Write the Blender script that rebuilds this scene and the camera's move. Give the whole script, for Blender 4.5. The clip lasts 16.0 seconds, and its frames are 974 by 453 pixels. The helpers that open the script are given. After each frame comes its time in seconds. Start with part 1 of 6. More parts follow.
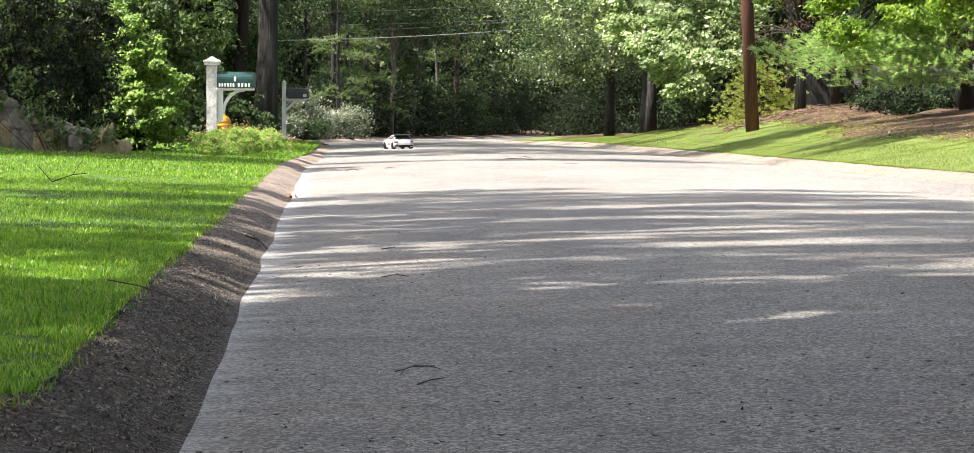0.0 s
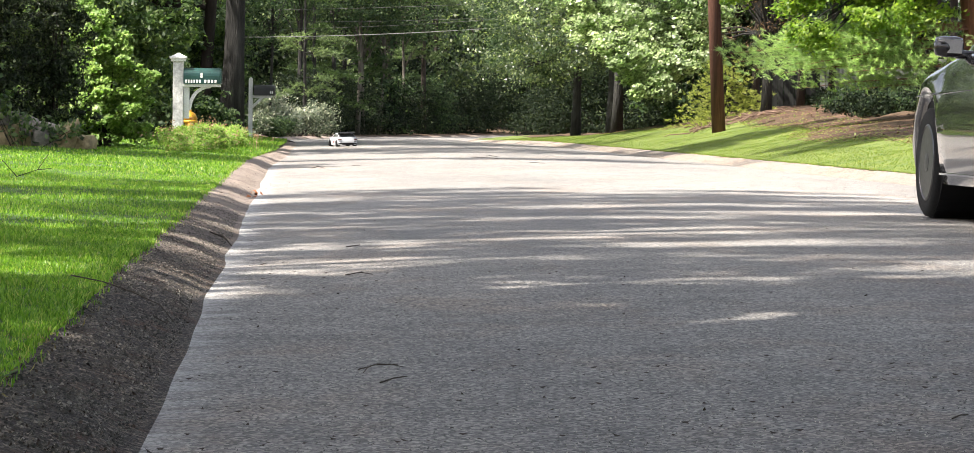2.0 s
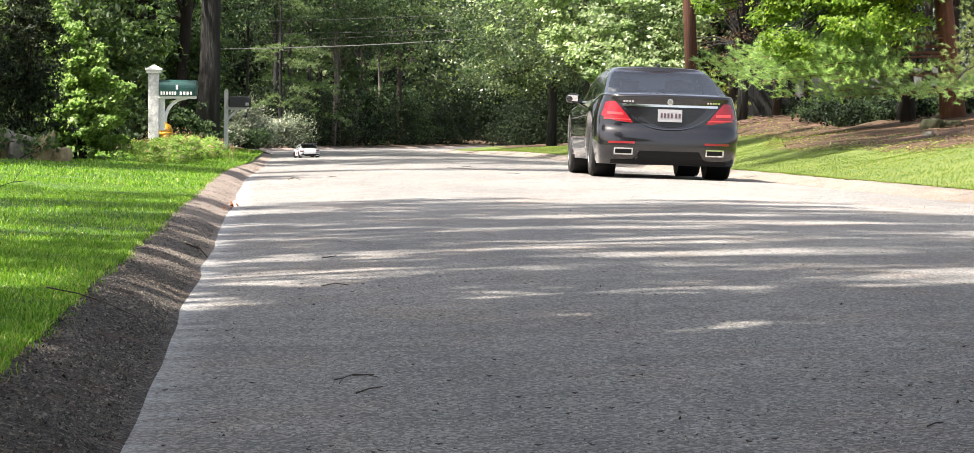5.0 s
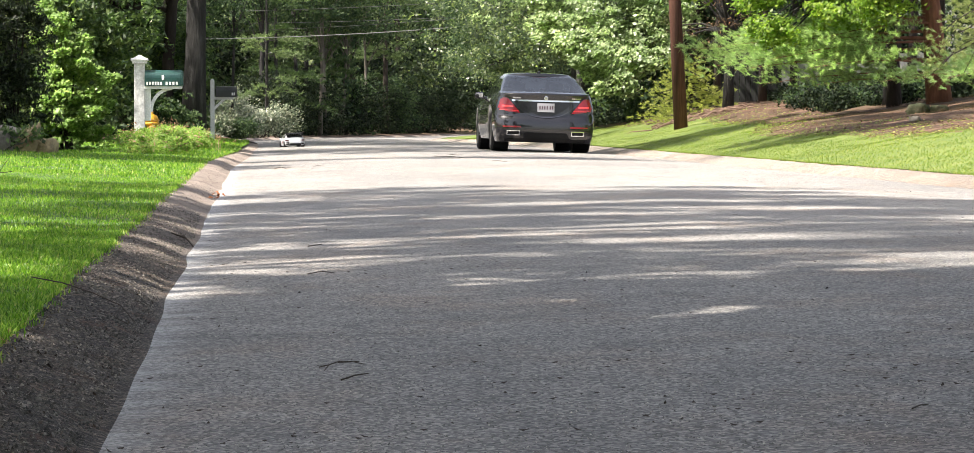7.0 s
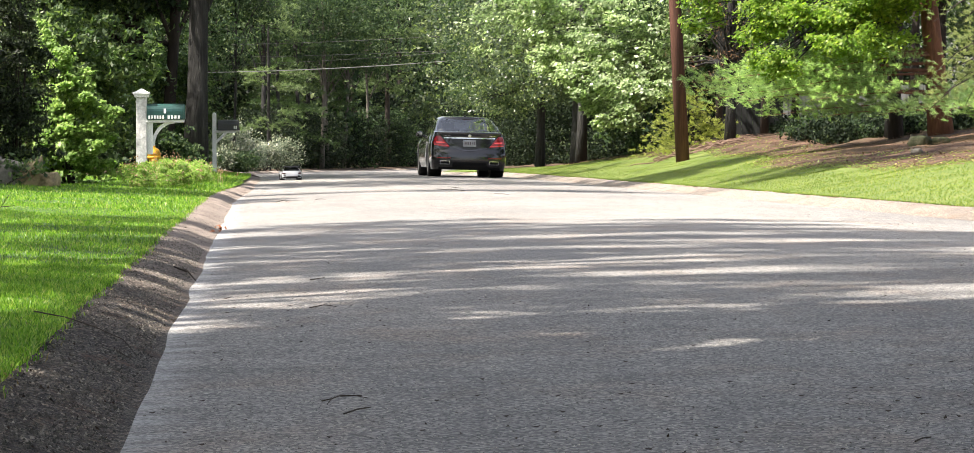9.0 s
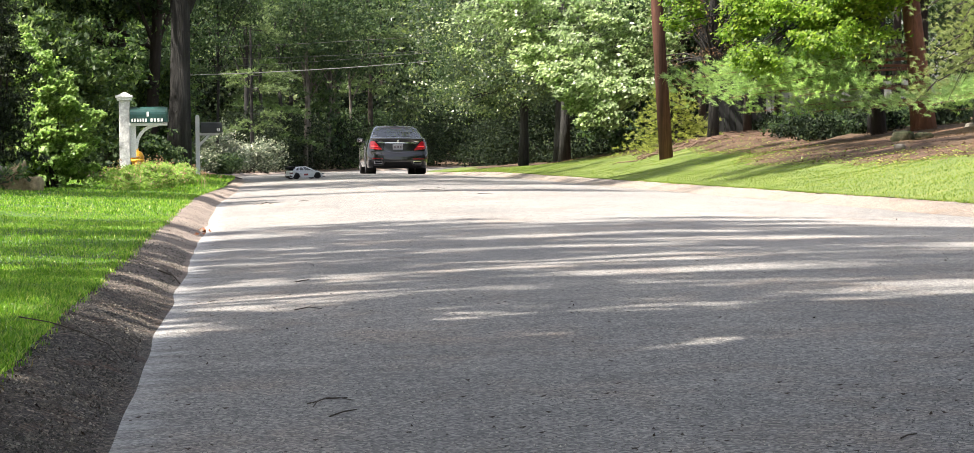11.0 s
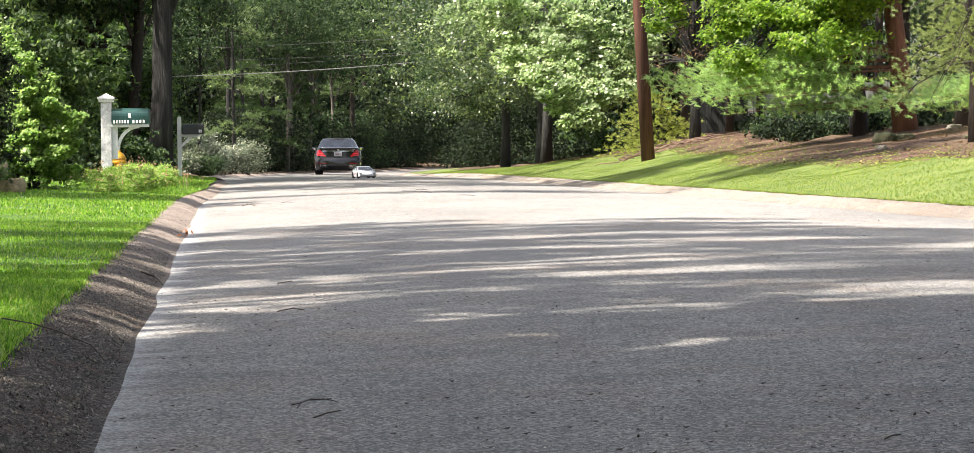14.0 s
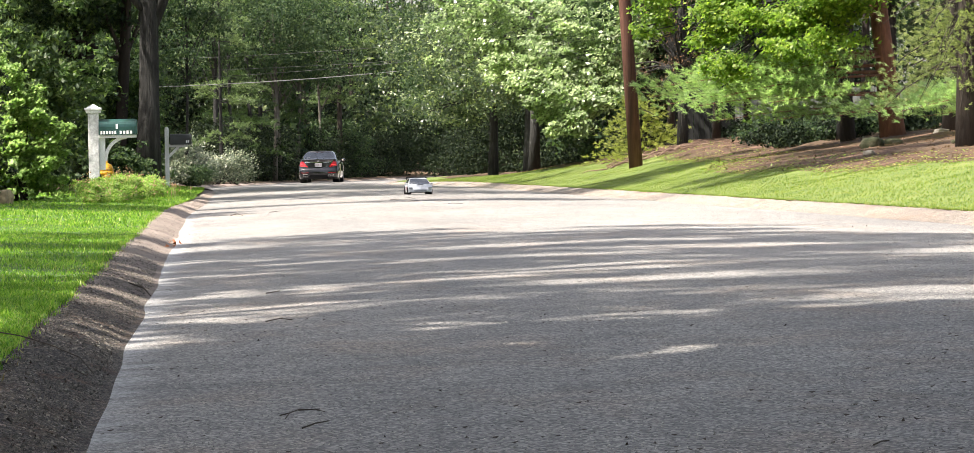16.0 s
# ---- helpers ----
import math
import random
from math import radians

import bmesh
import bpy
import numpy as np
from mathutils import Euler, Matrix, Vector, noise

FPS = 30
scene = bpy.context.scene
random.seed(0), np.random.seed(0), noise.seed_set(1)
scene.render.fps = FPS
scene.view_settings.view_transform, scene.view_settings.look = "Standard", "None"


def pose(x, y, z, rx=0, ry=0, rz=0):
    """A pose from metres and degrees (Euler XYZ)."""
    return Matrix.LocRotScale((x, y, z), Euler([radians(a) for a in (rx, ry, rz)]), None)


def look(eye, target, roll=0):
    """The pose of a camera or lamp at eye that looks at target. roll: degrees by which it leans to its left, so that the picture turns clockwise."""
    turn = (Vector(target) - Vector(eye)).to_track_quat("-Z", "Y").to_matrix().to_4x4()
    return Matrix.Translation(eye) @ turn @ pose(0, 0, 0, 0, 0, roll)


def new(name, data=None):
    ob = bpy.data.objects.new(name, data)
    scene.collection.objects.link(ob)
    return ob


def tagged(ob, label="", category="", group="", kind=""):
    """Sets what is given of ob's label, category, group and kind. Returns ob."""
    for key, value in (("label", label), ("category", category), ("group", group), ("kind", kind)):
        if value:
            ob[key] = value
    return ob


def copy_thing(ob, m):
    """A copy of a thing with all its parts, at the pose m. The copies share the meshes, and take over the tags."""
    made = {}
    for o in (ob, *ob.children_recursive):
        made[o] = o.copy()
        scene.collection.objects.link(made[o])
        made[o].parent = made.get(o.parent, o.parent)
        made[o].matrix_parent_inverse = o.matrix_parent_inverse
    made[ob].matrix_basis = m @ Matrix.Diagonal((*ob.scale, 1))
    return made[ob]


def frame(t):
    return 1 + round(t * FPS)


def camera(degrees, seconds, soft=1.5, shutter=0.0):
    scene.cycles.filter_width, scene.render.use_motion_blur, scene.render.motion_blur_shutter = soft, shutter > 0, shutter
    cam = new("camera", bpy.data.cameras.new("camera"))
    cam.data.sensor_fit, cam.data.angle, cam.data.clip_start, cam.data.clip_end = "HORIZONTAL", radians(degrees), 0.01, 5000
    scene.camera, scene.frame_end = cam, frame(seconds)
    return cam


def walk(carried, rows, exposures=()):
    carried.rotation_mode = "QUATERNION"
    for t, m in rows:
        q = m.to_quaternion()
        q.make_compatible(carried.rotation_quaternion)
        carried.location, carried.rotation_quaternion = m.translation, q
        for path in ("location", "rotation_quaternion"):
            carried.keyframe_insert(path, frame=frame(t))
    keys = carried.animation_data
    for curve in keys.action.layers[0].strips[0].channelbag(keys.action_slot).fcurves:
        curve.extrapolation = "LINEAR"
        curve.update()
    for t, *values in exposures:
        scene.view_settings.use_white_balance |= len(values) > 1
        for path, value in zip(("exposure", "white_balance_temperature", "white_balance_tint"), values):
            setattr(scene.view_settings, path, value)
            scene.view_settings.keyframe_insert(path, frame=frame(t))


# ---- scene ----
cam = camera(17.82, 16.0, soft=0.3)


def aim(x, y, z, turn, dip, lean):
    """Pose of the camera: turned to the right of the road's line, dipped, leaning to its left (degrees)."""
    return pose(x, y, z, 90 - dip, 0, -turn) @ pose(0, 0, 0, 0, 0, lean)


PATH = [
    (0, -0.015, -0.002, 0.578, 2.980, 1.941, 0.124),
    (0.5, -0.016, -0.001, 0.578, 3.028, 1.781, 0.026),
    (1, -0.009, 0.001, 0.577, 3.483, 1.781, 0.123),
    (1.5, -0.009, 0.002, 0.576, 3.665, 1.900, 0.617),
    (2, -0.011, -0.000, 0.578, 3.613, 1.959, 0.631),
    (2.5, -0.009, 0.001, 0.575, 3.681, 1.884, 0.347),
    (3, -0.013, -0.003, 0.578, 3.448, 1.949, 0.499),
    (3.5, -0.007, 0.002, 0.575, 3.396, 1.813, 0.205),
    (3.7, -0.007, 0.001, 0.575, 3.554, 1.821, 0.524),
    (5.8, -0.009, -0.004, 0.577, 4.224, 1.550, 0.244),
    (6, -0.007, -0.003, 0.576, 4.219, 1.426, 0.221),
    (6.5, -0.004, -0.004, 0.570, 4.318, 1.499, 0.141),
    (7, -0.000, -0.000, 0.570, 4.278, 1.970, 0.000),
    (7.5, -0.001, 0.001, 0.569, 4.057, 1.871, 0.134),
    (8, -0.004, -0.003, 0.573, 3.969, 1.627, -0.085),
    (8.5, -0.005, -0.011, 0.575, 4.000, 1.440, -0.143),
    (9, -0.001, -0.004, 0.572, 4.241, 1.365, -0.116),
    (11.5, 0.000, -0.005, 0.576, 4.583, 1.372, -0.790),
    (12, 0.002, -0.002, 0.570, 4.689, 1.269, -0.796),
    (12.5, -0.000, -0.001, 0.571, 4.781, 1.432, -0.788),
    (13, -0.001, -0.005, 0.574, 4.794, 1.443, -0.679),
    (13.5, -0.003, -0.001, 0.573, 4.791, 1.343, -0.801),
    (14, -0.006, -0.007, 0.575, 4.867, 1.353, -0.715),
    (14.5, -0.003, -0.008, 0.575, 4.785, 1.287, -0.885),
    (15, -0.004, -0.002, 0.575, 4.905, 1.196, -1.037),
    (15.5, -0.002, -0.002, 0.576, 5.009, 1.202, -1.077),
    (16, -0.002, -0.002, 0.577, 5.083, 1.211, -1.148),
]
walk(cam, [(t, aim(*row)) for t, *row in PATH], exposures=[(0, 1.56, 6850, 13), (16, 1.56, 6850, 13)])

# ---- light ----
SUN_EL, SUN_AZ = 58.0, -112.0   # degrees up; degrees from the road's line, to the left
world = bpy.data.worlds.new("world")
scene.world = world
world.use_nodes = True
wn = world.node_tree.nodes
sky = wn.new("ShaderNodeTexSky")
sky.sky_type, sky.sun_disc = "NISHITA", False
sky.sun_elevation, sky.sun_rotation = radians(SUN_EL), radians(SUN_AZ)
wn["Background"].inputs[1].default_value = 0.102
sky.dust_density, sky.air_density = 3.0, 1.0
haze = wn.new("ShaderNodeHueSaturation")
haze.inputs["Saturation"].default_value = 0.6
world.node_tree.links.new(sky.outputs[0], haze.inputs["Color"])
world.node_tree.links.new(haze.outputs[0], wn["Background"].inputs[0])
sun = new("sun", bpy.data.lights.new("sun", "SUN"))
sun.data.energy, sun.data.angle, sun.data.color = 5.0, radians(0.8), (1.0, 0.955, 0.88)
_e, _a = radians(SUN_EL), radians(SUN_AZ)
TO_SUN = Vector((math.sin(_a) * math.cos(_e), math.cos(_a) * math.cos(_e), math.sin(_e)))
sun.matrix_world = look(TO_SUN * 60, (0, 0, 0))

# ---- materials ----
def mat(name, color, rough=0.6, metal=0.0, spec=0.5, coat=0.0):
    m = bpy.data.materials.new(name)
    m.use_nodes = True
    b = m.node_tree.nodes["Principled BSDF"]
    b.inputs["Base Color"].default_value = (*color, 1)
    b.inputs["Roughness"].default_value = rough
    b.inputs["Metallic"].default_value = metal
    b.inputs["Specular IOR Level"].default_value = spec
    b.inputs["Coat Weight"].default_value = coat
    b.inputs["Coat Roughness"].default_value = 0.03
    return m


def node(m, kind, **sets):
    n = m.node_tree.nodes.new(kind)
    for key, value in sets.items():
        n.inputs[key.replace("_", " ")].default_value = value
    return n


def link(m, a, b):
    m.node_tree.links.new(a, b)


def coords(m, scale=(1, 1, 1), obj=False):
    tc = m.node_tree.nodes.new("ShaderNodeTexCoord")
    mp = m.node_tree.nodes.new("ShaderNodeMapping")
    mp.inputs["Scale"].default_value = scale
    if obj:
        link(m, tc.outputs["Object"], mp.inputs[0])
    else:
        link(m, m.node_tree.nodes.new("ShaderNodeNewGeometry").outputs["Position"], mp.inputs[0])
    return mp.outputs[0]


def noise_of(m, scale, vec, detail=4.0, rough=0.6):
    n = node(m, "ShaderNodeTexNoise", Scale=scale, Detail=detail, Roughness=rough)
    link(m, vec, n.inputs["Vector"])
    return n.outputs["Fac"]


def ramp(m, fac, stops):
    r = m.node_tree.nodes.new("ShaderNodeValToRGB")
    els = r.color_ramp.elements
    while len(els) < len(stops):
        els.new(0.5)
    for e, (p, c) in zip(els, stops):
        e.position, e.color = p, (*c, 1)
    link(m, fac, r.inputs[0])
    return r.outputs[0]


def mix(m, a, b, fac, how="MIX"):
    n = m.node_tree.nodes.new("ShaderNodeMix")
    n.data_type, n.blend_type = "RGBA", how
    for value, socket in ((fac, n.inputs[0]), (a, n.inputs[6]), (b, n.inputs[7])):
        if hasattr(value, "links"):
            link(m, value, socket)
        elif isinstance(value, (int, float)):
            socket.default_value = value
        else:
            socket.default_value = (*value, 1)
    return n.outputs[2]


def bump(m, fac, strength, dist):
    n = node(m, "ShaderNodeBump", Strength=strength, Distance=dist)
    link(m, fac, n.inputs["Height"])
    link(m, n.outputs[0], m.node_tree.nodes["Principled BSDF"].inputs["Normal"])
    return n


def paint(m, out):
    link(m, out, m.node_tree.nodes["Principled BSDF"].inputs["Base Color"])


def mottled(name, stops, scale=3.0, fine=40.0, rough=0.85, relief=0.4, dist=0.01, spec=0.3, stretch=(1, 1, 1), obj=False):
    """Two scales of noise: stains and grain, with relief."""
    m = mat(name, (0.5, 0.5, 0.5), rough, spec=spec)
    v = coords(m, stretch, obj)
    a, b = noise_of(m, scale, v, 5), noise_of(m, fine, v, 3, 0.7)
    col = ramp(m, a, stops)
    col = mix(m, col, ramp(m, b, [(0.3, (0.45, 0.45, 0.45)), (0.75, (1.35, 1.35, 1.35))]), 0.6, "MULTIPLY")
    paint(m, col)
    bump(m, b, relief, dist)
    return m


def asphalt(name, dark, mid, light, brown=0.0, relief=0.006, sunlit_sand=None, edge=None, grain=0.8):
    """Rolled stone chips in tar: chips each of its own grey, worn patches, rusty stains."""
    m = mat(name, mid, 0.8, spec=0.4)
    v = coords(m)
    big, med = noise_of(m, 0.35, coords(m, (1, 0.35, 1)), 3), noise_of(m, 2.6, v, 6, 0.7)
    col = ramp(m, big, [(0.3, dark), (0.5, mid), (0.72, light)])
    col = mix(m, col, ramp(m, med, [(0.3, (0.70, 0.69, 0.69)), (0.7, (1.25, 1.22, 1.18))]), 0.8, "MULTIPLY")
    vor = node(m, "ShaderNodeTexVoronoi", Scale=115.0)
    link(m, v, vor.inputs["Vector"])
    col = mix(m, col, ramp(m, vor.outputs["Color"], [(0.22, (0.22, 0.22, 0.23)), (0.48, (0.85, 0.85, 0.86)), (0.62, (1.3, 1.28, 1.24)), (0.82, (2.5, 2.4, 2.25))]), grain, "MULTIPLY")
    chip = node(m, "ShaderNodeTexVoronoi", Scale=48.0)
    link(m, v, chip.inputs["Vector"])
    col = mix(m, col, (0.48, 0.45, 0.40), ramp(m, chip.outputs["Distance"], [(0.10, (0.75 * grain, 0.75 * grain, 0.75 * grain)), (0.17, (0, 0, 0))]))
    rust = noise_of(m, 1.1, coords(m, (1, 0.5, 1)), 6, 0.75)
    col = mix(m, col, (1.12, 0.92, 0.78), ramp(m, rust, [(0.5, (0, 0, 0)), (0.68, (0.7, 0.7, 0.7))]), "MULTIPLY")
    if brown:
        spot = noise_of(m, 5.5, coords(m, (1, 0.6, 1)), 6, 0.7)
        col = mix(m, col, (0.10, 0.055, 0.032), ramp(m, spot, [(0.52, (0, 0, 0)), (0.66, (brown, brown, brown))]))
    if edge:
        # pale washed strip along the road's edge
        sep = m.node_tree.nodes.new("ShaderNodeSeparateXYZ")
        link(m, v, sep.inputs[0])
        fray = node(m, "ShaderNodeMath")
        fray.operation = "MULTIPLY_ADD"
        link(m, noise_of(m, 1.5, coords(m, (1, 3.2, 1)), 7, 0.75), fray.inputs[0])
        fray.inputs[1].default_value = 0.62
        link(m, sep.outputs["X"], fray.inputs[2])
        run = node(m, "ShaderNodeMapRange", From_Min=edge + 0.47, From_Max=edge + 0.27, To_Max=0.9)
        link(m, fray.outputs[0], run.inputs["Value"])
        wash = mix(m, (0.37, 0.38, 0.385), ramp(m, vor.outputs["Color"], [(0.25, (0.6, 0.6, 0.6)), (0.75, (1.3, 1.3, 1.3))]), 0.7, "MULTIPLY")
        col = mix(m, col, wash, run.outputs[0])
    if sunlit_sand:
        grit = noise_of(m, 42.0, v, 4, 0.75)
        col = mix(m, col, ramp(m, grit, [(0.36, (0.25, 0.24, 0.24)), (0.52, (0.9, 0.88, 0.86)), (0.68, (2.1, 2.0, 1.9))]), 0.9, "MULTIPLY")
        # sunlight on the stretch beyond, put in as paler sand in ragged tongues
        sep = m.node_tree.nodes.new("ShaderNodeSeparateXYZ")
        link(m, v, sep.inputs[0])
        run = node(m, "ShaderNodeMapRange", From_Min=sunlit_sand[0], From_Max=sunlit_sand[1])
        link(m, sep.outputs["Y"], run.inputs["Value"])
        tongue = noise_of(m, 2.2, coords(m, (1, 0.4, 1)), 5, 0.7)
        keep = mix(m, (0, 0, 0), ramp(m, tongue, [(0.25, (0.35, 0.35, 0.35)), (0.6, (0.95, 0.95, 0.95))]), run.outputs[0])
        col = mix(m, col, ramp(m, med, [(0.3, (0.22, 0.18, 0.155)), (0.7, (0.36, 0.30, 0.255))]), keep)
    paint(m, col)
    b = bump(m, vor.outputs["Distance"], 0.85 * grain, 0.007)
    if relief > 0.01:
        c = node(m, "ShaderNodeBump", Strength=1.0, Distance=relief)
        link(m, noise_of(m, 26.0, v, 7, 0.8), c.inputs["Height"])
        link(m, c.outputs[0], b.inputs["Normal"])
    return m


def leaf(name, stops, clear=0.45, rough=0.45, spec=0.4, through_tint=(1.45, 1.65, 0.9)):
    """Leaves: each its own tint, some light shining through."""
    m = mat(name, stops[0][1], rough, spec=spec)
    nt = m.node_tree
    g = nt.nodes.new("ShaderNodeNewGeometry")
    col = ramp(m, g.outputs["Random Per Island"], stops)
    patch = noise_of(m, 0.9, coords(m), 2)
    col = mix(m, col, ramp(m, patch, [(0.3, (0.7, 0.75, 0.7)), (0.7, (1.2, 1.15, 1.0))]), 0.8, "MULTIPLY")
    paint(m, col)
    tr = nt.nodes.new("ShaderNodeBsdfTranslucent")
    link(m, mix(m, col, through_tint, 1.0, "MULTIPLY"), tr.inputs[0])
    mx = nt.nodes.new("ShaderNodeMixShader")
    mx.inputs[0].default_value = clear
    link(m, nt.nodes["Principled BSDF"].outputs[0], mx.inputs[1])
    link(m, tr.outputs[0], mx.inputs[2])
    link(m, mx.outputs[0], nt.nodes["Material Output"].inputs[0])
    return m


def pane(name, tint, ior=1.55, rough=0.01):
    """Thin tinted glass."""
    m = mat(name, tint)
    nt = m.node_tree
    clear, shine, mx = nt.nodes.new("ShaderNodeBsdfTransparent"), nt.nodes.new("ShaderNodeBsdfGlossy"), nt.nodes.new("ShaderNodeMixShader")
    clear.inputs[0].default_value, shine.inputs["Roughness"].default_value = (*tint, 1), rough
    fr = node(m, "ShaderNodeFresnel", IOR=ior)
    link(m, fr.outputs[0], mx.inputs[0])
    link(m, clear.outputs[0], mx.inputs[1])
    link(m, shine.outputs[0], mx.inputs[2])
    link(m, mx.outputs[0], nt.nodes["Material Output"].inputs[0])
    return m


def glow(name, color, strength):
    m = mat(name, color, 0.2, coat=0.6)
    m.node_tree.nodes["Principled BSDF"].inputs["Emission Color"].default_value = (*color, 1)
    m.node_tree.nodes["Principled BSDF"].inputs["Emission Strength"].default_value = strength
    return m


ROAD = asphalt("old asphalt", (0.145, 0.147, 0.148), (0.185, 0.186, 0.184), (0.235, 0.232, 0.226), edge=-0.34, grain=0.62)
BERM = asphalt("berm asphalt", (0.085, 0.077, 0.069), (0.115, 0.104, 0.093), (0.165, 0.148, 0.13), 0.8, 0.032, sunlit_sand=(12, 21))
SOIL = mottled("lawn soil", [(0.3, (0.035, 0.075, 0.012)), (0.6, (0.06, 0.12, 0.02)), (0.8, (0.10, 0.13, 0.035))], 2.0, 30.0)
SOIL_DRY = mottled("dry verge soil", [(0.3, (0.07, 0.11, 0.022)), (0.6, (0.13, 0.17, 0.04)), (0.8, (0.21, 0.20, 0.08))], 1.2, 30.0)
GRASS_DRY = leaf("sunny verge grass", [(0.0, (0.06, 0.12, 0.015)), (0.5, (0.15, 0.22, 0.035)), (0.85, (0.24, 0.29, 0.065)), (1.0, (0.40, 0.35, 0.17))], 0.4, 0.45, 0.3)
LITTER = mottled("forest litter", [(0.3, (0.05, 0.035, 0.022)), (0.55, (0.10, 0.065, 0.04)), (0.75, (0.16, 0.10, 0.06))], 1.2, 25.0, relief=0.8, dist=0.03)
MULCH = mottled("red pine mulch", [(0.3, (0.035, 0.022, 0.015)), (0.5, (0.085, 0.050, 0.033)), (0.74, (0.21, 0.125, 0.085))], 1.6, 26.0, relief=0.9, dist=0.03)
GRASS = leaf("grass blades", [(0.0, (0.045, 0.12, 0.010)), (0.4, (0.13, 0.27, 0.026)), (0.85, (0.24, 0.39, 0.055)), (1.0, (0.42, 0.42, 0.16))], 0.45, 0.38, 0.4)
LEAF_OAK = leaf("woodland leaves", [(0.0, (0.030, 0.060, 0.025)), (0.5, (0.080, 0.135, 0.052)), (1.0, (0.19, 0.26, 0.10))], 0.48, 0.42, 0.5)
LEAF_MAPLE = leaf("maple leaves", [(0.0, (0.08, 0.15, 0.02)), (0.5, (0.16, 0.27, 0.035)), (1.0, (0.29, 0.37, 0.065))], 0.62, 0.42, 0.4)
# Darker copy of the woodland leaves, with the shade put into the colour.
LEAF_DARK = leaf("woodland leaves painted shaded", [(0.0, (0.020, 0.040, 0.022)), (0.6, (0.043, 0.075, 0.040)), (1.0, (0.10, 0.14, 0.070))], 0.35, 0.55, 0.16)
# Sunlight and white glints on the oak are put into these pale colours.
LEAF_OAKSUN = leaf("oak leaves painted sunlit", [(0.0, (0.08, 0.125, 0.055)), (0.5, (0.255, 0.335, 0.175)), (0.9, (0.44, 0.51, 0.34)), (1.0, (0.60, 0.64, 0.52))], 0.6, 0.32, 0.8, (1.35, 1.55, 0.98))
LEAF_GREY = leaf("grey green leaves", [(0.0, (0.024, 0.044, 0.026)), (0.6, (0.075, 0.115, 0.062)), (1.0, (0.23, 0.28, 0.125))], 0.45, 0.36, 0.7)
LEAF_WAX = leaf("waxy rhododendron leaves", [(0.0, (0.02, 0.035, 0.018)), (0.6, (0.05, 0.08, 0.035)), (1.0, (0.30, 0.32, 0.24))], 0.1, 0.33, 0.6)
LEAF_BRIGHT = leaf("bright shrub leaves", [(0.0, (0.10, 0.18, 0.045)), (0.6, (0.22, 0.34, 0.10)), (1.0, (0.42, 0.52, 0.23))], 0.5, 0.42, 0.45)
# Deep shade under the trees is put into these near-black leaf colours.
LEAF_SHADED = leaf("undergrowth leaves painted in shade", [(0.0, (0.006, 0.012, 0.007)), (0.75, (0.013, 0.024, 0.012)), (1.0, (0.05, 0.07, 0.028))], 0.1, 0.6, 0.12)
# The yews' shaded core and lit outer tips are both in the colour.
LEAF_HEDGE = leaf("yew needles painted dark and lit", [(0.0, (0.006, 0.012, 0.006)), (0.65, (0.020, 0.034, 0.014)), (0.9, (0.06, 0.09, 0.036)), (1.0, (0.16, 0.20, 0.08))], 0.15, 0.5, 0.3)
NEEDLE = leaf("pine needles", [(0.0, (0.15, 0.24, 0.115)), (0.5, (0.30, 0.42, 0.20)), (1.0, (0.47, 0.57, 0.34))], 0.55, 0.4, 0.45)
NEEDLE_GOLD = leaf("yellow green hemlock needles", [(0.0, (0.15, 0.18, 0.05)), (0.5, (0.29, 0.32, 0.095)), (1.0, (0.46, 0.46, 0.19))], 0.5, 0.45, 0.35)
NEEDLE_SPRUCE = leaf("pale spruce needles", [(0.0, (0.10, 0.145, 0.06)), (0.6, (0.23, 0.28, 0.12)), (1.0, (0.42, 0.45, 0.24))], 0.4, 0.45, 0.4)
STRAW = leaf("dry straw", [(0.0, (0.16, 0.12, 0.06)), (0.6, (0.28, 0.22, 0.11)), (1.0, (0.42, 0.36, 0.20))], 0.2, 0.7, 0.2)
STICK = mottled("bleached fallen sticks", [(0.3, (0.10, 0.062, 0.045)), (0.6, (0.20, 0.135, 0.10)), (0.8, (0.34, 0.25, 0.20))], 6.0, 60.0)
NEEDLE_DARK = leaf("hemlock needles", [(0.0, (0.025, 0.055, 0.022)), (0.6, (0.05, 0.09, 0.03)), (1.0, (0.10, 0.15, 0.05))], 0.25, 0.45, 0.4)
# Dimmer copy of NEEDLE: the shade on these boughs is in the colour.
NEEDLE_MID = leaf("pine needles painted shaded", [(0.0, (0.05, 0.085, 0.04)), (0.5, (0.115, 0.165, 0.085)), (1.0, (0.25, 0.31, 0.19))], 0.45, 0.42, 0.4)
FLOWER = leaf("flower bed leaves", [(0.0, (0.10, 0.19, 0.03)), (0.6, (0.19, 0.30, 0.06)), (0.88, (0.27, 0.37, 0.10)), (0.93, (0.36, 0.19, 0.17)), (1.0, (0.42, 0.27, 0.23))], 0.45, 0.5, 0.3)
DRY = leaf("dry twigs and needles", [(0.0, (0.05, 0.033, 0.022)), (0.8, (0.12, 0.075, 0.048)), (1.0, (0.24, 0.15, 0.095))], 0.15, 0.7, 0.2)
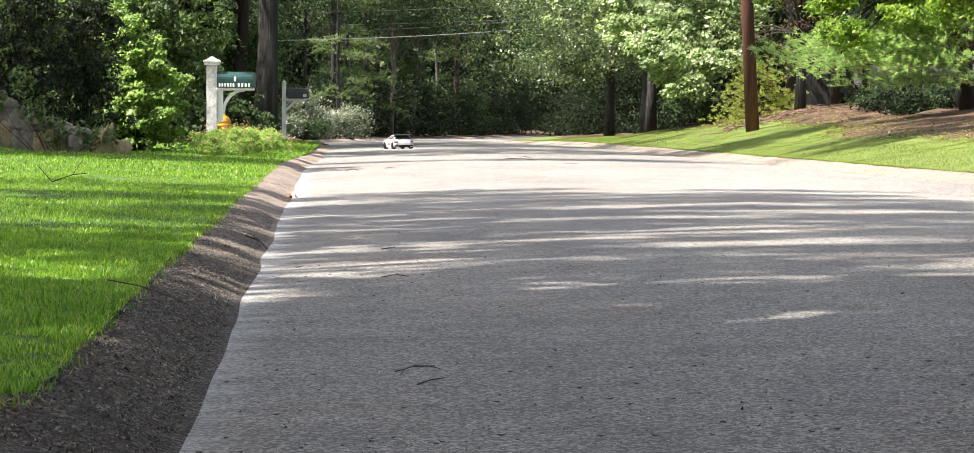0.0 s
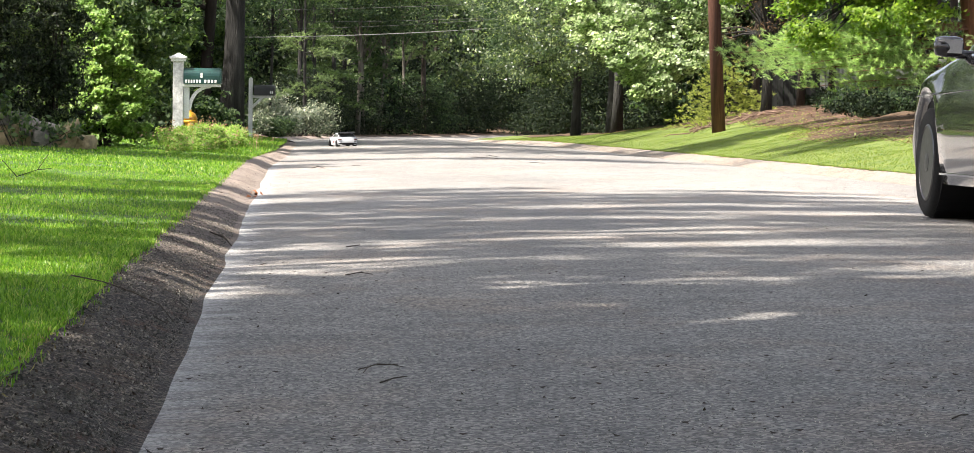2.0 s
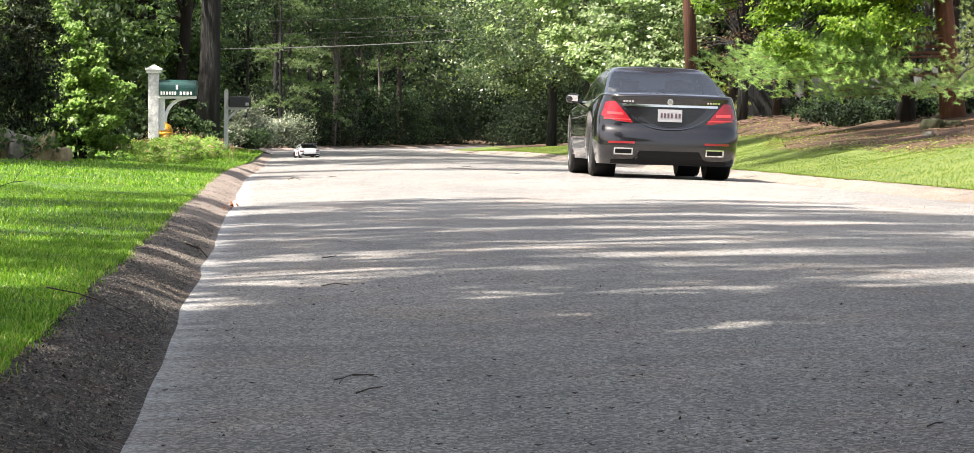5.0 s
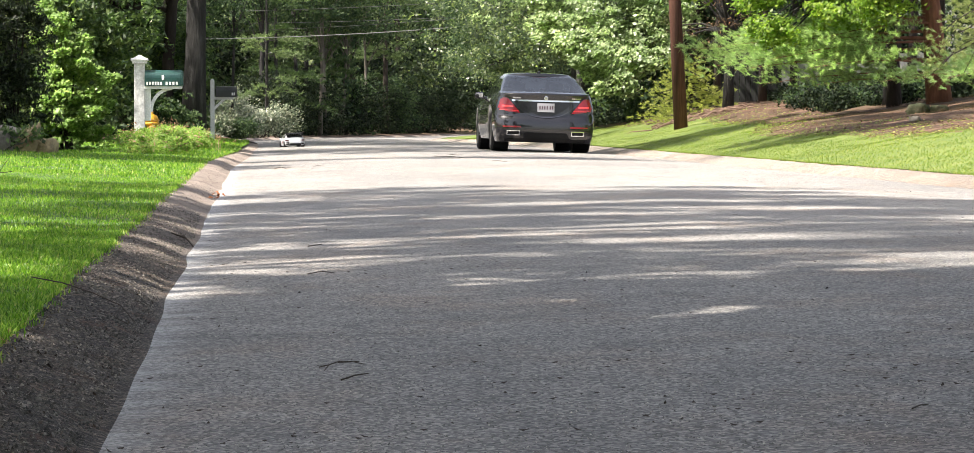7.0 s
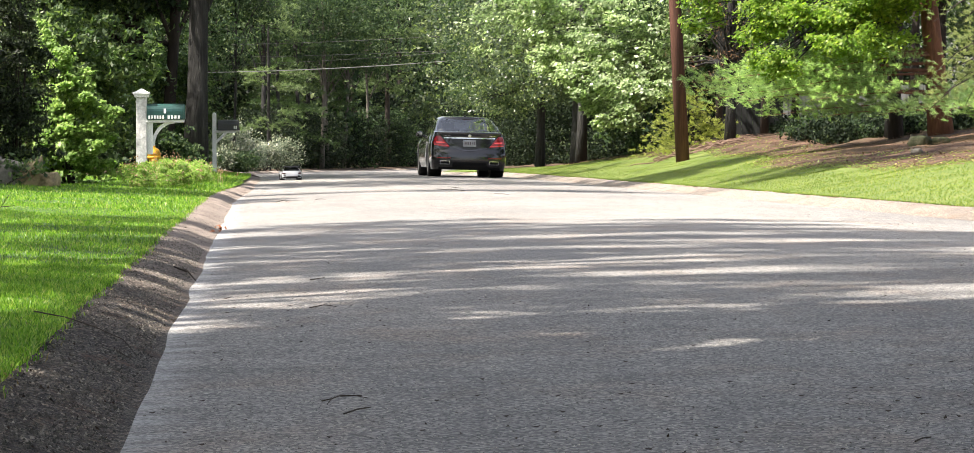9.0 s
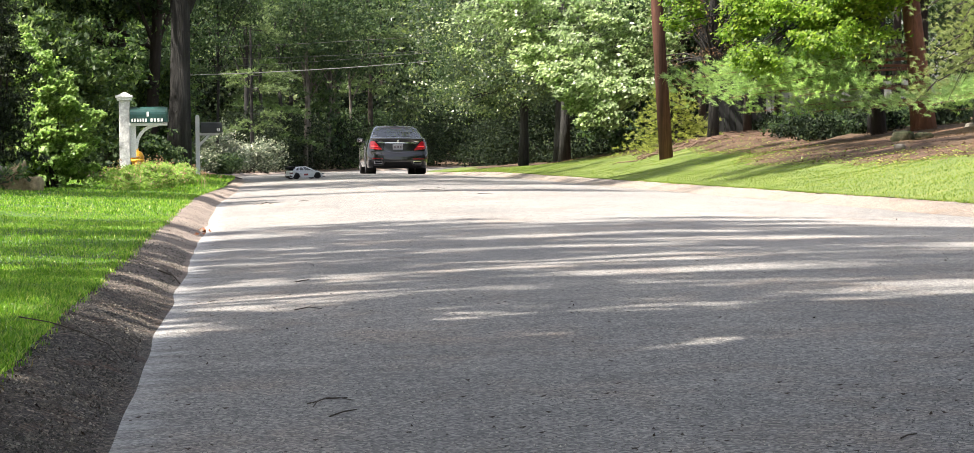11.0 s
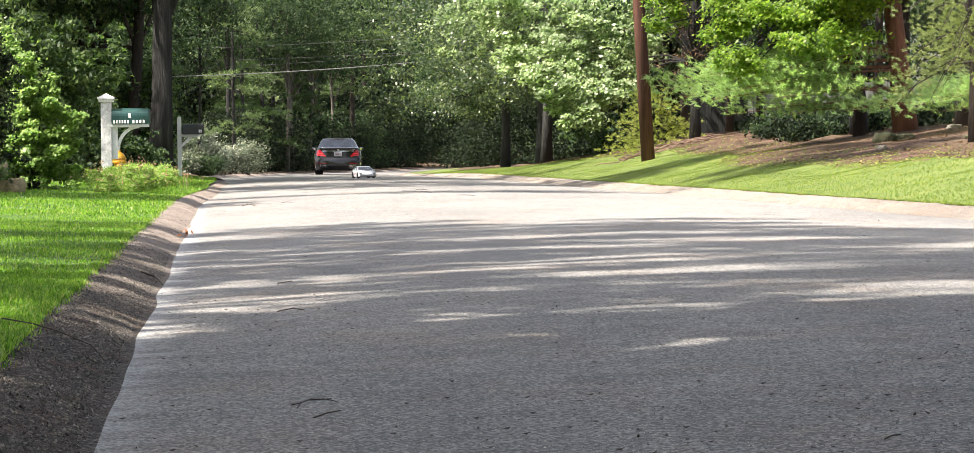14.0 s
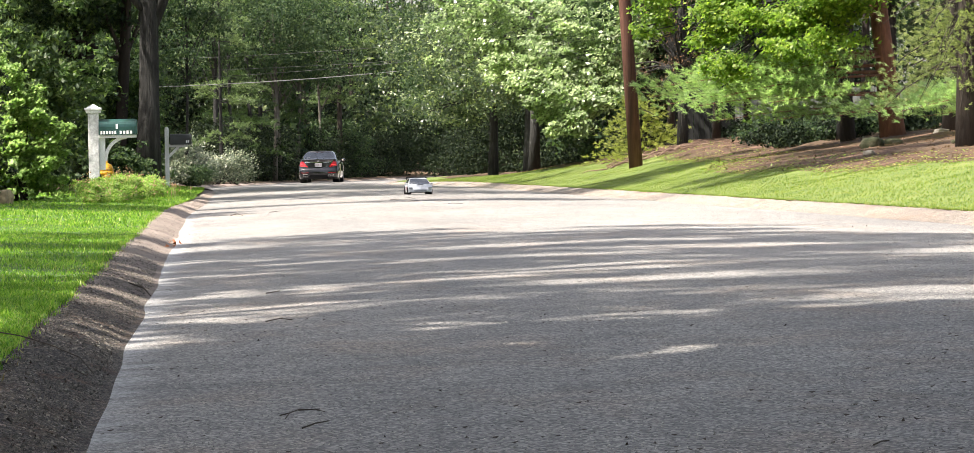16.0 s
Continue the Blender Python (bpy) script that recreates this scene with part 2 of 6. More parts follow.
BARK = mottled("grey bark", [(0.3, (0.012, 0.012, 0.0115)), (0.55, (0.034, 0.034, 0.032)), (0.75, (0.085, 0.084, 0.079))], 9.0, 34.0, relief=1.0, dist=0.06, stretch=(1, 1, 0.12))
# Pale bark, with the light on these trunks put into its tone.
BARK_PALE = mottled("pale lit bark", [(0.3, (0.06, 0.055, 0.047)), (0.6, (0.13, 0.12, 0.10)), (0.8, (0.24, 0.22, 0.19))], 4.0, 20.0, relief=1.0, dist=0.03, stretch=(1, 1, 0.3))
BARK_DARK = mottled("dark bark", [(0.3, (0.02, 0.016, 0.013)), (0.7, (0.05, 0.04, 0.032))], 3.0, 16.0, relief=1.0, dist=0.03, stretch=(1, 1, 0.2))
BARK_RED = mottled("reddish pine bark", [(0.3, (0.10, 0.045, 0.025)), (0.6, (0.22, 0.10, 0.055)), (0.8, (0.36, 0.19, 0.11))], 3.0, 14.0, relief=1.0, dist=0.03, stretch=(1, 1, 0.3))
POLE = mottled("creosoted pole wood", [(0.3, (0.045, 0.021, 0.015)), (0.55, (0.095, 0.042, 0.028)), (0.8, (0.17, 0.085, 0.058))], 5.0, 40.0, relief=0.8, dist=0.015, stretch=(1, 1, 0.06))
STONE = mottled("grey field stone", [(0.3, (0.11, 0.10, 0.085)), (0.55, (0.22, 0.205, 0.17)), (0.8, (0.38, 0.35, 0.28))], 4.0, 25.0, relief=0.6, dist=0.02)
STONE_PALE = mottled("pale ochre stone", [(0.3, (0.20, 0.155, 0.085)), (0.55, (0.36, 0.29, 0.16)), (0.8, (0.50, 0.42, 0.27))], 4.0, 25.0, relief=0.6, dist=0.02)
MOSSY = mottled("mossy stone", [(0.35, (0.03, 0.04, 0.016)), (0.55, (0.07, 0.075, 0.04)), (0.75, (0.16, 0.15, 0.11))], 7.0, 30.0, relief=0.7, dist=0.02)
WHITE_POST = mottled("white stuccoed post", [(0.3, (0.42, 0.42, 0.43)), (0.7, (0.74, 0.74, 0.73))], 9.0, 26.0, relief=0.6, dist=0.02)
WHITE = mottled("white paint", [(0.3, (0.70, 0.71, 0.71)), (0.7, (0.80, 0.80, 0.80))], 3.0, 60.0, rough=0.5, relief=0.1, dist=0.002)
GREEN_BOX = mottled("dark green enamel", [(0.3, (0.012, 0.05, 0.045)), (0.7, (0.02, 0.075, 0.068))], 4.0, 50.0, rough=0.3, relief=0.05, dist=0.002, spec=0.6)
BLACK_BOX = mottled("black enamel", [(0.3, (0.015, 0.018, 0.02)), (0.7, (0.028, 0.032, 0.034))], 4.0, 50.0, rough=0.35, relief=0.05, dist=0.002, spec=0.6)
LETTER = mat("white lettering", (0.8, 0.8, 0.78), 0.5)
HYDRANT = mottled("yellow enamel", [(0.3, (0.52, 0.27, 0.02)), (0.7, (0.66, 0.36, 0.03))], 5.0, 40.0, rough=0.45, relief=0.2, dist=0.004)
WIRE = mat("weathered cable", (0.07, 0.072, 0.072), 0.7)
WIRE_PALE = mat("pale service cable", (0.13, 0.135, 0.13), 0.6)
FENCE = mottled("weathered fence boards", [(0.3, (0.22, 0.23, 0.22)), (0.7, (0.36, 0.37, 0.35))], 2.0, 30.0, relief=0.4, stretch=(1, 1, 0.1))
FENCE_DARK = mottled("dark stained boards", [(0.3, (0.02, 0.022, 0.022)), (0.7, (0.04, 0.042, 0.042))], 2.0, 30.0, relief=0.4, stretch=(1, 1, 0.1))
TWIG = mottled("dead twig", [(0.3, (0.03, 0.022, 0.016)), (0.7, (0.06, 0.045, 0.032))], 8.0, 60.0)
DEADLEAF = mottled("fallen leaf", [(0.3, (0.22, 0.07, 0.03)), (0.7, (0.42, 0.17, 0.07))], 8.0, 60.0)
PAINT = mat("black metallic car paint", (0.009, 0.0085, 0.011), 0.2, 0.2, 0.5, 1.0)
BLACK_TRIM = mat("black plastic trim", (0.008, 0.008, 0.009), 0.6, spec=0.2)
CHROME = mat("chrome", (0.75, 0.76, 0.78), 0.12, 1.0)
DARK_CHROME = mat("dark chrome", (0.16, 0.165, 0.175), 0.16, 1.0)
ALLOY = mottled("grey alloy rim", [(0.3, (0.10, 0.10, 0.105)), (0.7, (0.17, 0.17, 0.175))], 6.0, 50.0, rough=0.35, relief=0.05)
ALLOY.node_tree.nodes["Principled BSDF"].inputs["Metallic"].default_value = 0.8
RUBBER = mottled("tyre rubber", [(0.3, (0.014, 0.014, 0.014)), (0.7, (0.026, 0.025, 0.024))], 6.0, 70.0, rough=0.85, relief=0.2)
GLASS = pane("coated car glass", (0.80, 0.83, 0.82), 1.8)
LAMP_RED = glow("lit red tail lamp", (0.26, 0.005, 0.012), 0.03)
REFLECTOR = mat("red reflector", (0.24, 0.008, 0.014), 0.2, coat=1.0)
LAMP_STOP = glow("bright red lamp core", (0.75, 0.05, 0.05), 0.16)
PLATE = mat("pale number plate", (0.30, 0.30, 0.32), 0.4)
PLATE_RED = mat("dark plate bars", (0.07, 0.04, 0.05), 0.4)
SEAT = mottled("grey seat leather", [(0.3, (0.10, 0.10, 0.10)), (0.7, (0.16, 0.155, 0.15))], 5.0, 60.0, rough=0.5, relief=0.1)
TOY_WHITE = mat("white toy shell", (0.50, 0.52, 0.55), 0.3, 0.0, 0.5, 0.5)
TOY_GREY = mat("grey toy shell", (0.22, 0.24, 0.26), 0.35)
TOY_RED = mat("red decal", (0.22, 0.025, 0.03), 0.35)
TOY_GLASS = mat("smoked toy window", (0.07, 0.075, 0.08), 0.12, coat=1.0)

# ---- helpers of this scene ----
rng = np.random.default_rng(7)


def obj(name, mesh, material, parent=None, label="", category="", group="", kind="", smooth=False):
    mesh.materials.clear()
    mesh.materials.append(material)
    if smooth:
        mesh.polygons.foreach_set("use_smooth", [True] * len(mesh.polygons))
    ob = new(name, mesh)
    if parent:
        ob.parent = parent
    return tagged(ob, label, category, group, kind)


def from_arrays(name, verts, faces):
    """A mesh of equal-sided faces from arrays."""
    verts, faces = np.asarray(verts, np.float32), np.asarray(faces, np.int32)
    me = bpy.data.meshes.new(name)
    n, k = faces.shape
    me.vertices.add(len(verts))
    me.vertices.foreach_set("co", verts.ravel())
    me.loops.add(n * k)
    me.loops.foreach_set("vertex_index", faces.ravel())
    me.polygons.add(n)
    me.polygons.foreach_set("loop_start", np.arange(n, dtype=np.int32) * k)
    me.update(calc_edges=True)
    me.validate()
    return me


def grid_mesh(name, P):
    """P: rows x columns x 3."""
    r, c = P.shape[:2]
    i = np.arange(r * c).reshape(r, c)
    f = np.stack([i[:-1, :-1], i[:-1, 1:], i[1:, 1:], i[1:, :-1]], -1).reshape(-1, 4)
    return from_arrays(name, P.reshape(-1, 3), f)


def part(name, bm, material, parent, label="", smooth=False):
    me = bpy.data.meshes.new(name)
    bm.to_mesh(me)
    bm.free()
    return obj(name, me, material, parent, label, smooth=smooth)


def box(bm, c, s, bevel=0.0, rot=None):
    """A bevelled box with centre c and size s, added to bm."""
    m = Matrix.Translation(c) @ (rot or Matrix()) @ Matrix.Diagonal((*s, 1))
    vs = bmesh.ops.create_cube(bm, size=1, matrix=m)["verts"]
    if bevel:
        es = list({e for v in vs for e in v.link_edges})
        bmesh.ops.bevel(bm, geom=es, offset=bevel, segments=2, affect="EDGES", profile=0.6)
    return bm


def tube(bm, pts, radii, n=8, cap=True):
    """A tapered round tube along points."""
    pts = [Vector(p) for p in pts]
    rings = []
    for i, p in enumerate(pts):
        d = (pts[min(i + 1, len(pts) - 1)] - pts[max(i - 1, 0)]).normalized()
        a = d.orthogonal().normalized()
        if i and rings:
            a = (last - d * last.dot(d)).normalized()
        last = a
        b = d.cross(a)
        rings.append([bm.verts.new(p + (a * math.cos(2 * math.pi * k / n) + b * math.sin(2 * math.pi * k / n)) * radii[i]) for k in range(n)])
    for r0, r1 in zip(rings, rings[1:]):
        for k in range(n):
            bm.faces.new((r0[k], r0[(k + 1) % n], r1[(k + 1) % n], r1[k]))
    if cap:
        bm.faces.new(rings[0][::-1])
        bm.faces.new(rings[-1])
    return bm


def lathe(bm, prof, n=20, m=None, axis="z"):
    """A solid of revolution from (radius, height) pairs."""
    m = m or Matrix()
    rings = []
    for r, h in prof:
        ring = []
        for k in range(n):
            c, s = math.cos(2 * math.pi * k / n) * r, math.sin(2 * math.pi * k / n) * r
            ring.append(bm.verts.new(m @ Vector((c, s, h) if axis == "z" else (h, c, s))))
        rings.append(ring)
    for r0, r1 in zip(rings, rings[1:]):
        for k in range(n):
            bm.faces.new((r0[k], r0[(k + 1) % n], r1[(k + 1) % n], r1[k]))
    bm.faces.new(rings[0][::-1])
    bm.faces.new(rings[-1])
    return bm


def smooth01(t):
    t = np.clip(t, 0, 1)
    return t * t * (3 - 2 * t)


# ---- the lie of the land ----
ROAD_L, ROAD_R, CROWN = -0.34, 6.65, 3.15


def bend(y):
    """How far the road has swung to the right."""
    d = np.clip(np.asarray(y, float) - 108, 0, 92)
    return d * d / 690 + np.clip(np.asarray(y, float) - 200, 0, None) * 0.266


def fall(y):
    """The road sinks a little beyond the toy's turning place."""
    y = np.asarray(y, float)
    return -0.20 * smooth01((y - 80) / 45) - 0.08 * smooth01((y - 122) / 25) - 0.14 * smooth01((y - 142) / 35)


def lefts(y):
    """How far the lawn side's edge has come into the road."""
    y = np.asarray(y, float)
    return 0.012 + 0.011 * np.sin(1.1 * y + 2 * np.sin(0.45 * y)) + 0.003 * np.sin(3.7 * y + 1) + 0.34 * smooth01((np.asarray(y, float) - 38) / 20) + 0.14 * smooth01((np.asarray(y, float) - 58) / 14)


def wobble(x, y, s=1.0):
    return np.sin(x * 1.7 * s + 0.6 * np.sin(y * 0.9 * s)) * np.sin(y * 1.3 * s + 1.1 + 0.5 * np.sin(x * 1.1 * s))


def road_z(x, y):
    xr = np.asarray(x, float) - bend(y)
    return -0.075 * ((xr - CROWN) / 3.5) ** 2 + fall(y)


def opening(x, y):
    """Where the side street on the left leaves the road."""
    return smooth01((y - 81.5) / 2.0) * smooth01((112.5 - y) / 1.0) * (x - bend(y) < -0.5)


def land_z(x, y):
    x, y = np.asarray(x, float), np.asarray(y, float)
    xr = x - bend(y)
    l, r = np.clip(-0.70 + lefts(y) - xr, 0, None), np.clip(xr - 7.2, 0, None)
    slope = 0.042 + 0.033 * smooth01((y - 46) / 5)
    zl = slope * np.minimum(l, 1.3) + 0.03 * np.clip(l - 1.3, 0, 1.9) + 0.13 * np.clip(l - 3.2, 0, 9)
    far = 1 - 0.62 * smooth01((y - 78) / 16)
    zr = 0.20 * np.minimum(r, 2.0) + 0.125 * np.clip(r - 2.0, 0, 4.0) + 0.06 * np.clip(r - 6.0, 0, 30)
    zr = zr * far + 0.20 * np.exp(-((y - 71) / 6) ** 2) * smooth01((r - 1.7) / 1.8)
    near = smooth01(np.maximum(l, r) / 1.2)
    o = opening(x, y)
    zl = zl * (1 - o) - 0.14 * o
    return 0.02 + zl + zr + fall(y) + near * (0.02 * wobble(x, y, 0.8) + 0.012 * wobble(x + 4, y, 2.3))

# ---- ground, road, berms, lawns ----
def axis_steps(*spans):
    out = []
    for a, b, n in spans:
        out.extend(np.linspace(a, b, n, endpoint=False))
    return np.array(out + [spans[-1][1]])


gx = axis_steps((-600, -60, 14), (-60, -12, 24), (-12, -0.66, 40), (-0.66, 7.16, 8), (7.16, 20, 46), (20, 70, 25), (70, 700, 14))
gy = axis_steps((-300, -10, 12), (-10, 60, 110), (60, 160, 110), (160, 260, 40), (260, 1200, 20))
X, Y = np.meshgrid(gx, gy)
X = X + bend(np.minimum(Y, 260)) * (np.abs(X - 3) < 66)
XR = X - bend(Y)
Z = land_z(X, Y) - 0.004
Z = np.where((XR > -0.68) & (XR < 7.18), fall(Y) - 0.30, Z)
Z += 0.03 * wobble(X, Y, 2.9) * (XR > 9.6) + 0.05 * wobble(X, Y, 1.3) * ((XR > 10.0) | (XR < -4.6))
obj("ground", grid_mesh("ground", np.stack([X, Y, Z], -1)), LITTER, label="brown leaf-littered woodland ground rising beside the road", kind="structure", smooth=True)


def strip(x0, x1, nx, y0, y1, ny, z, name, shift=None):
    """A sheet along the road between two offsets from its line."""
    ys = np.linspace(y0, y1, ny)
    xs = np.linspace(x0, x1, nx)
    XX, YY = np.meshgrid(xs, ys)
    W = XX + bend(YY) + (shift(YY) if shift else 0)
    return grid_mesh(name, np.stack([W, YY, z(W, YY)], -1))


obj("road", strip(ROAD_L, ROAD_R, 41, -30, 330, 720, road_z, "road"), ROAD, label="worn grey asphalt residential road with a crowned surface", kind="structure", smooth=True)


def berm_z(x, y, left=True):
    xr = np.asarray(x) - bend(y) - (lefts(y) * (np.asarray(y) < 84) if left else 0)
    d = np.clip((ROAD_L - xr) / 0.40 if left else (xr - ROAD_R) / 0.58, 0, 1)
    top = 0.095 * np.sin(d * math.pi / 2) ** 0.9 - 0.012 * smooth01((d - 0.8) / 0.2)
    lump = np.sin(np.clip(d * 1.15, 0, 1) * math.pi) * (0.010 * np.sin(y * 7.0 + 2 * np.sin(y * 1.3)) + 0.008 * np.sin(y * 3.1 + 1) + 0.004 * np.sin(y * 23 + 9 * d) + 0.004 * np.sin(y * 41 + 17 * np.sin(9 * d)) * np.sin(y * 17 + 23 * d))
    low = 1 - 0.5 * smooth01((np.asarray(y, float) - 44) / 16) if left else 1.0
    return -0.073 + fall(y) + (top + lump) * low


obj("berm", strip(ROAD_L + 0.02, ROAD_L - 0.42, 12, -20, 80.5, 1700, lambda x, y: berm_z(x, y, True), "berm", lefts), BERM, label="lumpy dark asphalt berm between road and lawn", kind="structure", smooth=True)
obj("berm", strip(ROAD_R - 0.02, ROAD_R + 0.60, 10, -20, 330, 1800, lambda x, y: berm_z(x, y, False), "berm"),
    asphalt("pale berm asphalt", (0.15, 0.135, 0.12), (0.20, 0.18, 0.16), (0.24, 0.22, 0.195), 0.5), label="pale worn asphalt berm edged by grass", kind="structure", smooth=True)


# side street on the left, with the berm on its far side
YS, XS = np.meshgrid(np.linspace(80.4, 112.6, 40), np.linspace(-60, 0.05, 50), indexing="ij")
XS = XS + bend(YS) + ROAD_L
obj("side_street", grid_mesh("side_street", np.stack([XS, YS, fall(YS) - 0.079 + 0.0 * XS], -1)), ROAD, label="shaded grey asphalt side street joining the road", kind="structure", smooth=True)
PB = []
for q in np.linspace(0, 1, 420):
    # along the far side of the side street, round the corner, then up the road's own edge
    if q < 0.35:
        px, py, ox, oy = -30 + 27.6 * q / 0.35, 112.0, 0.0, 1.0
    elif q < 0.5:
        a = (q - 0.35) / 0.15 * math.pi / 2
        px, py, ox, oy = -2.4 + 2.2 * math.sin(a), 114.2 - 2.2 * math.cos(a), -math.sin(a), math.cos(a)
    else:
        py = 114.2 + (q - 0.5) / 0.5 * 110
        px, ox, oy = -0.26 + float(bend(py)), -1.0, 0.0
    PB.append([(px + 0.5 * e * ox, py + 0.5 * e * oy, float(fall(py)) - 0.082 + 0.11 * math.sin(e * math.pi * 0.62) + 0.008 * math.sin(px * 3 + py * 2 + e)) for e in np.linspace(0, 1, 8)])
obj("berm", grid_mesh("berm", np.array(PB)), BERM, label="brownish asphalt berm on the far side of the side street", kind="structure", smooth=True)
PB = []
for a in np.linspace(0, math.pi / 2, 60):
    c, s = math.cos(a), math.sin(a)
    PB.append([(-2.86 + 3.0 * c - 0.42 * e * c, 80.4 + 2.4 * s - 0.42 * e * s, float(fall(81)) - 0.076 + 0.10 * math.sin(e * math.pi * 0.6)) for e in np.linspace(0, 1, 8)])
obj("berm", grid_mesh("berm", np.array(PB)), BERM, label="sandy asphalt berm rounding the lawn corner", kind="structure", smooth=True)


def lawn_edge(y):
    """Offset of the inner edge of the verge on the far side, where mulch begins."""
    return 9.75 + 0.35 * np.sin(y * 0.21) + 0.2 * np.sin(y * 0.55 + 1) - 0.9 * np.exp(-((y - 45) / 9) ** 2) - 0.5 * smooth01((y - 60) / 25) - 0.6 * smooth01((y - 95) / 30)


def left_edge(y):
    return -4.6 + 1.6 * smooth01((y - 46) / 6) + 1.2 * smooth01((y - 58) / 12)


def verge(edge0, edge1, y0, y1, ny, nx, name):
    ys = np.linspace(y0, y1, ny)
    t = np.linspace(0, 1, nx)
    a, b = edge0(ys), edge1(ys)
    XR = a[:, None] + (b - a)[:, None] * t[None]
    YY = np.repeat(ys[:, None], nx, 1)
    W = XR + bend(YY)
    return grid_mesh(name, np.stack([W, YY, land_z(W, YY) + 0.006], -1))


obj("lawn", verge(lambda y: -0.66 + lefts(y) - 2.4 * np.clip((y - 79.8) / 2.2, 0, 1) ** 2 + 0.02 * np.sin(y * 3) + 0.02 * np.sin(y * 7.7), left_edge, -8, 82.0, 500, 24, "lawn"), SOIL, label="bright mown green lawn sloping up from the berm", kind="structure", smooth=True)
obj("lawn", verge(lambda y: 7.10 + 0.025 * np.sin(y * 0.6) + 0.015 * np.sin(y * 2.1), lawn_edge, 5, 190, 420, 24, "lawn"), SOIL_DRY, label="sunlit green grass verge below a mulched bank", kind="structure", smooth=True)
obj("mulch", verge(lambda y: lawn_edge(y) - 0.25, lambda y: lawn_edge(y) * 0 + 17.0, 25, 110, 400, 40, "mulch"), MULCH, label="reddish brown pine mulch bank under the trees", kind="structure", smooth=True)


def blades(name, x, y, h, w, lean=0.55):
    """Grass blades: two stacked pieces each, bent over."""
    n = len(x)
    z = land_z(x, y)
    a = rng.uniform(0, 2 * math.pi, n)
    side = np.stack([np.cos(a), np.sin(a), np.zeros(n)], -1) * w[:, None] * 0.5
    b = rng.uniform(0, 2 * math.pi, n)
    tip = np.stack([np.cos(b), np.sin(b), np.zeros(n)], -1) * (h * rng.uniform(0.1, lean * 1.6, n))[:, None]
    base = np.stack([x, y, z], -1)
    up = np.zeros((n, 3))
    up[:, 2] = h
    mid = base + tip * 0.35 + up * 0.62
    V = np.stack([base - side, base + side, mid - side * 0.75, mid + side * 0.75, base + tip + up * 0.95], 1).reshape(-1, 3)
    i = np.arange(n)[:, None] * 5
    F = np.concatenate([i + np.array([[0, 1, 3]]), i + np.array([[0, 3, 2]]), i + np.array([[2, 3, 4]])])
    return from_arrays(name, V, F)


def sow(n, y0, y1, xa, xb, power=1.0):
    y = y0 + (y1 - y0) * rng.random(n) ** power
    t = rng.random(n)
    a, b = xa(y), xb(y)
    return a + (b - a) * t + bend(y), y


def tufty(x, y):
    """Uneven growth of the turf."""
    return 0.72 + 0.30 * wobble(x, y, 5.5) + 0.22 * wobble(x + 3, y, 13.0) + 0.2 * wobble(x, y + 2, 1.6)


gl = []
for n, y0, y1, x1, h0, h1, w in ((115000, 6.3, 15, -2.0, 0.018, 0.042, 0.0042), (62000, 15, 28, -3.2, 0.018, 0.042, 0.0052), (40000, 28, 50, -4.4, 0.022, 0.055, 0.010), (16000, 50, 81.5, -3.0, 0.03, 0.07, 0.016)):
    x, y = sow(n, y0, y1, lambda y: -0.635 + lefts(y) - 2.4 * np.clip((y - 79.8) / 2.2, 0, 1) ** 2, lambda y: np.maximum(left_edge(y), x1))
    gl.append((x, y, rng.uniform(h0, h1, n) * np.clip(tufty(x, y), 0.35, 1.5), np.full(n, w)))
x, y = sow(5000, 6.0, 60, lambda y: -0.605 + lefts(y) + 0.015 * np.sin(y * 9), lambda y: -0.70 + lefts(y))
gl.append((x, y, rng.uniform(0.012, 0.032, 5000) * np.clip(tufty(x, y), 0.3, 1.6), np.full(5000, 0.004)))
obj("grass", blades("grass", *[np.concatenate(c) for c in zip(*gl)]), GRASS, label="short green grass blades of the mown lawn", category="grass", kind="stuff")
x, y = sow(150000, 24, 110, lambda y: 7.05 + 0.025 * np.sin(y * 0.6) + 0.015 * np.sin(y * 2.1), lambda y: lawn_edge(y) + 0.35 * rng.random(len(y)), 1.5)
bare = wobble(x, y, 0.7) + 0.5 * wobble(x, y, 2.1) + 0.7 * (x - bend(y) - lawn_edge(y)) > rng.uniform(0.0, 0.9, 150000)
x, y = x[~bare], y[~bare]
obj("grass", blades("grass", x, y, rng.uniform(0.010, 0.030, len(x)), np.full(len(x), 0.0075)), GRASS_DRY, label="sunlit yellow-green grass of the verge", category="grass", kind="stuff")

# ---- plants ----
SUNNY, SHADY = (LEAF_OAKSUN, LEAF_MAPLE, LEAF_BRIGHT, FLOWER, LEAF_WAX), (LEAF_DARK, LEAF_SHADED)


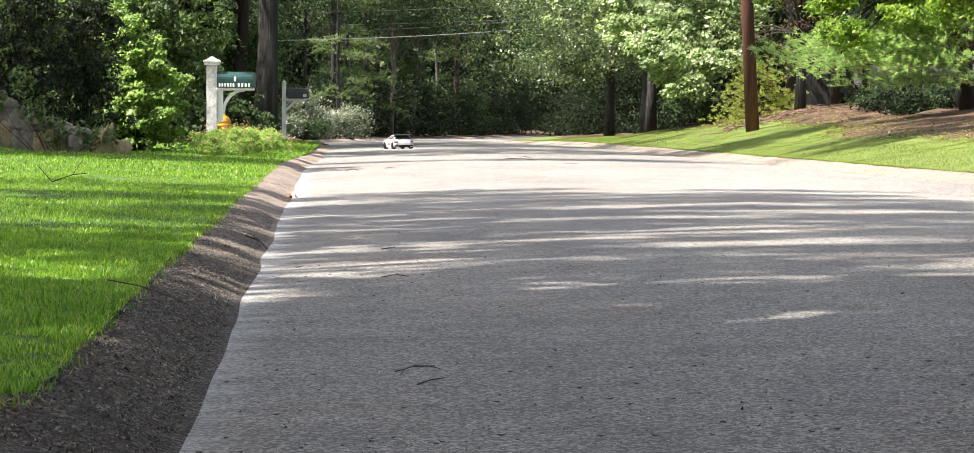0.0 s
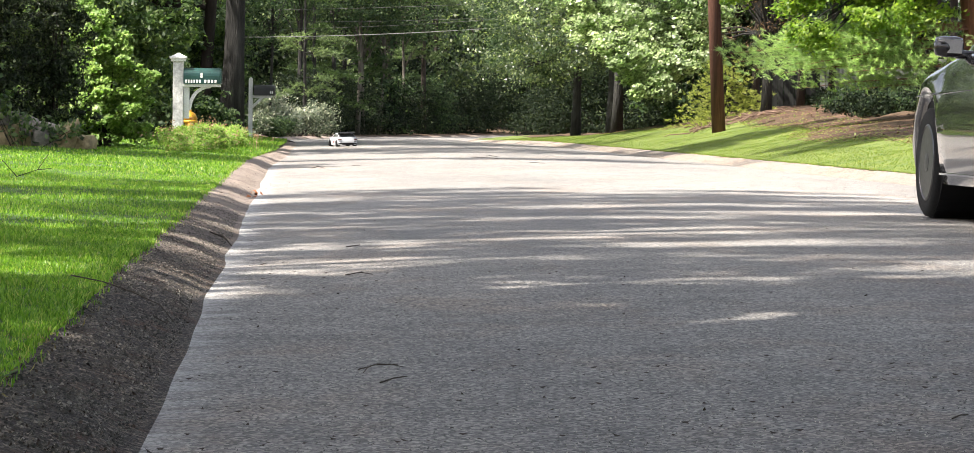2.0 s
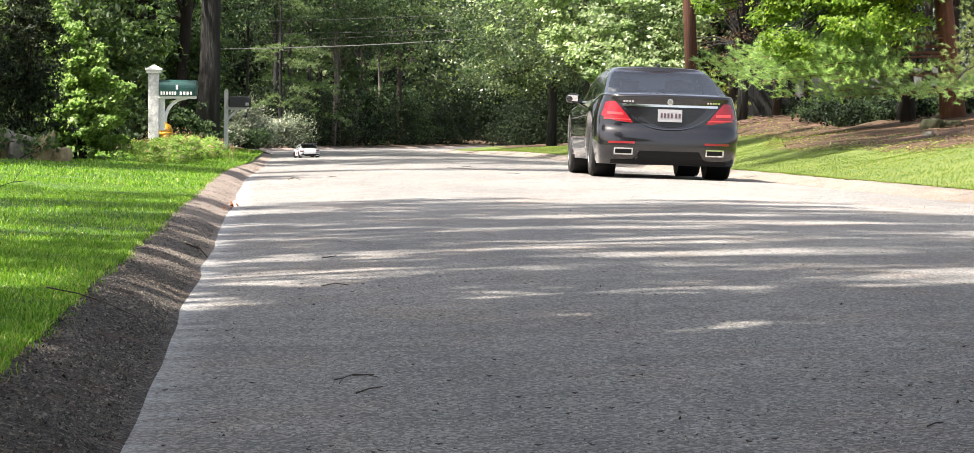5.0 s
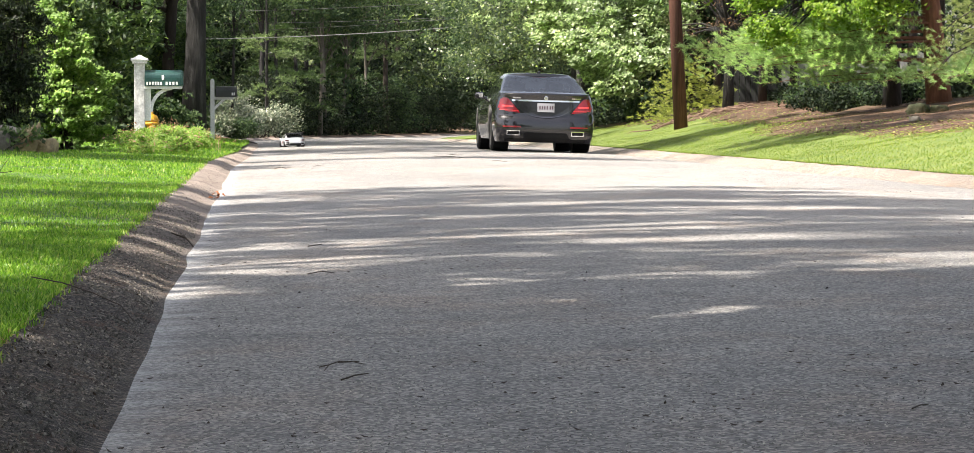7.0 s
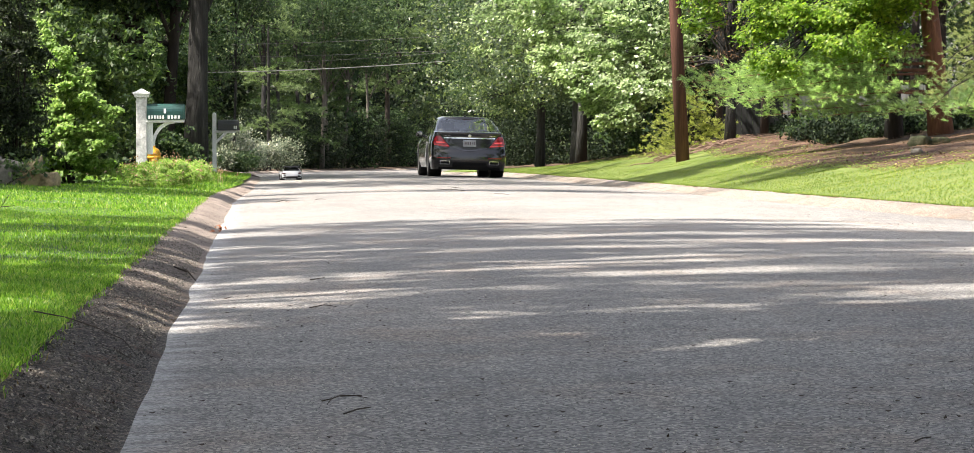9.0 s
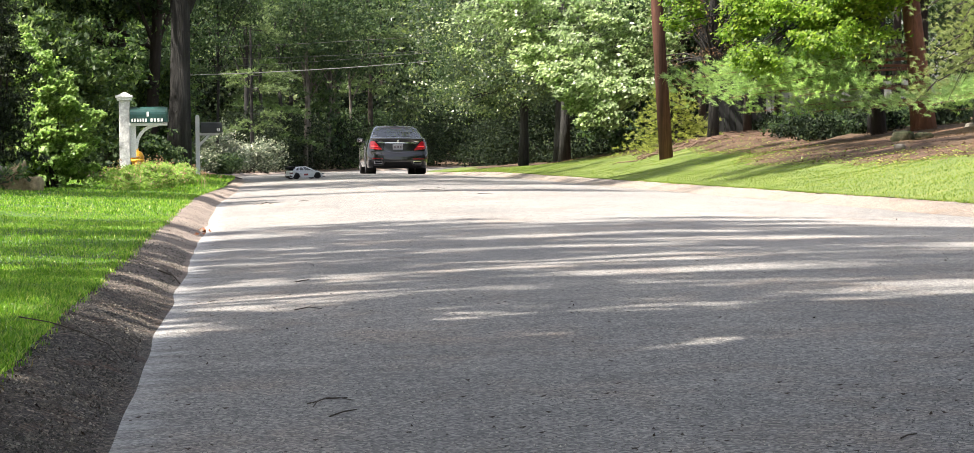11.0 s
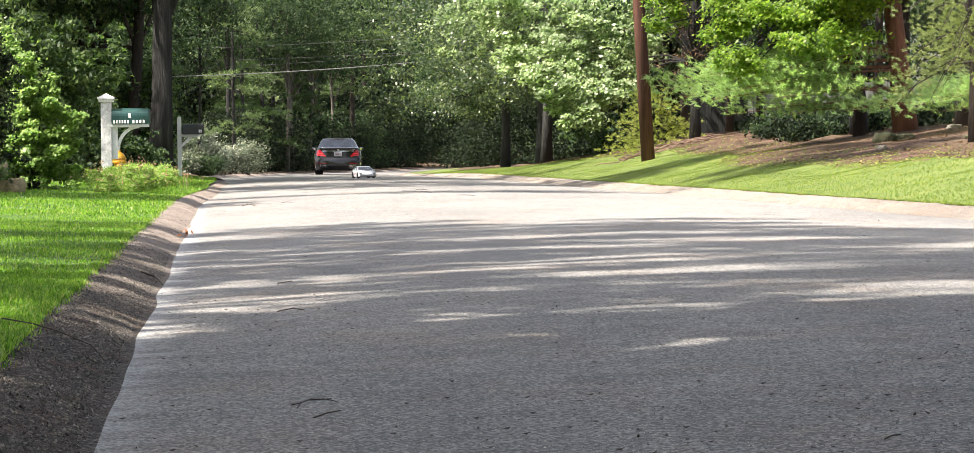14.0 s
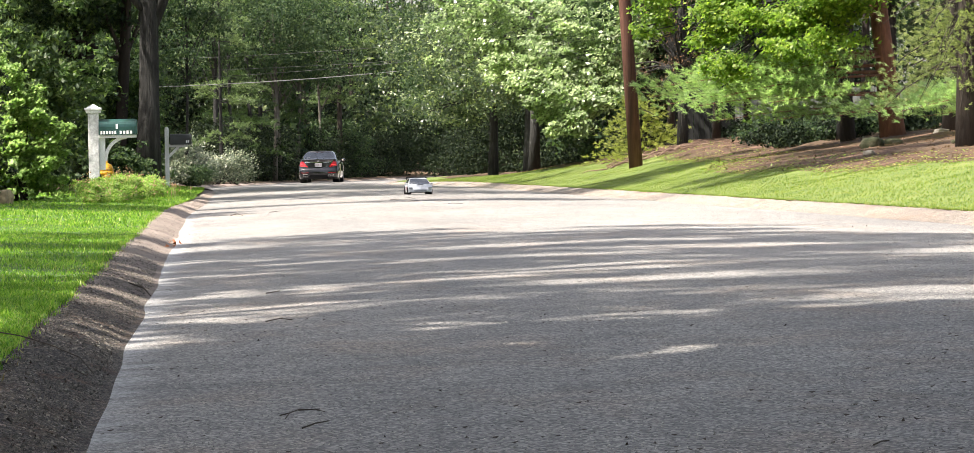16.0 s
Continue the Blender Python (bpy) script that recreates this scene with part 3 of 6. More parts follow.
def leaf_mesh(name, C, size, aspect=0.55, flat=0.0, fold=0.18, axis=None, g=None, sunward=0.0, face=None):
    """Folded diamond leaves at the points C; face: the way each blade looks."""
    g = g or rng
    n = len(C)
    a = g.normal(size=(n, 3)) if axis is None else axis + 0.35 * g.normal(size=(n, 3))
    a[:, 2] -= 0.25 if face is None else 0.6
    if flat > 3:
        a[:, 2] *= 0.1
    a /= np.linalg.norm(a, axis=1)[:, None]
    if face is None:
        r = g.normal(size=(n, 3))
        r[:, 2] += flat * (2 if flat > 3 else 1)
    else:
        r = 0.30 * face + 0.70 * g.normal(size=(n, 3))
        r[:, 2] += flat * 0.5
    r += sunward * np.array([-0.55, -0.35, 0.75])   # blades turned to the light
    b = np.cross(a, r)
    b /= np.linalg.norm(b, axis=1)[:, None] + 1e-9
    if face is not None:
        a = np.cross(r, b)
        a /= np.linalg.norm(a, axis=1)[:, None] + 1e-9
    nn = np.cross(a, b)
    s = (size * (g.uniform(0.6, 1.35, n) if fold else 1))[:, None]
    V = np.stack([C - a * s * 0.5, C + b * s * aspect * 0.5 + nn * s * fold, C + a * s * 0.5, C - b * s * aspect * 0.5 + nn * s * fold], 1).reshape(-1, 3)
    return from_arrays(name, V, np.arange(n * 4).reshape(n, 4))


def crown_points(n, centre, radii, clumps, spread, g, hollow=0.35, low=-1.0):
    """Leaf places on the domes of many sprays, spread over an uneven ellipsoid: places, sprays, the way each leaf looks."""
    d = g.normal(size=(clumps, 3))
    d /= np.linalg.norm(d, axis=1)[:, None]
    rad = (hollow + (1 - hollow) * g.random(clumps) ** 0.6) * (1 + 0.22 * g.normal(size=clumps))
    c = d * rad[:, None]
    c[:, 2] = np.maximum(c[:, 2], low)
    c = c * np.array(radii) + np.array(centre)
    w = g.random(clumps) ** 1.2 + 0.15
    k = g.choice(clumps, n, p=w / w.sum())
    sp = 1.35 * spread * g.uniform(0.55, 1.45, clumps)
    e = g.normal(size=(n, 3))
    e /= np.linalg.norm(e, axis=1)[:, None]
    e[:, 2] = np.abs(e[:, 2]) * np.where(g.random(n) < 0.78, 1, -1)
    out = c[k] + e * (sp[k] * (0.35 + 0.75 * g.random(n) ** 0.7))[:, None] * np.array([1, 1, 0.72])
    tilt = np.zeros(3)
    tilt[2] = 0.35
    return out, c, e * np.array([0.8, 0.8, 1.0]) + 0.25 * d[k] + tilt


def trunk_mesh(height, r, lean, limbs, g, foot=1.25):
    """A tapered, slightly crooked trunk with limbs to the given points, standing at the origin."""
    bm = bmesh.new()
    n = 9
    pts, rad = [], []
    for i in range(n):
        t = i / (n - 1)
        pts.append((lean[0] * t * height + 0.06 * math.sin(5 * t + lean[1] * 9) * height * 0.12, lean[1] * t * height + 0.05 * math.sin(4 * t) * height * 0.1, height * t - 0.15 * (i == 0)))
        rad.append(r * ((foot if i == 0 else 1.0) * (1 - 0.75 * t)))
    tube(bm, pts, rad, 12)
    for (lx, ly, lz) in limbs:
        t = min(max((lz * 0.62) / height, 0.22), 0.92)
        k = t * (n - 1)
        i = int(k)
        p0 = Vector(pts[i]).lerp(Vector(pts[min(i + 1, n - 1)]), k - i)
        end = Vector((lx, ly, lz))
        mid = p0.lerp(end, 0.5) + Vector((g.normal() * 0.15, g.normal() * 0.15, 0.10 * (end - p0).length))
        tr = r * (1 - 0.75 * t) * 0.45
        tube(bm, [p0, p0.lerp(mid, 0.5), mid, mid.lerp(end, 0.6), end], [tr, tr * 0.8, tr * 0.55, tr * 0.35, tr * 0.15], 6)
    return bm


def tree(x, y, height, r, crowns, leaves, size, material, bark, label, seed, name="tree", category="tree", lean=(0, 0), limbs=9, spread=0.42, aspect=0.6, flat=0.5, group="", sink=0.0):
    """crowns: (dx, dy, z, rx, ry, rz, share) round the foot of the trunk."""
    g = np.random.default_rng(seed)
    top = new(name)
    top.location = (x, y, float(land_z(x, y)) - sink)
    tagged(top, label, category, group)
    pts, tips, ways = [], [], []
    tot = sum(c[6] for c in crowns)
    for dx, dy, z, rx, ry, rz, share in crowns:
        n = int(leaves * share / tot)
        p, c, f = crown_points(n, (dx, dy, z), (rx, ry, rz), max(16, int((26 + 34 * (spread < 0.25)) * rx * rz)), spread, g)
        pts.append(p)
        ways.append(f)
        tips.extend(c[g.choice(len(c), min(len(c), max(3, int(limbs * share / tot))), replace=False)])
    if height:
        part("trunk", trunk_mesh(height, r, lean, [tuple(t) for t in tips if t[2] > 0.5], g), bark, top, smooth=True)
    obj("crown", leaf_mesh("crown", np.concatenate(pts), size, aspect, flat, g=g, sunward=1.4 if material in SUNNY else 0.0 if material in SHADY else 0.4, face=np.concatenate(ways)), material, top)
    return top


def pine(x, y, height, r, z0, reach, material, bark, label, seed, whorls=9, droop=0.15, tuft=0.22, per=5, arms=None, name="pine_tree", needles=26, sink=0.0, wide=0.014, lean=0.0, dense_to=99.0, boughs=(), bushy=0.42):
    """A pine or hemlock: whorls of boughs with plumes of needles. boughs: further single ones (heading, height, length, rise)."""
    g = np.random.default_rng(seed)
    top = new(name)
    top.location = (x, y, float(land_z(x, y)) - sink)
    tagged(top, label, "tree")
    bm = bmesh.new()
    if height:
        P = [(lean * height * t, 0.012 * height * math.sin(3 * t), height * t - 0.25 * (t == 0)) for t in np.linspace(0, 1, 8)]
        tube(bm, P, [r * (1.25 if t == 0 else 1.0) * (1 - 0.8 * t) for t in np.linspace(0, 1, 8)], 14)
    todo = []
    for w in range(whorls):
        t = w / max(1, whorls - 1)
        for k in range(per):
            a = 2 * math.pi * (k + 0.5 * (w % 2)) / per + g.normal() * 0.25
            if arms and not arms(a):
                continue
            todo.append((a, z0 + (height - z0) * t * 0.96 + g.normal() * 0.12, reach * (1 - 0.75 * t) * g.uniform(0.7, 1.15), g.normal() * 0.14 + 0.10))
    todo += [(radians(a), z, L, rise) for a, z, L, rise in boughs]
    C, A = [], []
    for a, z, L, rise in todo:
        d = np.array([math.cos(a), math.sin(a), 0])
        at = lambda s: np.array([lean * z, 0, z]) + d * L * s + np.array([0, 0, L * (rise * s - droop * 2 * s * s)])
        tube(bm, [at(s) for s in (0.0, 0.35, 0.7, 1.0)], [0.012 + 0.006 * L, 0.010 + 0.002 * L, 0.008, 0.003], 5)
        side = np.array([-d[1], d[0], 0])
        coarse = 1.0 if z < dense_to else 2.4
        for s in np.arange(0.25, 1.02, 0.176 / max(L, 0.6) * coarse):
            for q in (-1, 1):
                reach2 = L * 0.38 * (1.15 - s) * g.uniform(0.5, 1.2)
                lift = g.normal() * 0.05
                for u in np.arange(0.10, max(0.2, reach2), tuft * 0.7 * coarse):
                    C.append(at(s) + side * q * u + d * u * 0.5 + np.array([0, 0, lift + 0.10 * u]) + g.normal(size=3) * np.array([0.04, 0.04, 0.06]))
                    A.append(side * q * 0.6 + d * 0.8 + np.array([0, 0, 0.30]))
    C, A = np.array(C), np.array(A)
    C, A = np.repeat(C, needles, 0), np.repeat(A, needles, 0)
    D = A / np.linalg.norm(A, axis=1)[:, None] + bushy * g.normal(size=A.shape)
    D /= np.linalg.norm(D, axis=1)[:, None]
    B = np.cross(D, g.normal(size=D.shape))
    B /= np.linalg.norm(B, axis=1)[:, None]
    ln = tuft * g.uniform(0.55, 1.1, len(C))[:, None]
    S = C + D * ln * g.uniform(-0.35, 0.25, len(C))[:, None]
    V = np.stack([S - B * wide * 0.5, S + B * wide * 0.5, S + D * ln], 1).reshape(-1, 3)
    part("trunk", bm, bark, top, smooth=True)
    obj("needles", from_arrays("needles", V, np.arange(len(V)).reshape(-1, 3)), material, top)
    return top


def shrub(x, y, blobs, leaves, size, material, label, seed, name="shrub", category="shrub", aspect=0.55, spread=0.10, stems=8, axis=None, flat=0.3, sink=0.02, stalk=0.022):
    """blobs: (dx, dy, z, rx, ry, rz) above the ground at the foot."""
    g = np.random.default_rng(seed)
    top = new(name)
    top.location = (x, y, float(land_z(x, y)) - sink)
    tagged(top, label, category)
    vol = np.array([b[3] * b[4] * b[5] for b in blobs]) ** 0.7
    pts, ways, bm = [], [], bmesh.new()
    for b, v in zip(blobs, vol / vol.sum()):
        p, c, f = crown_points(int(leaves * v), b[:3], b[3:6], max(30, int(300 * v)), spread, g, hollow=0.45)
        p[:, 2] = np.maximum(p[:, 2], 0.02 + 0.05 * g.random(len(p)))
        pts.append(p)
        ways.append(f)
        for t in c[: max(2, int(stems * v))]:
            tube(bm, [(b[0] * 0.3, b[1] * 0.3, -0.05), (t[0] * 0.5 + b[0] * 0.2, t[1] * 0.5 + b[1] * 0.2, abs(t[2]) * 0.5), (t[0], t[1], max(0.1, t[2]))], [stalk, stalk * 0.7, stalk * 0.25], 5)
    tagged(part("stem", bm, BARK_DARK, top), kind="stuff")
    obj("foliage", leaf_mesh("foliage", np.concatenate(pts), size, aspect, flat, axis=axis, g=g, sunward=1.4 if material in SUNNY else 0.0 if material in SHADY else 0.4, face=np.concatenate(ways)), material, top)
    return top


# left side: conifers, bright shrub, backing shrubs
for sx, sy, w, h, sd in ((-4.25, 44.9, 0.60, 2.5, 1), (-3.48, 45.4, 0.46, 3.0, 2), (-5.3, 44.6, 0.7, 2.9, 3)):
    shrub(sx, sy, [(0, 0, h * 0.22, w, w, h * 0.24), (0.05, 0, h * 0.55, w * 0.92, w * 0.9, h * 0.26), (0, 0.05, h * 0.85, w * 0.65, w * 0.7, h * 0.22)], 20000, 0.07, LEAF_HEDGE, "tall dark green clipped yew behind the stone wall", sd, "yew", aspect=0.34, spread=0.10)
shrub(-2.74, 47, [(0, 0, 0.42, 0.60, 0.5, 0.48), (0.02, 0, 0.90, 0.57, 0.48, 0.45), (-0.08, 0, 1.36, 0.40, 0.34, 0.38), (-0.2, 0, 1.75, 0.16, 0.2, 0.3), (-0.42, 0.3, 1.9, 0.2, 0.2, 0.5), (-0.45, -0.1, 0.35, 0.2, 0.3, 0.3)], 30000, 0.07, LEAF_BRIGHT, "bright green sunlit shrub beside the lawn", 11, aspect=0.6, spread=0.075)
shrub(-3.9, 62, [(0, 0, 1.0, 1.5, 1.0, 1.0), (0.7, 0, 2.0, 1.4, 0.9, 0.9), (-0.6, 0.3, 2.9, 1.6, 1.0, 0.9)], 16000, 0.14, LEAF_OAK, "large broad-leaved shrub in the shade behind the lawn", 12, aspect=0.45, spread=0.2)
shrub(-2.5, 66, [(0, 0, 0.5, 1.0, 0.6, 0.55), (0.7, 0.2, 0.45, 0.6, 0.5, 0.45), (-0.3, 0.2, 1.2, 0.9, 0.6, 0.6)], 9000, 0.09, LEAF_DARK, "dark leafy shrub behind the hydrant", 13, spread=0.12)
shrub(-1.85, 68.5, [(0, 0, 0.25, 0.6, 0.4, 0.3)], 2500, 0.08, LEAF_OAK, "low leafy plants at the foot of the big tree", 15, spread=0.1)
shrub(-1.5, 52.3, [(0, 0, 0.14, 0.55, 0.4, 0.17), (0.45, -0.1, 0.15, 0.42, 0.4, 0.18), (-0.5, 0, 0.13, 0.4, 0.4, 0.16), (0.0, -8.6, 0.13, 0.32, 0.7, 0.14), (0.3, -6.3, 0.14, 0.34, 0.9, 0.15), (0.45, -3.3, 0.14, 0.34, 1.0, 0.15), (-0.05, -5.0, 0.15, 0.4, 1.5, 0.15), (0.25, -5.5, 0.26, 0.3, 1.2, 0.07), (0.45, -3.0, 0.26, 0.25, 0.9, 0.07)], 17000, 0.06, FLOWER, "yellow-green flower bed with faded pink heads round the mailbox post", 14, "flower_bed", "flower bed", aspect=0.28, spread=0.07)

gf = np.random.default_rng(140)
n = 620
fy = gf.uniform(46.6, 52.6, n)
fx = -1.47 + 0.10 * (fy - 49) + gf.normal(size=n) * 0.36 + 0.0
fh = gf.uniform(0.16, 0.40, n) * np.clip(1.15 - np.abs(fx + 1.45) * 0.5, 0.4, 1.1)
foot = np.stack([fx, fy, land_z(fx, fy)], -1)
upward = np.stack([gf.normal(size=n) * 0.16, gf.normal(size=n) * 0.16, np.ones(n)], -1)
stalks = leaf_mesh("flower_stalk", foot + upward * (fh * 0.5)[:, None], fh / 0.97, 0.035, 0.0, 0.0, axis=upward * 6, g=gf)
obj("flower_stalks", stalks, FLOWER, None, "upright green stalks of the flower bed", "flowers", kind="stuff")
heads = np.repeat(foot + upward * fh[:, None], 6, 0)[: 6 * 110] + gf.normal(size=(660, 3)) * np.array([0.014, 0.014, 0.04])
obj("flower_heads", leaf_mesh("flower_heads", heads, 0.035, 0.6, 0.0, g=gf), leaf("faded pink heads", [(0.0, (0.16, 0.075, 0.06)), (0.6, (0.30, 0.17, 0.14)), (1.0, (0.42, 0.32, 0.20))], 0.35, 0.6, 0.2), None, "faded pinkish flower heads on tall stalks", "flowers", kind="stuff")

# big trunk and woods on the left
tree(-1.38, 70, 15, 0.26, [(1.0, -1.0, 9.0, 4.2, 4.5, 2.2, 1), (-3.2, -1.6, 7.4, 2.6, 2.4, 1.3, 0.5), (1.3, 0.6, 5.2, 1.3, 1.2, 0.8, 0.3)], 8000, 0.14, LEAF_OAK, BARK, "large old tree with a thick straight grey trunk", 21, limbs=10)
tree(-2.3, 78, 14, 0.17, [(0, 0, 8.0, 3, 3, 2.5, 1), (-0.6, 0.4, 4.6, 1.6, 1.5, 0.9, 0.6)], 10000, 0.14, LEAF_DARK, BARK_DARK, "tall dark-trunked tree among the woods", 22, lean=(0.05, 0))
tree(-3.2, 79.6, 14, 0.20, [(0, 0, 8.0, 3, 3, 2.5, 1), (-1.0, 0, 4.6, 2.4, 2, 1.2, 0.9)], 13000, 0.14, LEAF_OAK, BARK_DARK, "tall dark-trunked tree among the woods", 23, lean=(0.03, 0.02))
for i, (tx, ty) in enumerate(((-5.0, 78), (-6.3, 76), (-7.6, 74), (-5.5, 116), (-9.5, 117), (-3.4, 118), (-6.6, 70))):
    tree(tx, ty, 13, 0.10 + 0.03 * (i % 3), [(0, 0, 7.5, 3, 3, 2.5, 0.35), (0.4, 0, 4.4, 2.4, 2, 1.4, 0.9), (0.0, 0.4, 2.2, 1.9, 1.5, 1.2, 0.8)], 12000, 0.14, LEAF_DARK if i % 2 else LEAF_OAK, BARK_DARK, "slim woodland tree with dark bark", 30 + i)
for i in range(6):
    shrub(-3.2 - 1.5 * i, 80 - 1.0 * i, [(0, 0, 0.9, 1.3, 0.9, 1.0), (0.3, 0, 2.2, 1.1, 0.9, 1.0)], 6500, 0.14, LEAF_DARK, "leafy undergrowth in the left woods, shade in its colour", 45 + i, "undergrowth", spread=0.2)
shrub(-2.0, 78.5, [(0, 0, 0.8, 0.9, 0.7, 0.8), (0.2, 0, 2.0, 0.8, 0.7, 0.8)], 6000, 0.11, LEAF_OAK, "leafy sapling behind the mailboxes", 52, "sapling", spread=0.16)

# beyond the side street
for i, (sx, sy, hh) in enumerate(((-6.0, 114, 0.7), (-4.3, 114.6, 0.9), (-2.9, 114.4, 0.65), (-1.6, 116.5, 0.9), (-1.1, 121, 0.65), (-0.6, 127, 0.85), (0.2, 134, 0.7), (1.2, 142, 0.9), (-0.6, 142, 1.2))):
    shrub(sx, sy, [(0, 0, 0.62 * hh, 1.0, 0.8, 0.75 * hh), (0.5 - 0.4 * (i % 3), 0, 1.3 * hh, 0.6, 0.7, 0.5 * hh), (-0.6, 0.2, 0.9 * hh, 0.4, 0.5, 0.4)], 3600, 0.12, LEAF_WAX, "glossy pale-leaved rhododendron at the edge of the woods", 55 + i, "rhododendron", aspect=0.36, spread=0.2)
for i, (tx, ty, h, mt) in enumerate(((1.1, 160, 12, NEEDLE_DARK), (-4.2, 158, 14, NEEDLE_DARK), (2.8, 168, 15, NEEDLE_DARK), (6.0, 194, 14, NEEDLE_DARK))):
    pine(tx, ty, h, 0.13, 1.8, 3.0, mt, BARK_DARK if i % 2 else BARK, "shaded pine with pale tufted boughs at the bend", 62 + i, whorls=9, tuft=0.26, needles=20, wide=0.03, droop=0.1)
for i, (tx, ty, ln, rr) in enumerate(((3.45, 165, 0.01, 0.13), (3.8, 166.5, -0.05, 0.09), (4.9, 176, 0.04, 0.12), (0.2, 149, 0.02, 0.14), (2.2, 162, -0.04, 0.13), (-0.9, 119, 0.01, 0.06), (3.9, 175, -0.02, 0.14), (4.5, 176.5, -0.05, 0.10), (6.7, 187, -0.03, 0.10))):
    tree(tx, ty, 13, rr, [(0, 0, 8.5, 3, 3, 2.2, 1), (0.3, 0.5, 6.2, 1.6, 1.5, 0.9, 0.4)], 5500, 0.15, LEAF_DARK, BARK_PALE if i in (0, 1, 2, 6, 7, 8) else BARK, "slender pale-barked tree at the bend", 80 + i, lean=(ln, 0))

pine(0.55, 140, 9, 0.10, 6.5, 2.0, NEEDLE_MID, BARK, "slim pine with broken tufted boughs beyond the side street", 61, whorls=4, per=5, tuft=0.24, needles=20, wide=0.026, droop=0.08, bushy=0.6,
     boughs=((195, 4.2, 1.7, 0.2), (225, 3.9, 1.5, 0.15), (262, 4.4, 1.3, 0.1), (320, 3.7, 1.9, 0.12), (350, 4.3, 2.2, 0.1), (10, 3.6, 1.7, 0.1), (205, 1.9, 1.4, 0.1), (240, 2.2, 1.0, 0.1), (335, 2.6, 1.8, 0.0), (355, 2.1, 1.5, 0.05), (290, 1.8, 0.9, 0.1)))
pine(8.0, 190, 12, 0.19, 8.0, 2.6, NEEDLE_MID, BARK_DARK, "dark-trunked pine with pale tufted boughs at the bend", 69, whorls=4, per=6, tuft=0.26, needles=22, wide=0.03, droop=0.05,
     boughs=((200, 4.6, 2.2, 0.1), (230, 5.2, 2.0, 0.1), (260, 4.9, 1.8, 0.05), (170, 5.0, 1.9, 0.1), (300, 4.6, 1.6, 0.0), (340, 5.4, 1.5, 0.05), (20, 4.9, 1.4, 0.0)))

for i in range(9):
    sx = -7.4 + 0.85 * i
    hh = (0.75, 1.0, 0.6, 0.9)[i % 4]
    sy = 113.1 + 0.3 * (i % 2) + 2.0 * float(smooth01((sx + 2.2) / 1.4))
    shrub(sx, sy, [(0, 0, 0.28 * hh, 0.6, 0.35, 0.33 * hh), (0.2, 0.2, 0.6 * hh, 0.5, 0.4, 0.35 * hh)], 2000, 0.10, LEAF_WAX if i % 2 else LEAF_DARK, "low glossy bush at the side street's far edge", 340 + i, "bush", aspect=0.42, spread=0.17)

# far woods that close the view
far = []
for i in range(4):
    far.append(tree(-60 - 6 * i, 235 + 4 * i, 15, 0.22, [(0, 0, 9, 4, 4, 4, 1), (0.5, 0, 4, 3.6, 3, 2.4, 1.0), (0, 0.5, 1.6, 2.6, 2.2, 1.6, 0.8)], 7000, 0.30, (LEAF_DARK, LEAF_GREY, LEAF_DARK, LEAF_SHADED)[i], BARK_DARK, "tall tree of the distant woods", 70 + i, group="distant woods", spread=0.55))
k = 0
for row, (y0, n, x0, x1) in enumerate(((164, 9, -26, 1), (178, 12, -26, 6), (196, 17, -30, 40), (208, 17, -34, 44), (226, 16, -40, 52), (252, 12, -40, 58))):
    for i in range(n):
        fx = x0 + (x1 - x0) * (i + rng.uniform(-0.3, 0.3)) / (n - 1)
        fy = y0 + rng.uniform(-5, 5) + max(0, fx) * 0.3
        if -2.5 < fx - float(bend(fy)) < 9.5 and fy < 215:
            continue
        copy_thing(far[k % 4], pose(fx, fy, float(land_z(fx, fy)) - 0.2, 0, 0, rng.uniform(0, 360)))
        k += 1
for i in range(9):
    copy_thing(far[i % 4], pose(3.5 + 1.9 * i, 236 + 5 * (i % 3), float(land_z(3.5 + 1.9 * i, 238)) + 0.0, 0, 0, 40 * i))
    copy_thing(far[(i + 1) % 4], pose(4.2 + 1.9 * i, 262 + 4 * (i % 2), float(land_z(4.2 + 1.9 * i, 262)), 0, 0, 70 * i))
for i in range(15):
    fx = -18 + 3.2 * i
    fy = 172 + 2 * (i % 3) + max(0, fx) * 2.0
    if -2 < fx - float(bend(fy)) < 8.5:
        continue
    shrub(fx, fy, [(0, 0, 1.0, 2.4, 1.4, 1.3), (0.8, 0, 2.4, 1.8, 1.2, 1.2)], 5200, 0.15, LEAF_DARK, "undergrowth at the edge of the woods, leaves painted shaded", 90 + i, "undergrowth", spread=0.32)
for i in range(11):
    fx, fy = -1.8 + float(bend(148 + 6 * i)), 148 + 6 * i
    shrub(fx, fy, [(0, 0, 0.8, 1.3, 1.6, 1.0), (-0.3, 0, 2.0, 1.3, 1.6, 1.0)], 5200, 0.13, LEAF_SHADED, "undergrowth along the bend, shade painted into its leaves", 400 + i, "undergrowth", spread=0.28)
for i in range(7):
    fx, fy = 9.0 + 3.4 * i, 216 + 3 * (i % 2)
    shrub(fx, fy, [(0, 0, 1.2, 2.6, 1.4, 1.5), (0.8, 0, 2.8, 2.2, 1.2, 1.5)], 5200, 0.16, LEAF_SHADED, "undergrowth beyond the bend, its leaves painted as deep shade", 240 + i, "undergrowth", spread=0.34)

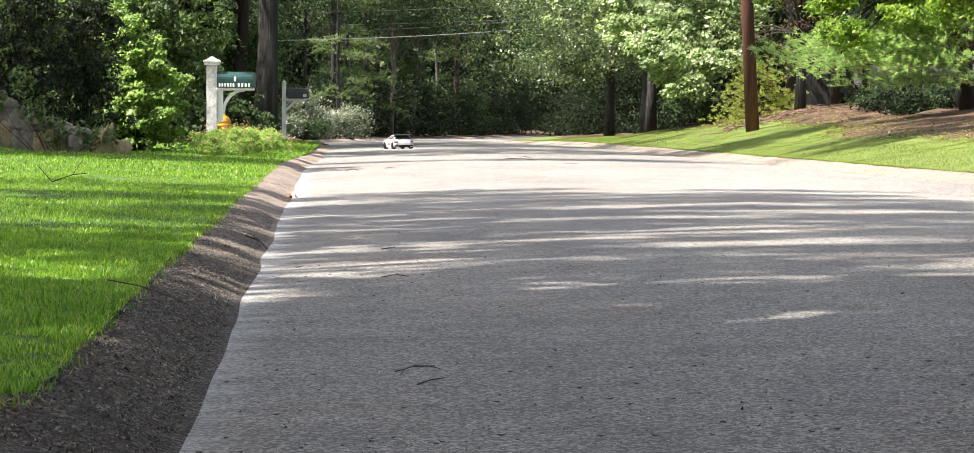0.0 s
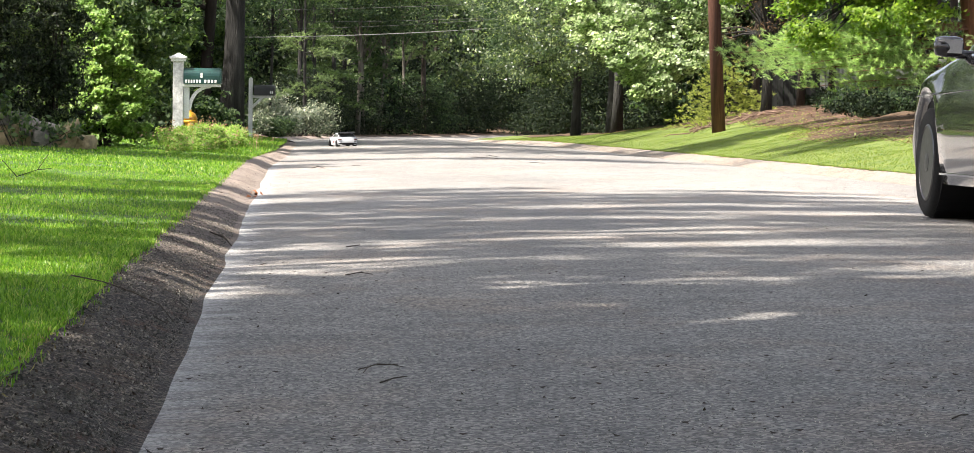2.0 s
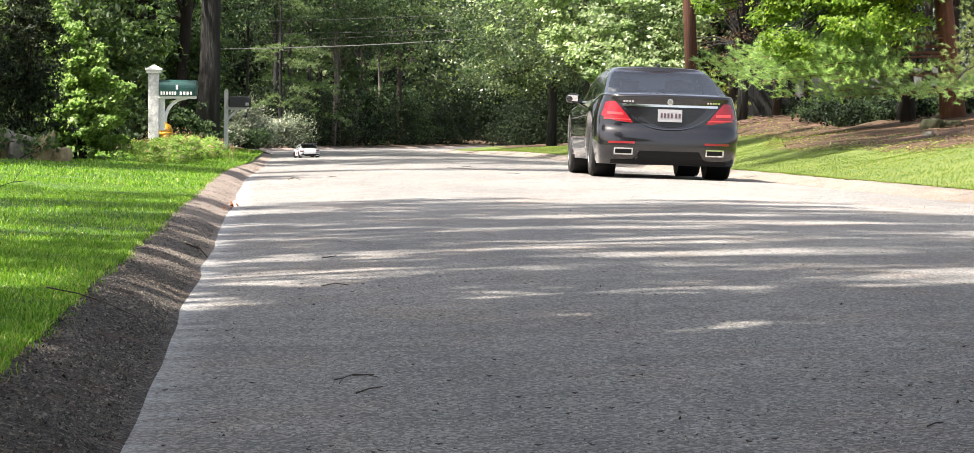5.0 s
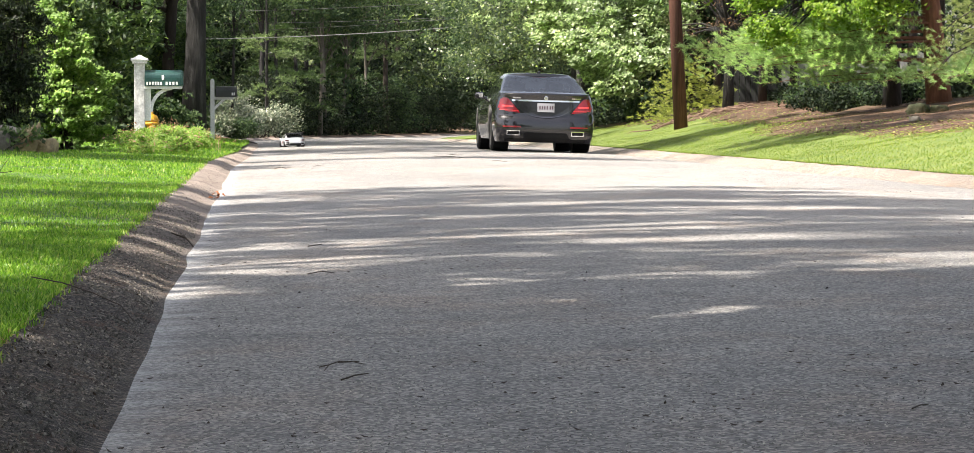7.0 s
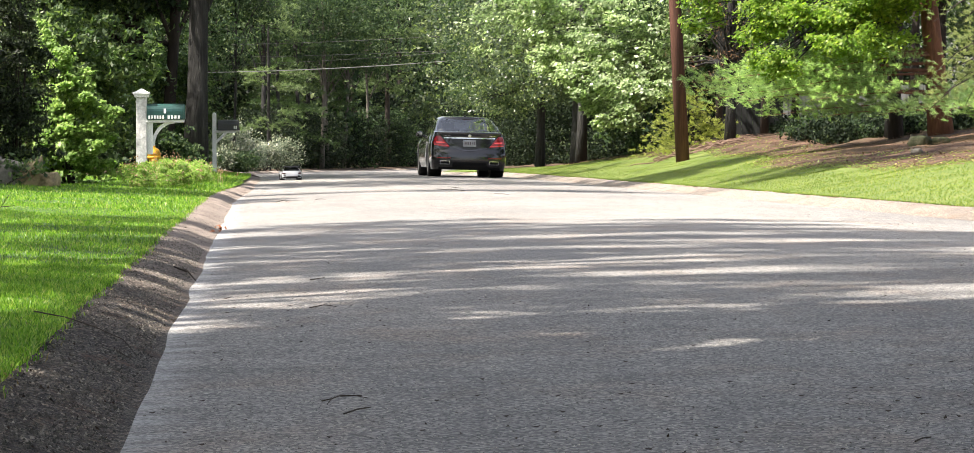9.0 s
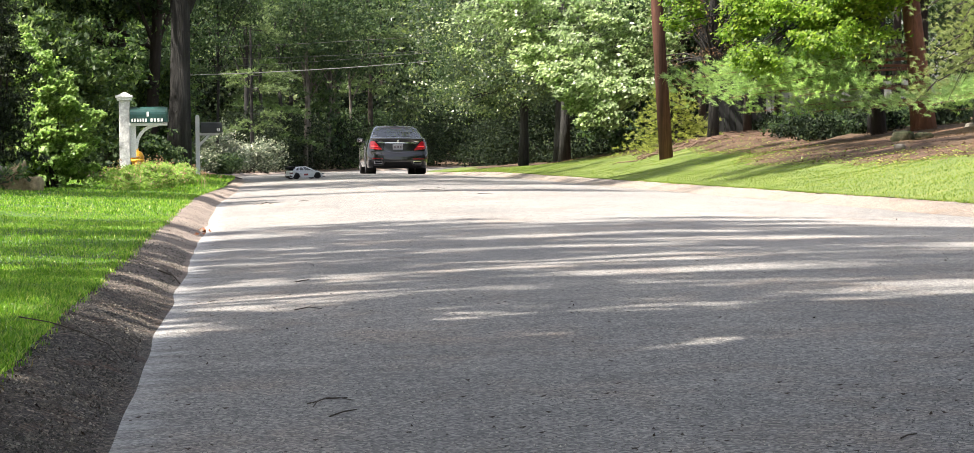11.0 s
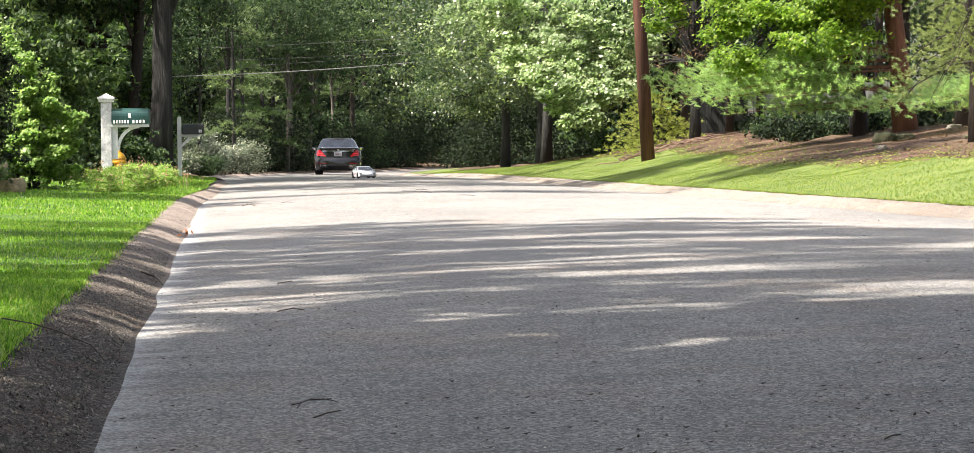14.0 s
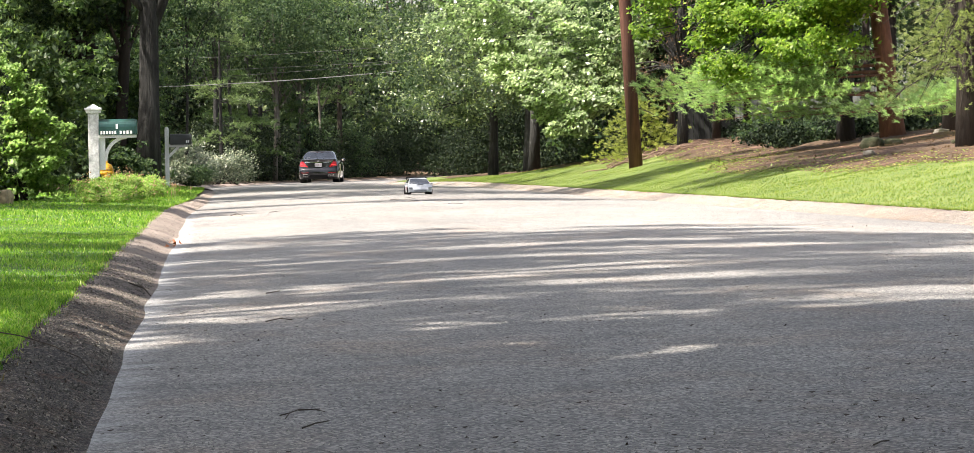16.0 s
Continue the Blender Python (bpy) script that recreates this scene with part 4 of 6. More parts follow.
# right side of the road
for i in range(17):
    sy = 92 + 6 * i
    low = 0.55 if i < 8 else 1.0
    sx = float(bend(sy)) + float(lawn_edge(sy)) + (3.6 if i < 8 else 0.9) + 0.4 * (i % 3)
    shrub(sx, sy, [(0, 0, 0.55 * low, 1.2, 1.4, 0.7 * low), (0.3, 0.3, 1.5 * low, 1.1, 1.3, 0.7 * low)], 5200, 0.10, LEAF_SHADED, "undergrowth behind the verge, leaves painted near black for shade", 360 + i, "undergrowth", spread=0.22)
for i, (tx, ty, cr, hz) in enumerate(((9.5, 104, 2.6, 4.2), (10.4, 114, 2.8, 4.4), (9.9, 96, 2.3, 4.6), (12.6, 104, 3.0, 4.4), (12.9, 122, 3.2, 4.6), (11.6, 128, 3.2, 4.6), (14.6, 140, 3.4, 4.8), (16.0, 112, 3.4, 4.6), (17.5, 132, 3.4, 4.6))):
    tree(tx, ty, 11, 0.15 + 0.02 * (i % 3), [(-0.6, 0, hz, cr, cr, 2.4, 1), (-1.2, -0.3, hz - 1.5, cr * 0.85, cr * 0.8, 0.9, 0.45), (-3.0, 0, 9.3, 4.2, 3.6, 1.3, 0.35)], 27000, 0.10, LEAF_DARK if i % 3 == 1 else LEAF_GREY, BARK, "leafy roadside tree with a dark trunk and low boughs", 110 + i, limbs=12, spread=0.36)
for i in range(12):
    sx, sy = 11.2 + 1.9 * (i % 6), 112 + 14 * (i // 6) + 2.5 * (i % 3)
    shrub(sx, sy, [(0, 0, 0.7, 1.4, 1.0, 0.8), (0.4, 0.3, 1.7, 1.2, 0.9, 0.8)], 5200, 0.10, LEAF_SHADED, "undergrowth under the roadside trees, shade in its leaf colour", 260 + i, "undergrowth", spread=0.24)
tree(9.0, 86, 9, 0.15, [(-0.7, -5.5, 3.7, 2.4, 1.6, 1.1, 1), (-2.3, -6, 4.2, 1.3, 1.1, 0.8, 0.35), (0.6, -6.6, 2.5, 1.5, 1.2, 0.75, 0.5), (0.1, -7.0, 1.75, 0.85, 0.8, 0.5, 0.2), (1.7, -6, 3.3, 1.2, 1.0, 1.0, 0.4), (-1.0, -7.2, 2.75, 1.3, 0.8, 0.6, 0.35), (-0.4, -7.4, 2.0, 0.8, 0.7, 0.35, 0.18), (-0.1, -9.0, 1.25, 0.7, 0.6, 0.45, 0.28), (0.6, -8.7, 1.75, 0.8, 0.6, 0.45, 0.3), (-0.7, -8.9, 2.1, 0.9, 0.6, 0.45, 0.3), (0.8, -2, 5.2, 1.8, 1.4, 0.7, 0.2)], 36000, 0.115, LEAF_OAKSUN, BARK, "oak over the verge, sunlight painted into its pale glossy leaves", 130, limbs=20, spread=0.19)
gq = np.random.default_rng(131)
lobes = [(gq.uniform(-3.4, -0.3), gq.uniform(-5.2, -2.6), gq.uniform(1.75, 3.1), gq.uniform(0.3, 0.62), gq.uniform(0.3, 0.6), gq.uniform(0.18, 0.36), 1) for _ in range(22)]
lobes += [(-3.35, -4.8, 1.45, 0.42, 0.5, 0.34, 1.2), (-3.0, -4.9, 1.25, 0.28, 0.3, 0.24, 0.6), (-2.2, -4.9, 1.6, 0.6, 0.5, 0.28, 1.0), (-1.1, -4.6, 1.75, 0.6, 0.5, 0.25, 1.0), (-3.95, -0.6, 2.35, 0.36, 0.4, 0.36, 0.9), (-3.75, -0.6, 2.8, 0.45, 0.4, 0.3, 0.9), (0.6, -1, 4.2, 1.4, 1.2, 0.5, 1.2)]
tree(12.6, 61, 10, 0.14, lobes, 27000, 0.088, LEAF_MAPLE, BARK, "sunlit maple with bright yellow-green leaves over the bank", 131, limbs=24, spread=0.17, flat=0.1)
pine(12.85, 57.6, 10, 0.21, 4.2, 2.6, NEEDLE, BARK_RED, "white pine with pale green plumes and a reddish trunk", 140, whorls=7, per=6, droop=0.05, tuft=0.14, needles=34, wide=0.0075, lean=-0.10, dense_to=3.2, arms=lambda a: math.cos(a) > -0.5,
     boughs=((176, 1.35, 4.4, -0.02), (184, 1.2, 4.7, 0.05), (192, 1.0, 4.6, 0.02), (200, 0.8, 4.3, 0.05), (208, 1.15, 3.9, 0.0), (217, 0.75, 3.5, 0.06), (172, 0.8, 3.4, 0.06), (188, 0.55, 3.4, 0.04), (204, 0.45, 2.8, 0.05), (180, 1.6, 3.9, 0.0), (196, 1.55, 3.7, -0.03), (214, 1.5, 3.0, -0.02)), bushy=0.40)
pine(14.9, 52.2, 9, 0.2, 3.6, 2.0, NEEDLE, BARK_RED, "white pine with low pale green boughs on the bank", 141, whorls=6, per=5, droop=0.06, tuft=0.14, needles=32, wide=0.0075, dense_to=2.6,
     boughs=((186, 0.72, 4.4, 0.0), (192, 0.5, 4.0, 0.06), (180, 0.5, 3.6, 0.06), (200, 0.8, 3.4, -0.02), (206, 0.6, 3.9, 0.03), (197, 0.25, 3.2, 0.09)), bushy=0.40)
pine(10.9, 43.8, 9, 0.2, 1.25, 1.35, NEEDLE_SPRUCE, BARK_DARK, "spruce with pale drooping boughs on the bank", 144, whorls=34, per=8, droop=0.30, tuft=0.085, needles=32, wide=0.0065, dense_to=2.3)
pine(9.95, 71.2, 1.15, 0.05, 0.10, 1.2, NEEDLE_GOLD, BARK, "small yellow-green hemlock behind the pole", 142, whorls=9, per=8, droop=0.10, tuft=0.10, needles=20, wide=0.012, bushy=0.5)
tree(10.75, 70.2, 8, 0.115, [(-0.3, 0, 1.9, 0.9, 0.7, 0.9, 1), (-0.2, 0, 3.0, 1.1, 0.8, 0.6, 0.7)], 1500, 0.09, DRY, BARK, "half-dead conifer with brown bare boughs", 143, limbs=46, aspect=0.2)
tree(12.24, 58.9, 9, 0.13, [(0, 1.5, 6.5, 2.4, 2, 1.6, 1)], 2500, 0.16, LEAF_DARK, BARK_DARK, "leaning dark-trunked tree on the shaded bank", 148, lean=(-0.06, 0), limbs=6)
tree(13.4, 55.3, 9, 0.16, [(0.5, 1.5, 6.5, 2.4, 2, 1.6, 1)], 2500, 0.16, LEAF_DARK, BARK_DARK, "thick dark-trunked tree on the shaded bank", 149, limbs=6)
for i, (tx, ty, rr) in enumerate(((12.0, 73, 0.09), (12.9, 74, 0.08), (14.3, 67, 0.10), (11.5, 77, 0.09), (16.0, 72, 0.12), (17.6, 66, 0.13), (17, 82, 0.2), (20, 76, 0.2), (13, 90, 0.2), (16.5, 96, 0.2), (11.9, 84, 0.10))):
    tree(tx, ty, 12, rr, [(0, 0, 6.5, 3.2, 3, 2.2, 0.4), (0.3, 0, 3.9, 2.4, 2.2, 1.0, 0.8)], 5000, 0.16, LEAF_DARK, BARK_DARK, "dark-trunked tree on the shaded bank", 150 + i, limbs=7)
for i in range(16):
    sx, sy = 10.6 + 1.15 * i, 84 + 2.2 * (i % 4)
    shrub(sx, sy, [(0, 0, 0.8, 1.2, 0.9, 1.0), (0.2, 0, 2.2, 1.2, 0.9, 1.0), (-0.2, 0, 3.4, 1.1, 0.9, 0.8)], 5200, 0.15, LEAF_SHADED if i % 2 else LEAF_DARK, "tall shrub closing the bank, shade painted into its leaves", 280 + i, "tall_shrub", spread=0.22)
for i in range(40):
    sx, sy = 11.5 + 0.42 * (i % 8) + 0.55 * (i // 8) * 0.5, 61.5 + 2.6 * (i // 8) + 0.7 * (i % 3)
    shrub(sx, sy, [(0, 0, 0.12, 0.5, 0.6, 0.16), (0.2, 0.2, 0.30, 0.3, 0.4, 0.14)], 1500, 0.075, LEAF_DARK if i % 3 == 1 else LEAF_SHADED, "low ground-cover shrub on the bank, leaves painted shaded", 170 + i, "ground_cover", spread=0.09)

# brushwood thrown on the bank behind the pole, rocks on the mulch
gb = np.random.default_rng(66)
bm = bmesh.new()
for i in range(240):
    y0 = gb.uniform(67.5, 75.5)
    x0 = gb.uniform(8.9, 10.9) + 0.10 * (y0 - 70)
    a, L = gb.normal() * 0.8 - 0.1, gb.uniform(0.25, 1.0)
    P = []
    for q in (0, 0.4, 0.75, 1.0):
        sx, sy = x0 + math.cos(a) * L * q, y0 + math.sin(a) * L * q + 0.06 * math.sin(6 * q + i)
        P.append((sx, sy, float(land_z(sx, sy)) + 0.03 + 0.10 * gb.random() * (1 - abs(2 * q - 1))))
    r0 = gb.uniform(0.006, 0.017)
    tube(bm, P, [r0, r0 * 0.85, r0 * 0.6, r0 * 0.3], 5)
tagged(part("brushwood", bm, STICK, None, smooth=True), "bleached fallen sticks strewn over the mulched bank", "brushwood", kind="stuff")

# fallen needles and dry leaves on the mulch
gm = np.random.default_rng(77)
my = 28 + 60 * gm.random(16000) ** 1.3
mx = lawn_edge(my) - 0.3 + 6.5 * gm.random(16000) ** 1.2
obj("pine_litter", leaf_mesh("pine_litter", np.stack([mx, my, land_z(mx, my) + 0.035 + 0.02 * gm.random(16000)], -1), 0.07, 0.3, 6.0, g=gm), DRY, None, "brown fallen needles and dry leaves on the bank", "leaf litter", kind="stuff")
my = 28 + 50 * gm.random(3500) ** 1.2
mx = lawn_edge(my) - 0.3 + 1.6 * gm.random(3500) ** 2.0
obj("weeds", leaf_mesh("weeds", np.stack([mx, my, land_z(mx, my) + 0.03 + 0.02 * gm.random(3500)], -1), 0.05, 0.5, 6.0, g=gm), GRASS_DRY, None, "scattered green weeds at the edge of the mulch", "weeds", kind="stuff")

# shade trees overhead, beside the camera
for i, (tx, ty, dx, nl) in enumerate(((-6.6, -4.6, 5.0, 15000), (-6.4, 2.4, 5.0, 20000), (-6.3, 6.0, 5.0, 9000))):
    tree(tx, ty, 12, 0.26, [(dx, 0, 9.2, 5.0, 3.5 if i == 2 else 4.4, 1.6, 1), (dx + 4.0, -0.5, 8.2, 3.6, 3.0 if i == 2 else 3.6, 1.4, 0.7 - 0.1 * i), (dx - 1.5, 0.3, 7.6, 3.4, 3.6, 1.0, 1.0), (dx - 2.5, 0.2, 7.1, 1.6, 4.2, 0.7, 0.7)], int(nl * 1.2), 0.36, LEAF_OAK, BARK, "tall shade tree leaning over the road", 190 + i, limbs=12, spread=0.55)
# Unseen slim trees, added to break the sun into dapples on the road.
gs = np.random.default_rng(12)
ty, i = 8.2, 0
while ty < 24.6:
    h = min(gs.uniform(18, 22), 10.2 + 1.4 * (25.2 - ty))
    tx = -5.9 + gs.uniform(-0.4, 0.4)
    thick = 1.25 if ty < 10.5 else 1.0
    tree(tx, ty, h, 0.13, [(gs.normal() * 0.4, gs.normal() * 0.55, z + gs.normal() * 0.3, gs.uniform(0.6, 1.2), gs.uniform(0.36, 0.62) * thick, gs.uniform(0.6, 1.2), 1) for z in np.arange(8.2, h, 1.5)], int(135 * (h - 7)), 0.24, LEAF_DARK, BARK, "tall slim tree added out of view to dapple the road", 310 + i, limbs=14, spread=0.17, group="tall slim trees")
    ty += gs.uniform(1.0, 1.55)
    i += 1
# Further trees, added out of sight to shade road, bank and yews.
for i, (ty, ry, nl) in enumerate(((58.0, 6.4, 8500), (72.5, 6.0, 8500), (87.7, 7.5, 9000), (101.7, 5.5, 7000), (124.0, 6.0, 7000))):
    tree(-8.7, ty, 20 if i == 0 else 13, 0.28, ([(5.2, -4.0, 19.0, 2.2, 3.0, 1.2, 0.35)] if i == 0 else []) + [(5.6, 0, 10.0, 4.9, ry, 1.5, 1), (3.0, -3.0 if i == 0 else 0.6, 8.8, 2.8, ry * 0.8, 1.0, 0.45)], nl, 0.36, LEAF_OAK, BARK, "tall tree added to shade the road", 205 + i, limbs=12, spread=0.4)
tree(-9.0, 42.4, 22, 0.3, [(7.4, 0.8, 19.0, 2.2, 2.8, 1.0, 1), (8.6, 5.5, 20.0, 1.5, 2.2, 0.9, 0.55), (3.0, 0, 17.5, 2.5, 1.5, 1.0, 0.3)], 5000, 0.34, LEAF_OAK, BARK, "tall unseen tree added to shade the bank", 198, limbs=14, spread=0.4)
tree(-11.5, 38.0, 12, 0.26, [(2.6, 0.6, 8.6, 3.2, 3.0, 1.8, 1)], 6500, 0.36, LEAF_OAK, BARK, "tall unseen tree added to shade the yews", 199, limbs=10, spread=0.5)

# ---- mailboxes, hydrant, pole, wires ----
def mailbox_shell(bm, L, w, h, m):
    """A tunnel-shaped box: flat floor, arched roof; its length runs along x."""
    prof = [(-w / 2, 0), (w / 2, 0)] + [(w / 2 * math.cos(a), h - w / 2 + w / 2 * math.sin(a)) for a in np.linspace(0, math.pi, 11)]
    rings = [[bm.verts.new(m @ Vector((x, y, z))) for y, z in prof] for x in (0, L)]
    n = len(prof)
    for k in range(n):
        bm.faces.new((rings[0][k], rings[0][(k + 1) % n], rings[1][(k + 1) % n], rings[1][k]))
    bm.faces.new(rings[0][::-1])
    bm.faces.new(rings[1])
    return bm


def bars(parent, name, material, label, x0, x1, z0, z1, y, n):
    """Small flat bars standing for lettering, on a face that looks towards -y."""
    bm = bmesh.new()
    step = (x1 - x0) / n
    for k in range(n):
        box(bm, (x0 + step * (k + 0.5), y, (z0 + z1) / 2), (step * 0.62, 0.004, z1 - z0))
    return part(name, bm, material, parent, label)


def bracket(parent, x0, z0, reach, drop, y=0.0):
    bm = bmesh.new()
    pts = [(x0, y, z0 - drop)] + [(x0 + reach * (1 - math.cos(a)), y, z0 - drop + drop * math.sin(a)) for a in np.linspace(0.25, math.pi / 2, 7)]
    pts = [Vector(p) for p in pts]
    rings = []
    for i, p in enumerate(pts):
        d = (pts[min(i + 1, len(pts) - 1)] - pts[max(i - 1, 0)]).normalized()
        n = Vector((-d.z, 0, d.x)) * 0.028
        rings.append([bm.verts.new(p + n * a + Vector((0, b * 0.03, 0))) for a, b in ((-1, -1), (1, -1), (1, 1), (-1, 1))])
    for r0, r1 in zip(rings, rings[1:]):
        for k in range(4):
            bm.faces.new((r0[k], r0[(k + 1) % 4], r1[(k + 1) % 4], r1[k]))
    bm.faces.new(rings[0][::-1])
    bm.faces.new(rings[-1])
    part("brace", bm, WHITE, parent)


mb = new("mailbox")
MB = Vector((-1.94, 53.0, 0))
mb.location = (MB.x, MB.y, float(land_z(MB.x, MB.y)) - 0.02)
g0 = mb.location.z
tagged(mb, "green mailbox on a white stuccoed post with a moulded cap", "mailbox")
bm = bmesh.new()
box(bm, (0, 0, (1.52 - g0) / 2 - 0.05), (0.18, 0.18, 1.52 - g0 + 0.1), 0.012)
part("post", bm, WHITE_POST, mb)
bm = bmesh.new()
box(bm, (0, 0, 1.545 - g0), (0.25, 0.25, 0.05), 0.01)
box(bm, (0, 0, 1.585 - g0), (0.29, 0.29, 0.04), 0.01)
vs = bmesh.ops.create_cone(bm, cap_ends=True, segments=4, radius1=0.17, radius2=0.02, depth=0.06, matrix=Matrix.Translation((0, 0, 1.635 - g0)) @ Matrix.Rotation(math.pi / 4, 4, "Z"))
part("cap", bm, WHITE, mb, "white moulded post cap")
bm = bmesh.new()
mailbox_shell(bm, 0.62, 0.26, 0.27, Matrix.Translation((0.09, 0, 1.14 - g0)))
shell = part("box", bm, GREEN_BOX, mb, "dark green arched metal box", smooth=False)
bm = bmesh.new()
box(bm, (0.725, 0, 1.27 - g0), (0.03, 0.275, 0.25), 0.02)
part("door", bm, GREEN_BOX, shell)
bm = bmesh.new()
box(bm, (0.40, 0, 1.115 - g0), (0.64, 0.20, 0.05), 0.006)
part("arm", bm, WHITE, mb)
bm = bmesh.new()
box(bm, (0.14, 0, 0.85 - g0), (0.10, 0.10, 0.60), 0.008)
part("backing_post", bm, WHITE, mb)
bracket(mb, 0.19, 1.10 - g0, 0.36, 0.40)
bars(mb, "number_plate", LETTER, "white number bar", 0.365, 0.425, 1.245 - g0, 1.325 - g0, -0.134, 1)
bars(mb, "lettering", LETTER, "row of white lettering bars", 0.11, 0.39, 1.155 - g0, 1.21 - g0, -0.134, 6)
bars(mb, "lettering", LETTER, "row of white lettering bars", 0.43, 0.66, 1.155 - g0, 1.21 - g0, -0.134, 4)

mb2 = new("mailbox")
mb2.location = (-1.02, 76.0, float(land_z(-1.02, 76.0)) - 0.025)
g0 = mb2.location.z
tagged(mb2, "black mailbox on a plain white wooden post", "mailbox")
bm = bmesh.new()
box(bm, (0, 0, (1.50 - g0) / 2 - 0.05), (0.10, 0.10, 1.50 - g0 + 0.1), 0.008)
bmesh.ops.create_uvsphere(bm, u_segments=12, v_segments=8, radius=0.05, matrix=Matrix.Translation((0, 0, 1.51 - g0)))
part("post", bm, WHITE, mb2)
bm = bmesh.new()
mailbox_shell(bm, 0.50, 0.22, 0.26, Matrix.Translation((0.08, 0, 1.12 - g0)))
s2 = part("box", bm, BLACK_BOX, mb2, "black arched metal box")
bm = bmesh.new()
box(bm, (0.59, 0, 1.24 - g0), (0.025, 0.235, 0.235), 0.02)
part("door", bm, BLACK_BOX, s2)
bm = bmesh.new()
box(bm, (0.25, 0, 1.095 - g0), (0.52, 0.10, 0.07), 0.008)
part("arm", bm, WHITE, mb2)
bm = bmesh.new()
box(bm, (0.16, 0, 0.95 - g0), (0.34, 0.06, 0.06), 0.006, Matrix.Rotation(-math.pi / 4, 4, "Y"))
part("brace", bm, WHITE, mb2)
bars(mb2, "number_plate", LETTER, "white number bars", 0.46, 0.55, 1.16 - g0, 1.23 - g0, -0.114, 2)

hy = new("fire_hydrant")
hy.location = (-1.80, 55.0, float(land_z(-1.80, 55.0)))
tagged(hy, "yellow fire hydrant behind the flower bed", "fire hydrant")
bm = bmesh.new()
lathe(bm, [(0.15, 0), (0.15, 0.05), (0.10, 0.06), (0.095, 0.36), (0.13, 0.37), (0.13, 0.41), (0.11, 0.42)])
part("barrel", bm, HYDRANT, hy, smooth=True)
bm = bmesh.new()
lathe(bm, [(0.12, 0.42), (0.115, 0.47), (0.09, 0.53), (0.04, 0.56), (0.025, 0.57), (0.025, 0.61)])
part("bonnet", bm, HYDRANT, hy, smooth=True)
for a in (0, 90, 180):
    bm = bmesh.new()
    lathe(bm, [(0.05, 0.08), (0.05, 0.15), (0.062, 0.152), (0.062, 0.19)], 14, Matrix.Translation((0, 0, 0.30)) @ Matrix.Rotation(radians(a - 90), 4, "Z"), "x")
    part("nozzle", bm, HYDRANT, hy, smooth=True)

up = new("utility_pole")
up.location = (8.96, 65.0, float(land_z(8.96, 65.0)))
tagged(up, "reddish brown creosoted wooden utility pole on the verge", "utility pole")
bm = bmesh.new()
tube(bm, [(0.015, 0, -0.3), (-0.15, 0, 3), (-0.30, 0, 6), (-0.5, 0, 10)], [0.148, 0.128, 0.115, 0.10], 20)
part("shaft", bm, POLE, up, smooth=True)

for i, (z0, z1, y0, y1, sag) in enumerate(((4.5, 4.9, 128, 128, 0.1), (3.55, 4.25, 116, 116, 0.15), (4.0, 4.75, 122, 122, 0.15), (5.05, 5.6, 130, 130, 0.1))):
    bm = bmesh.new()
    P = [(-3 + 13 * t, y0 + (y1 - y0) * t, z0 + (z1 - z0) * t - sag * 4 * t * (1 - t)) for t in np.linspace(0, 1, 14)]
    tube(bm, P, [0.015 if i == 1 else 0.008] * 14, 5)
    ob = part("overhead_wire", bm, WIRE_PALE if i == 1 else WIRE, None)
    tagged(ob, "pale sagging overhead cable crossing the road", "cable", "overhead cables")

# ---- board fence behind the bank ----
def board_fence(x0, x1, y, h, material, label, seed):
    g = np.random.default_rng(seed)
    f = new("fence")
    f.location = (x0, y, float(land_z((x0 + x1) / 2, y)) - 0.05)
    tagged(f, label, "fence")
    w = 0.145
    for k in range(int((x1 - x0) / w)):
        bm = bmesh.new()
        box(bm, (w * (k + 0.5), g.normal() * 0.004, h / 2 + g.normal() * 0.012), (w - 0.012, 0.022, h), 0.003)
        part("board", bm, material, f)
    for z in (0.35, h - 0.3):
        bm = bmesh.new()
        box(bm, ((x1 - x0) / 2, 0.04, z), (x1 - x0, 0.04, 0.09), 0.004)
        part("rail", bm, material, f)


board_fence(13.4, 18.6, 78.5, 1.2, FENCE, "weathered grey board fence behind the bank", 3)
board_fence(11.9, 14.4, 79.5, 1.5, FENCE_DARK, "dark stained board fence in deep shade", 4)

# ---- stone wall ----
wall = new("stone_wall")
tagged(wall, "dry-laid boulder wall with trailing plants at the lawn's edge", "wall")
g = np.random.default_rng(5)


def boulder(size, g):
    """A rough quarried block: flat faces, worn edges."""
    bm = bmesh.new()
    bmesh.ops.create_cube(bm, size=1)
    bmesh.ops.subdivide_edges(bm, edges=bm.edges[:], cuts=5, use_grid_fill=True)
    o = Vector(g.uniform(0, 50, 3))
    skew = g.normal(size=3) * 0.16
    for v in bm.verts:
        p = v.co.copy()
        p = p.lerp(p.normalized() * 0.62, 0.42)
        p *= 1 + 0.30 * noise.noise(p * 1.6 + o) + 0.16 * noise.noise(p * 4.0 + o) + 0.07 * noise.noise(p * 11.0 + o)
        p.x += skew[0] * p.z
        p.y += skew[1] * p.z
        v.co = Vector((p.x * size[0], p.y * size[1], p.z * size[2]))
    return bm


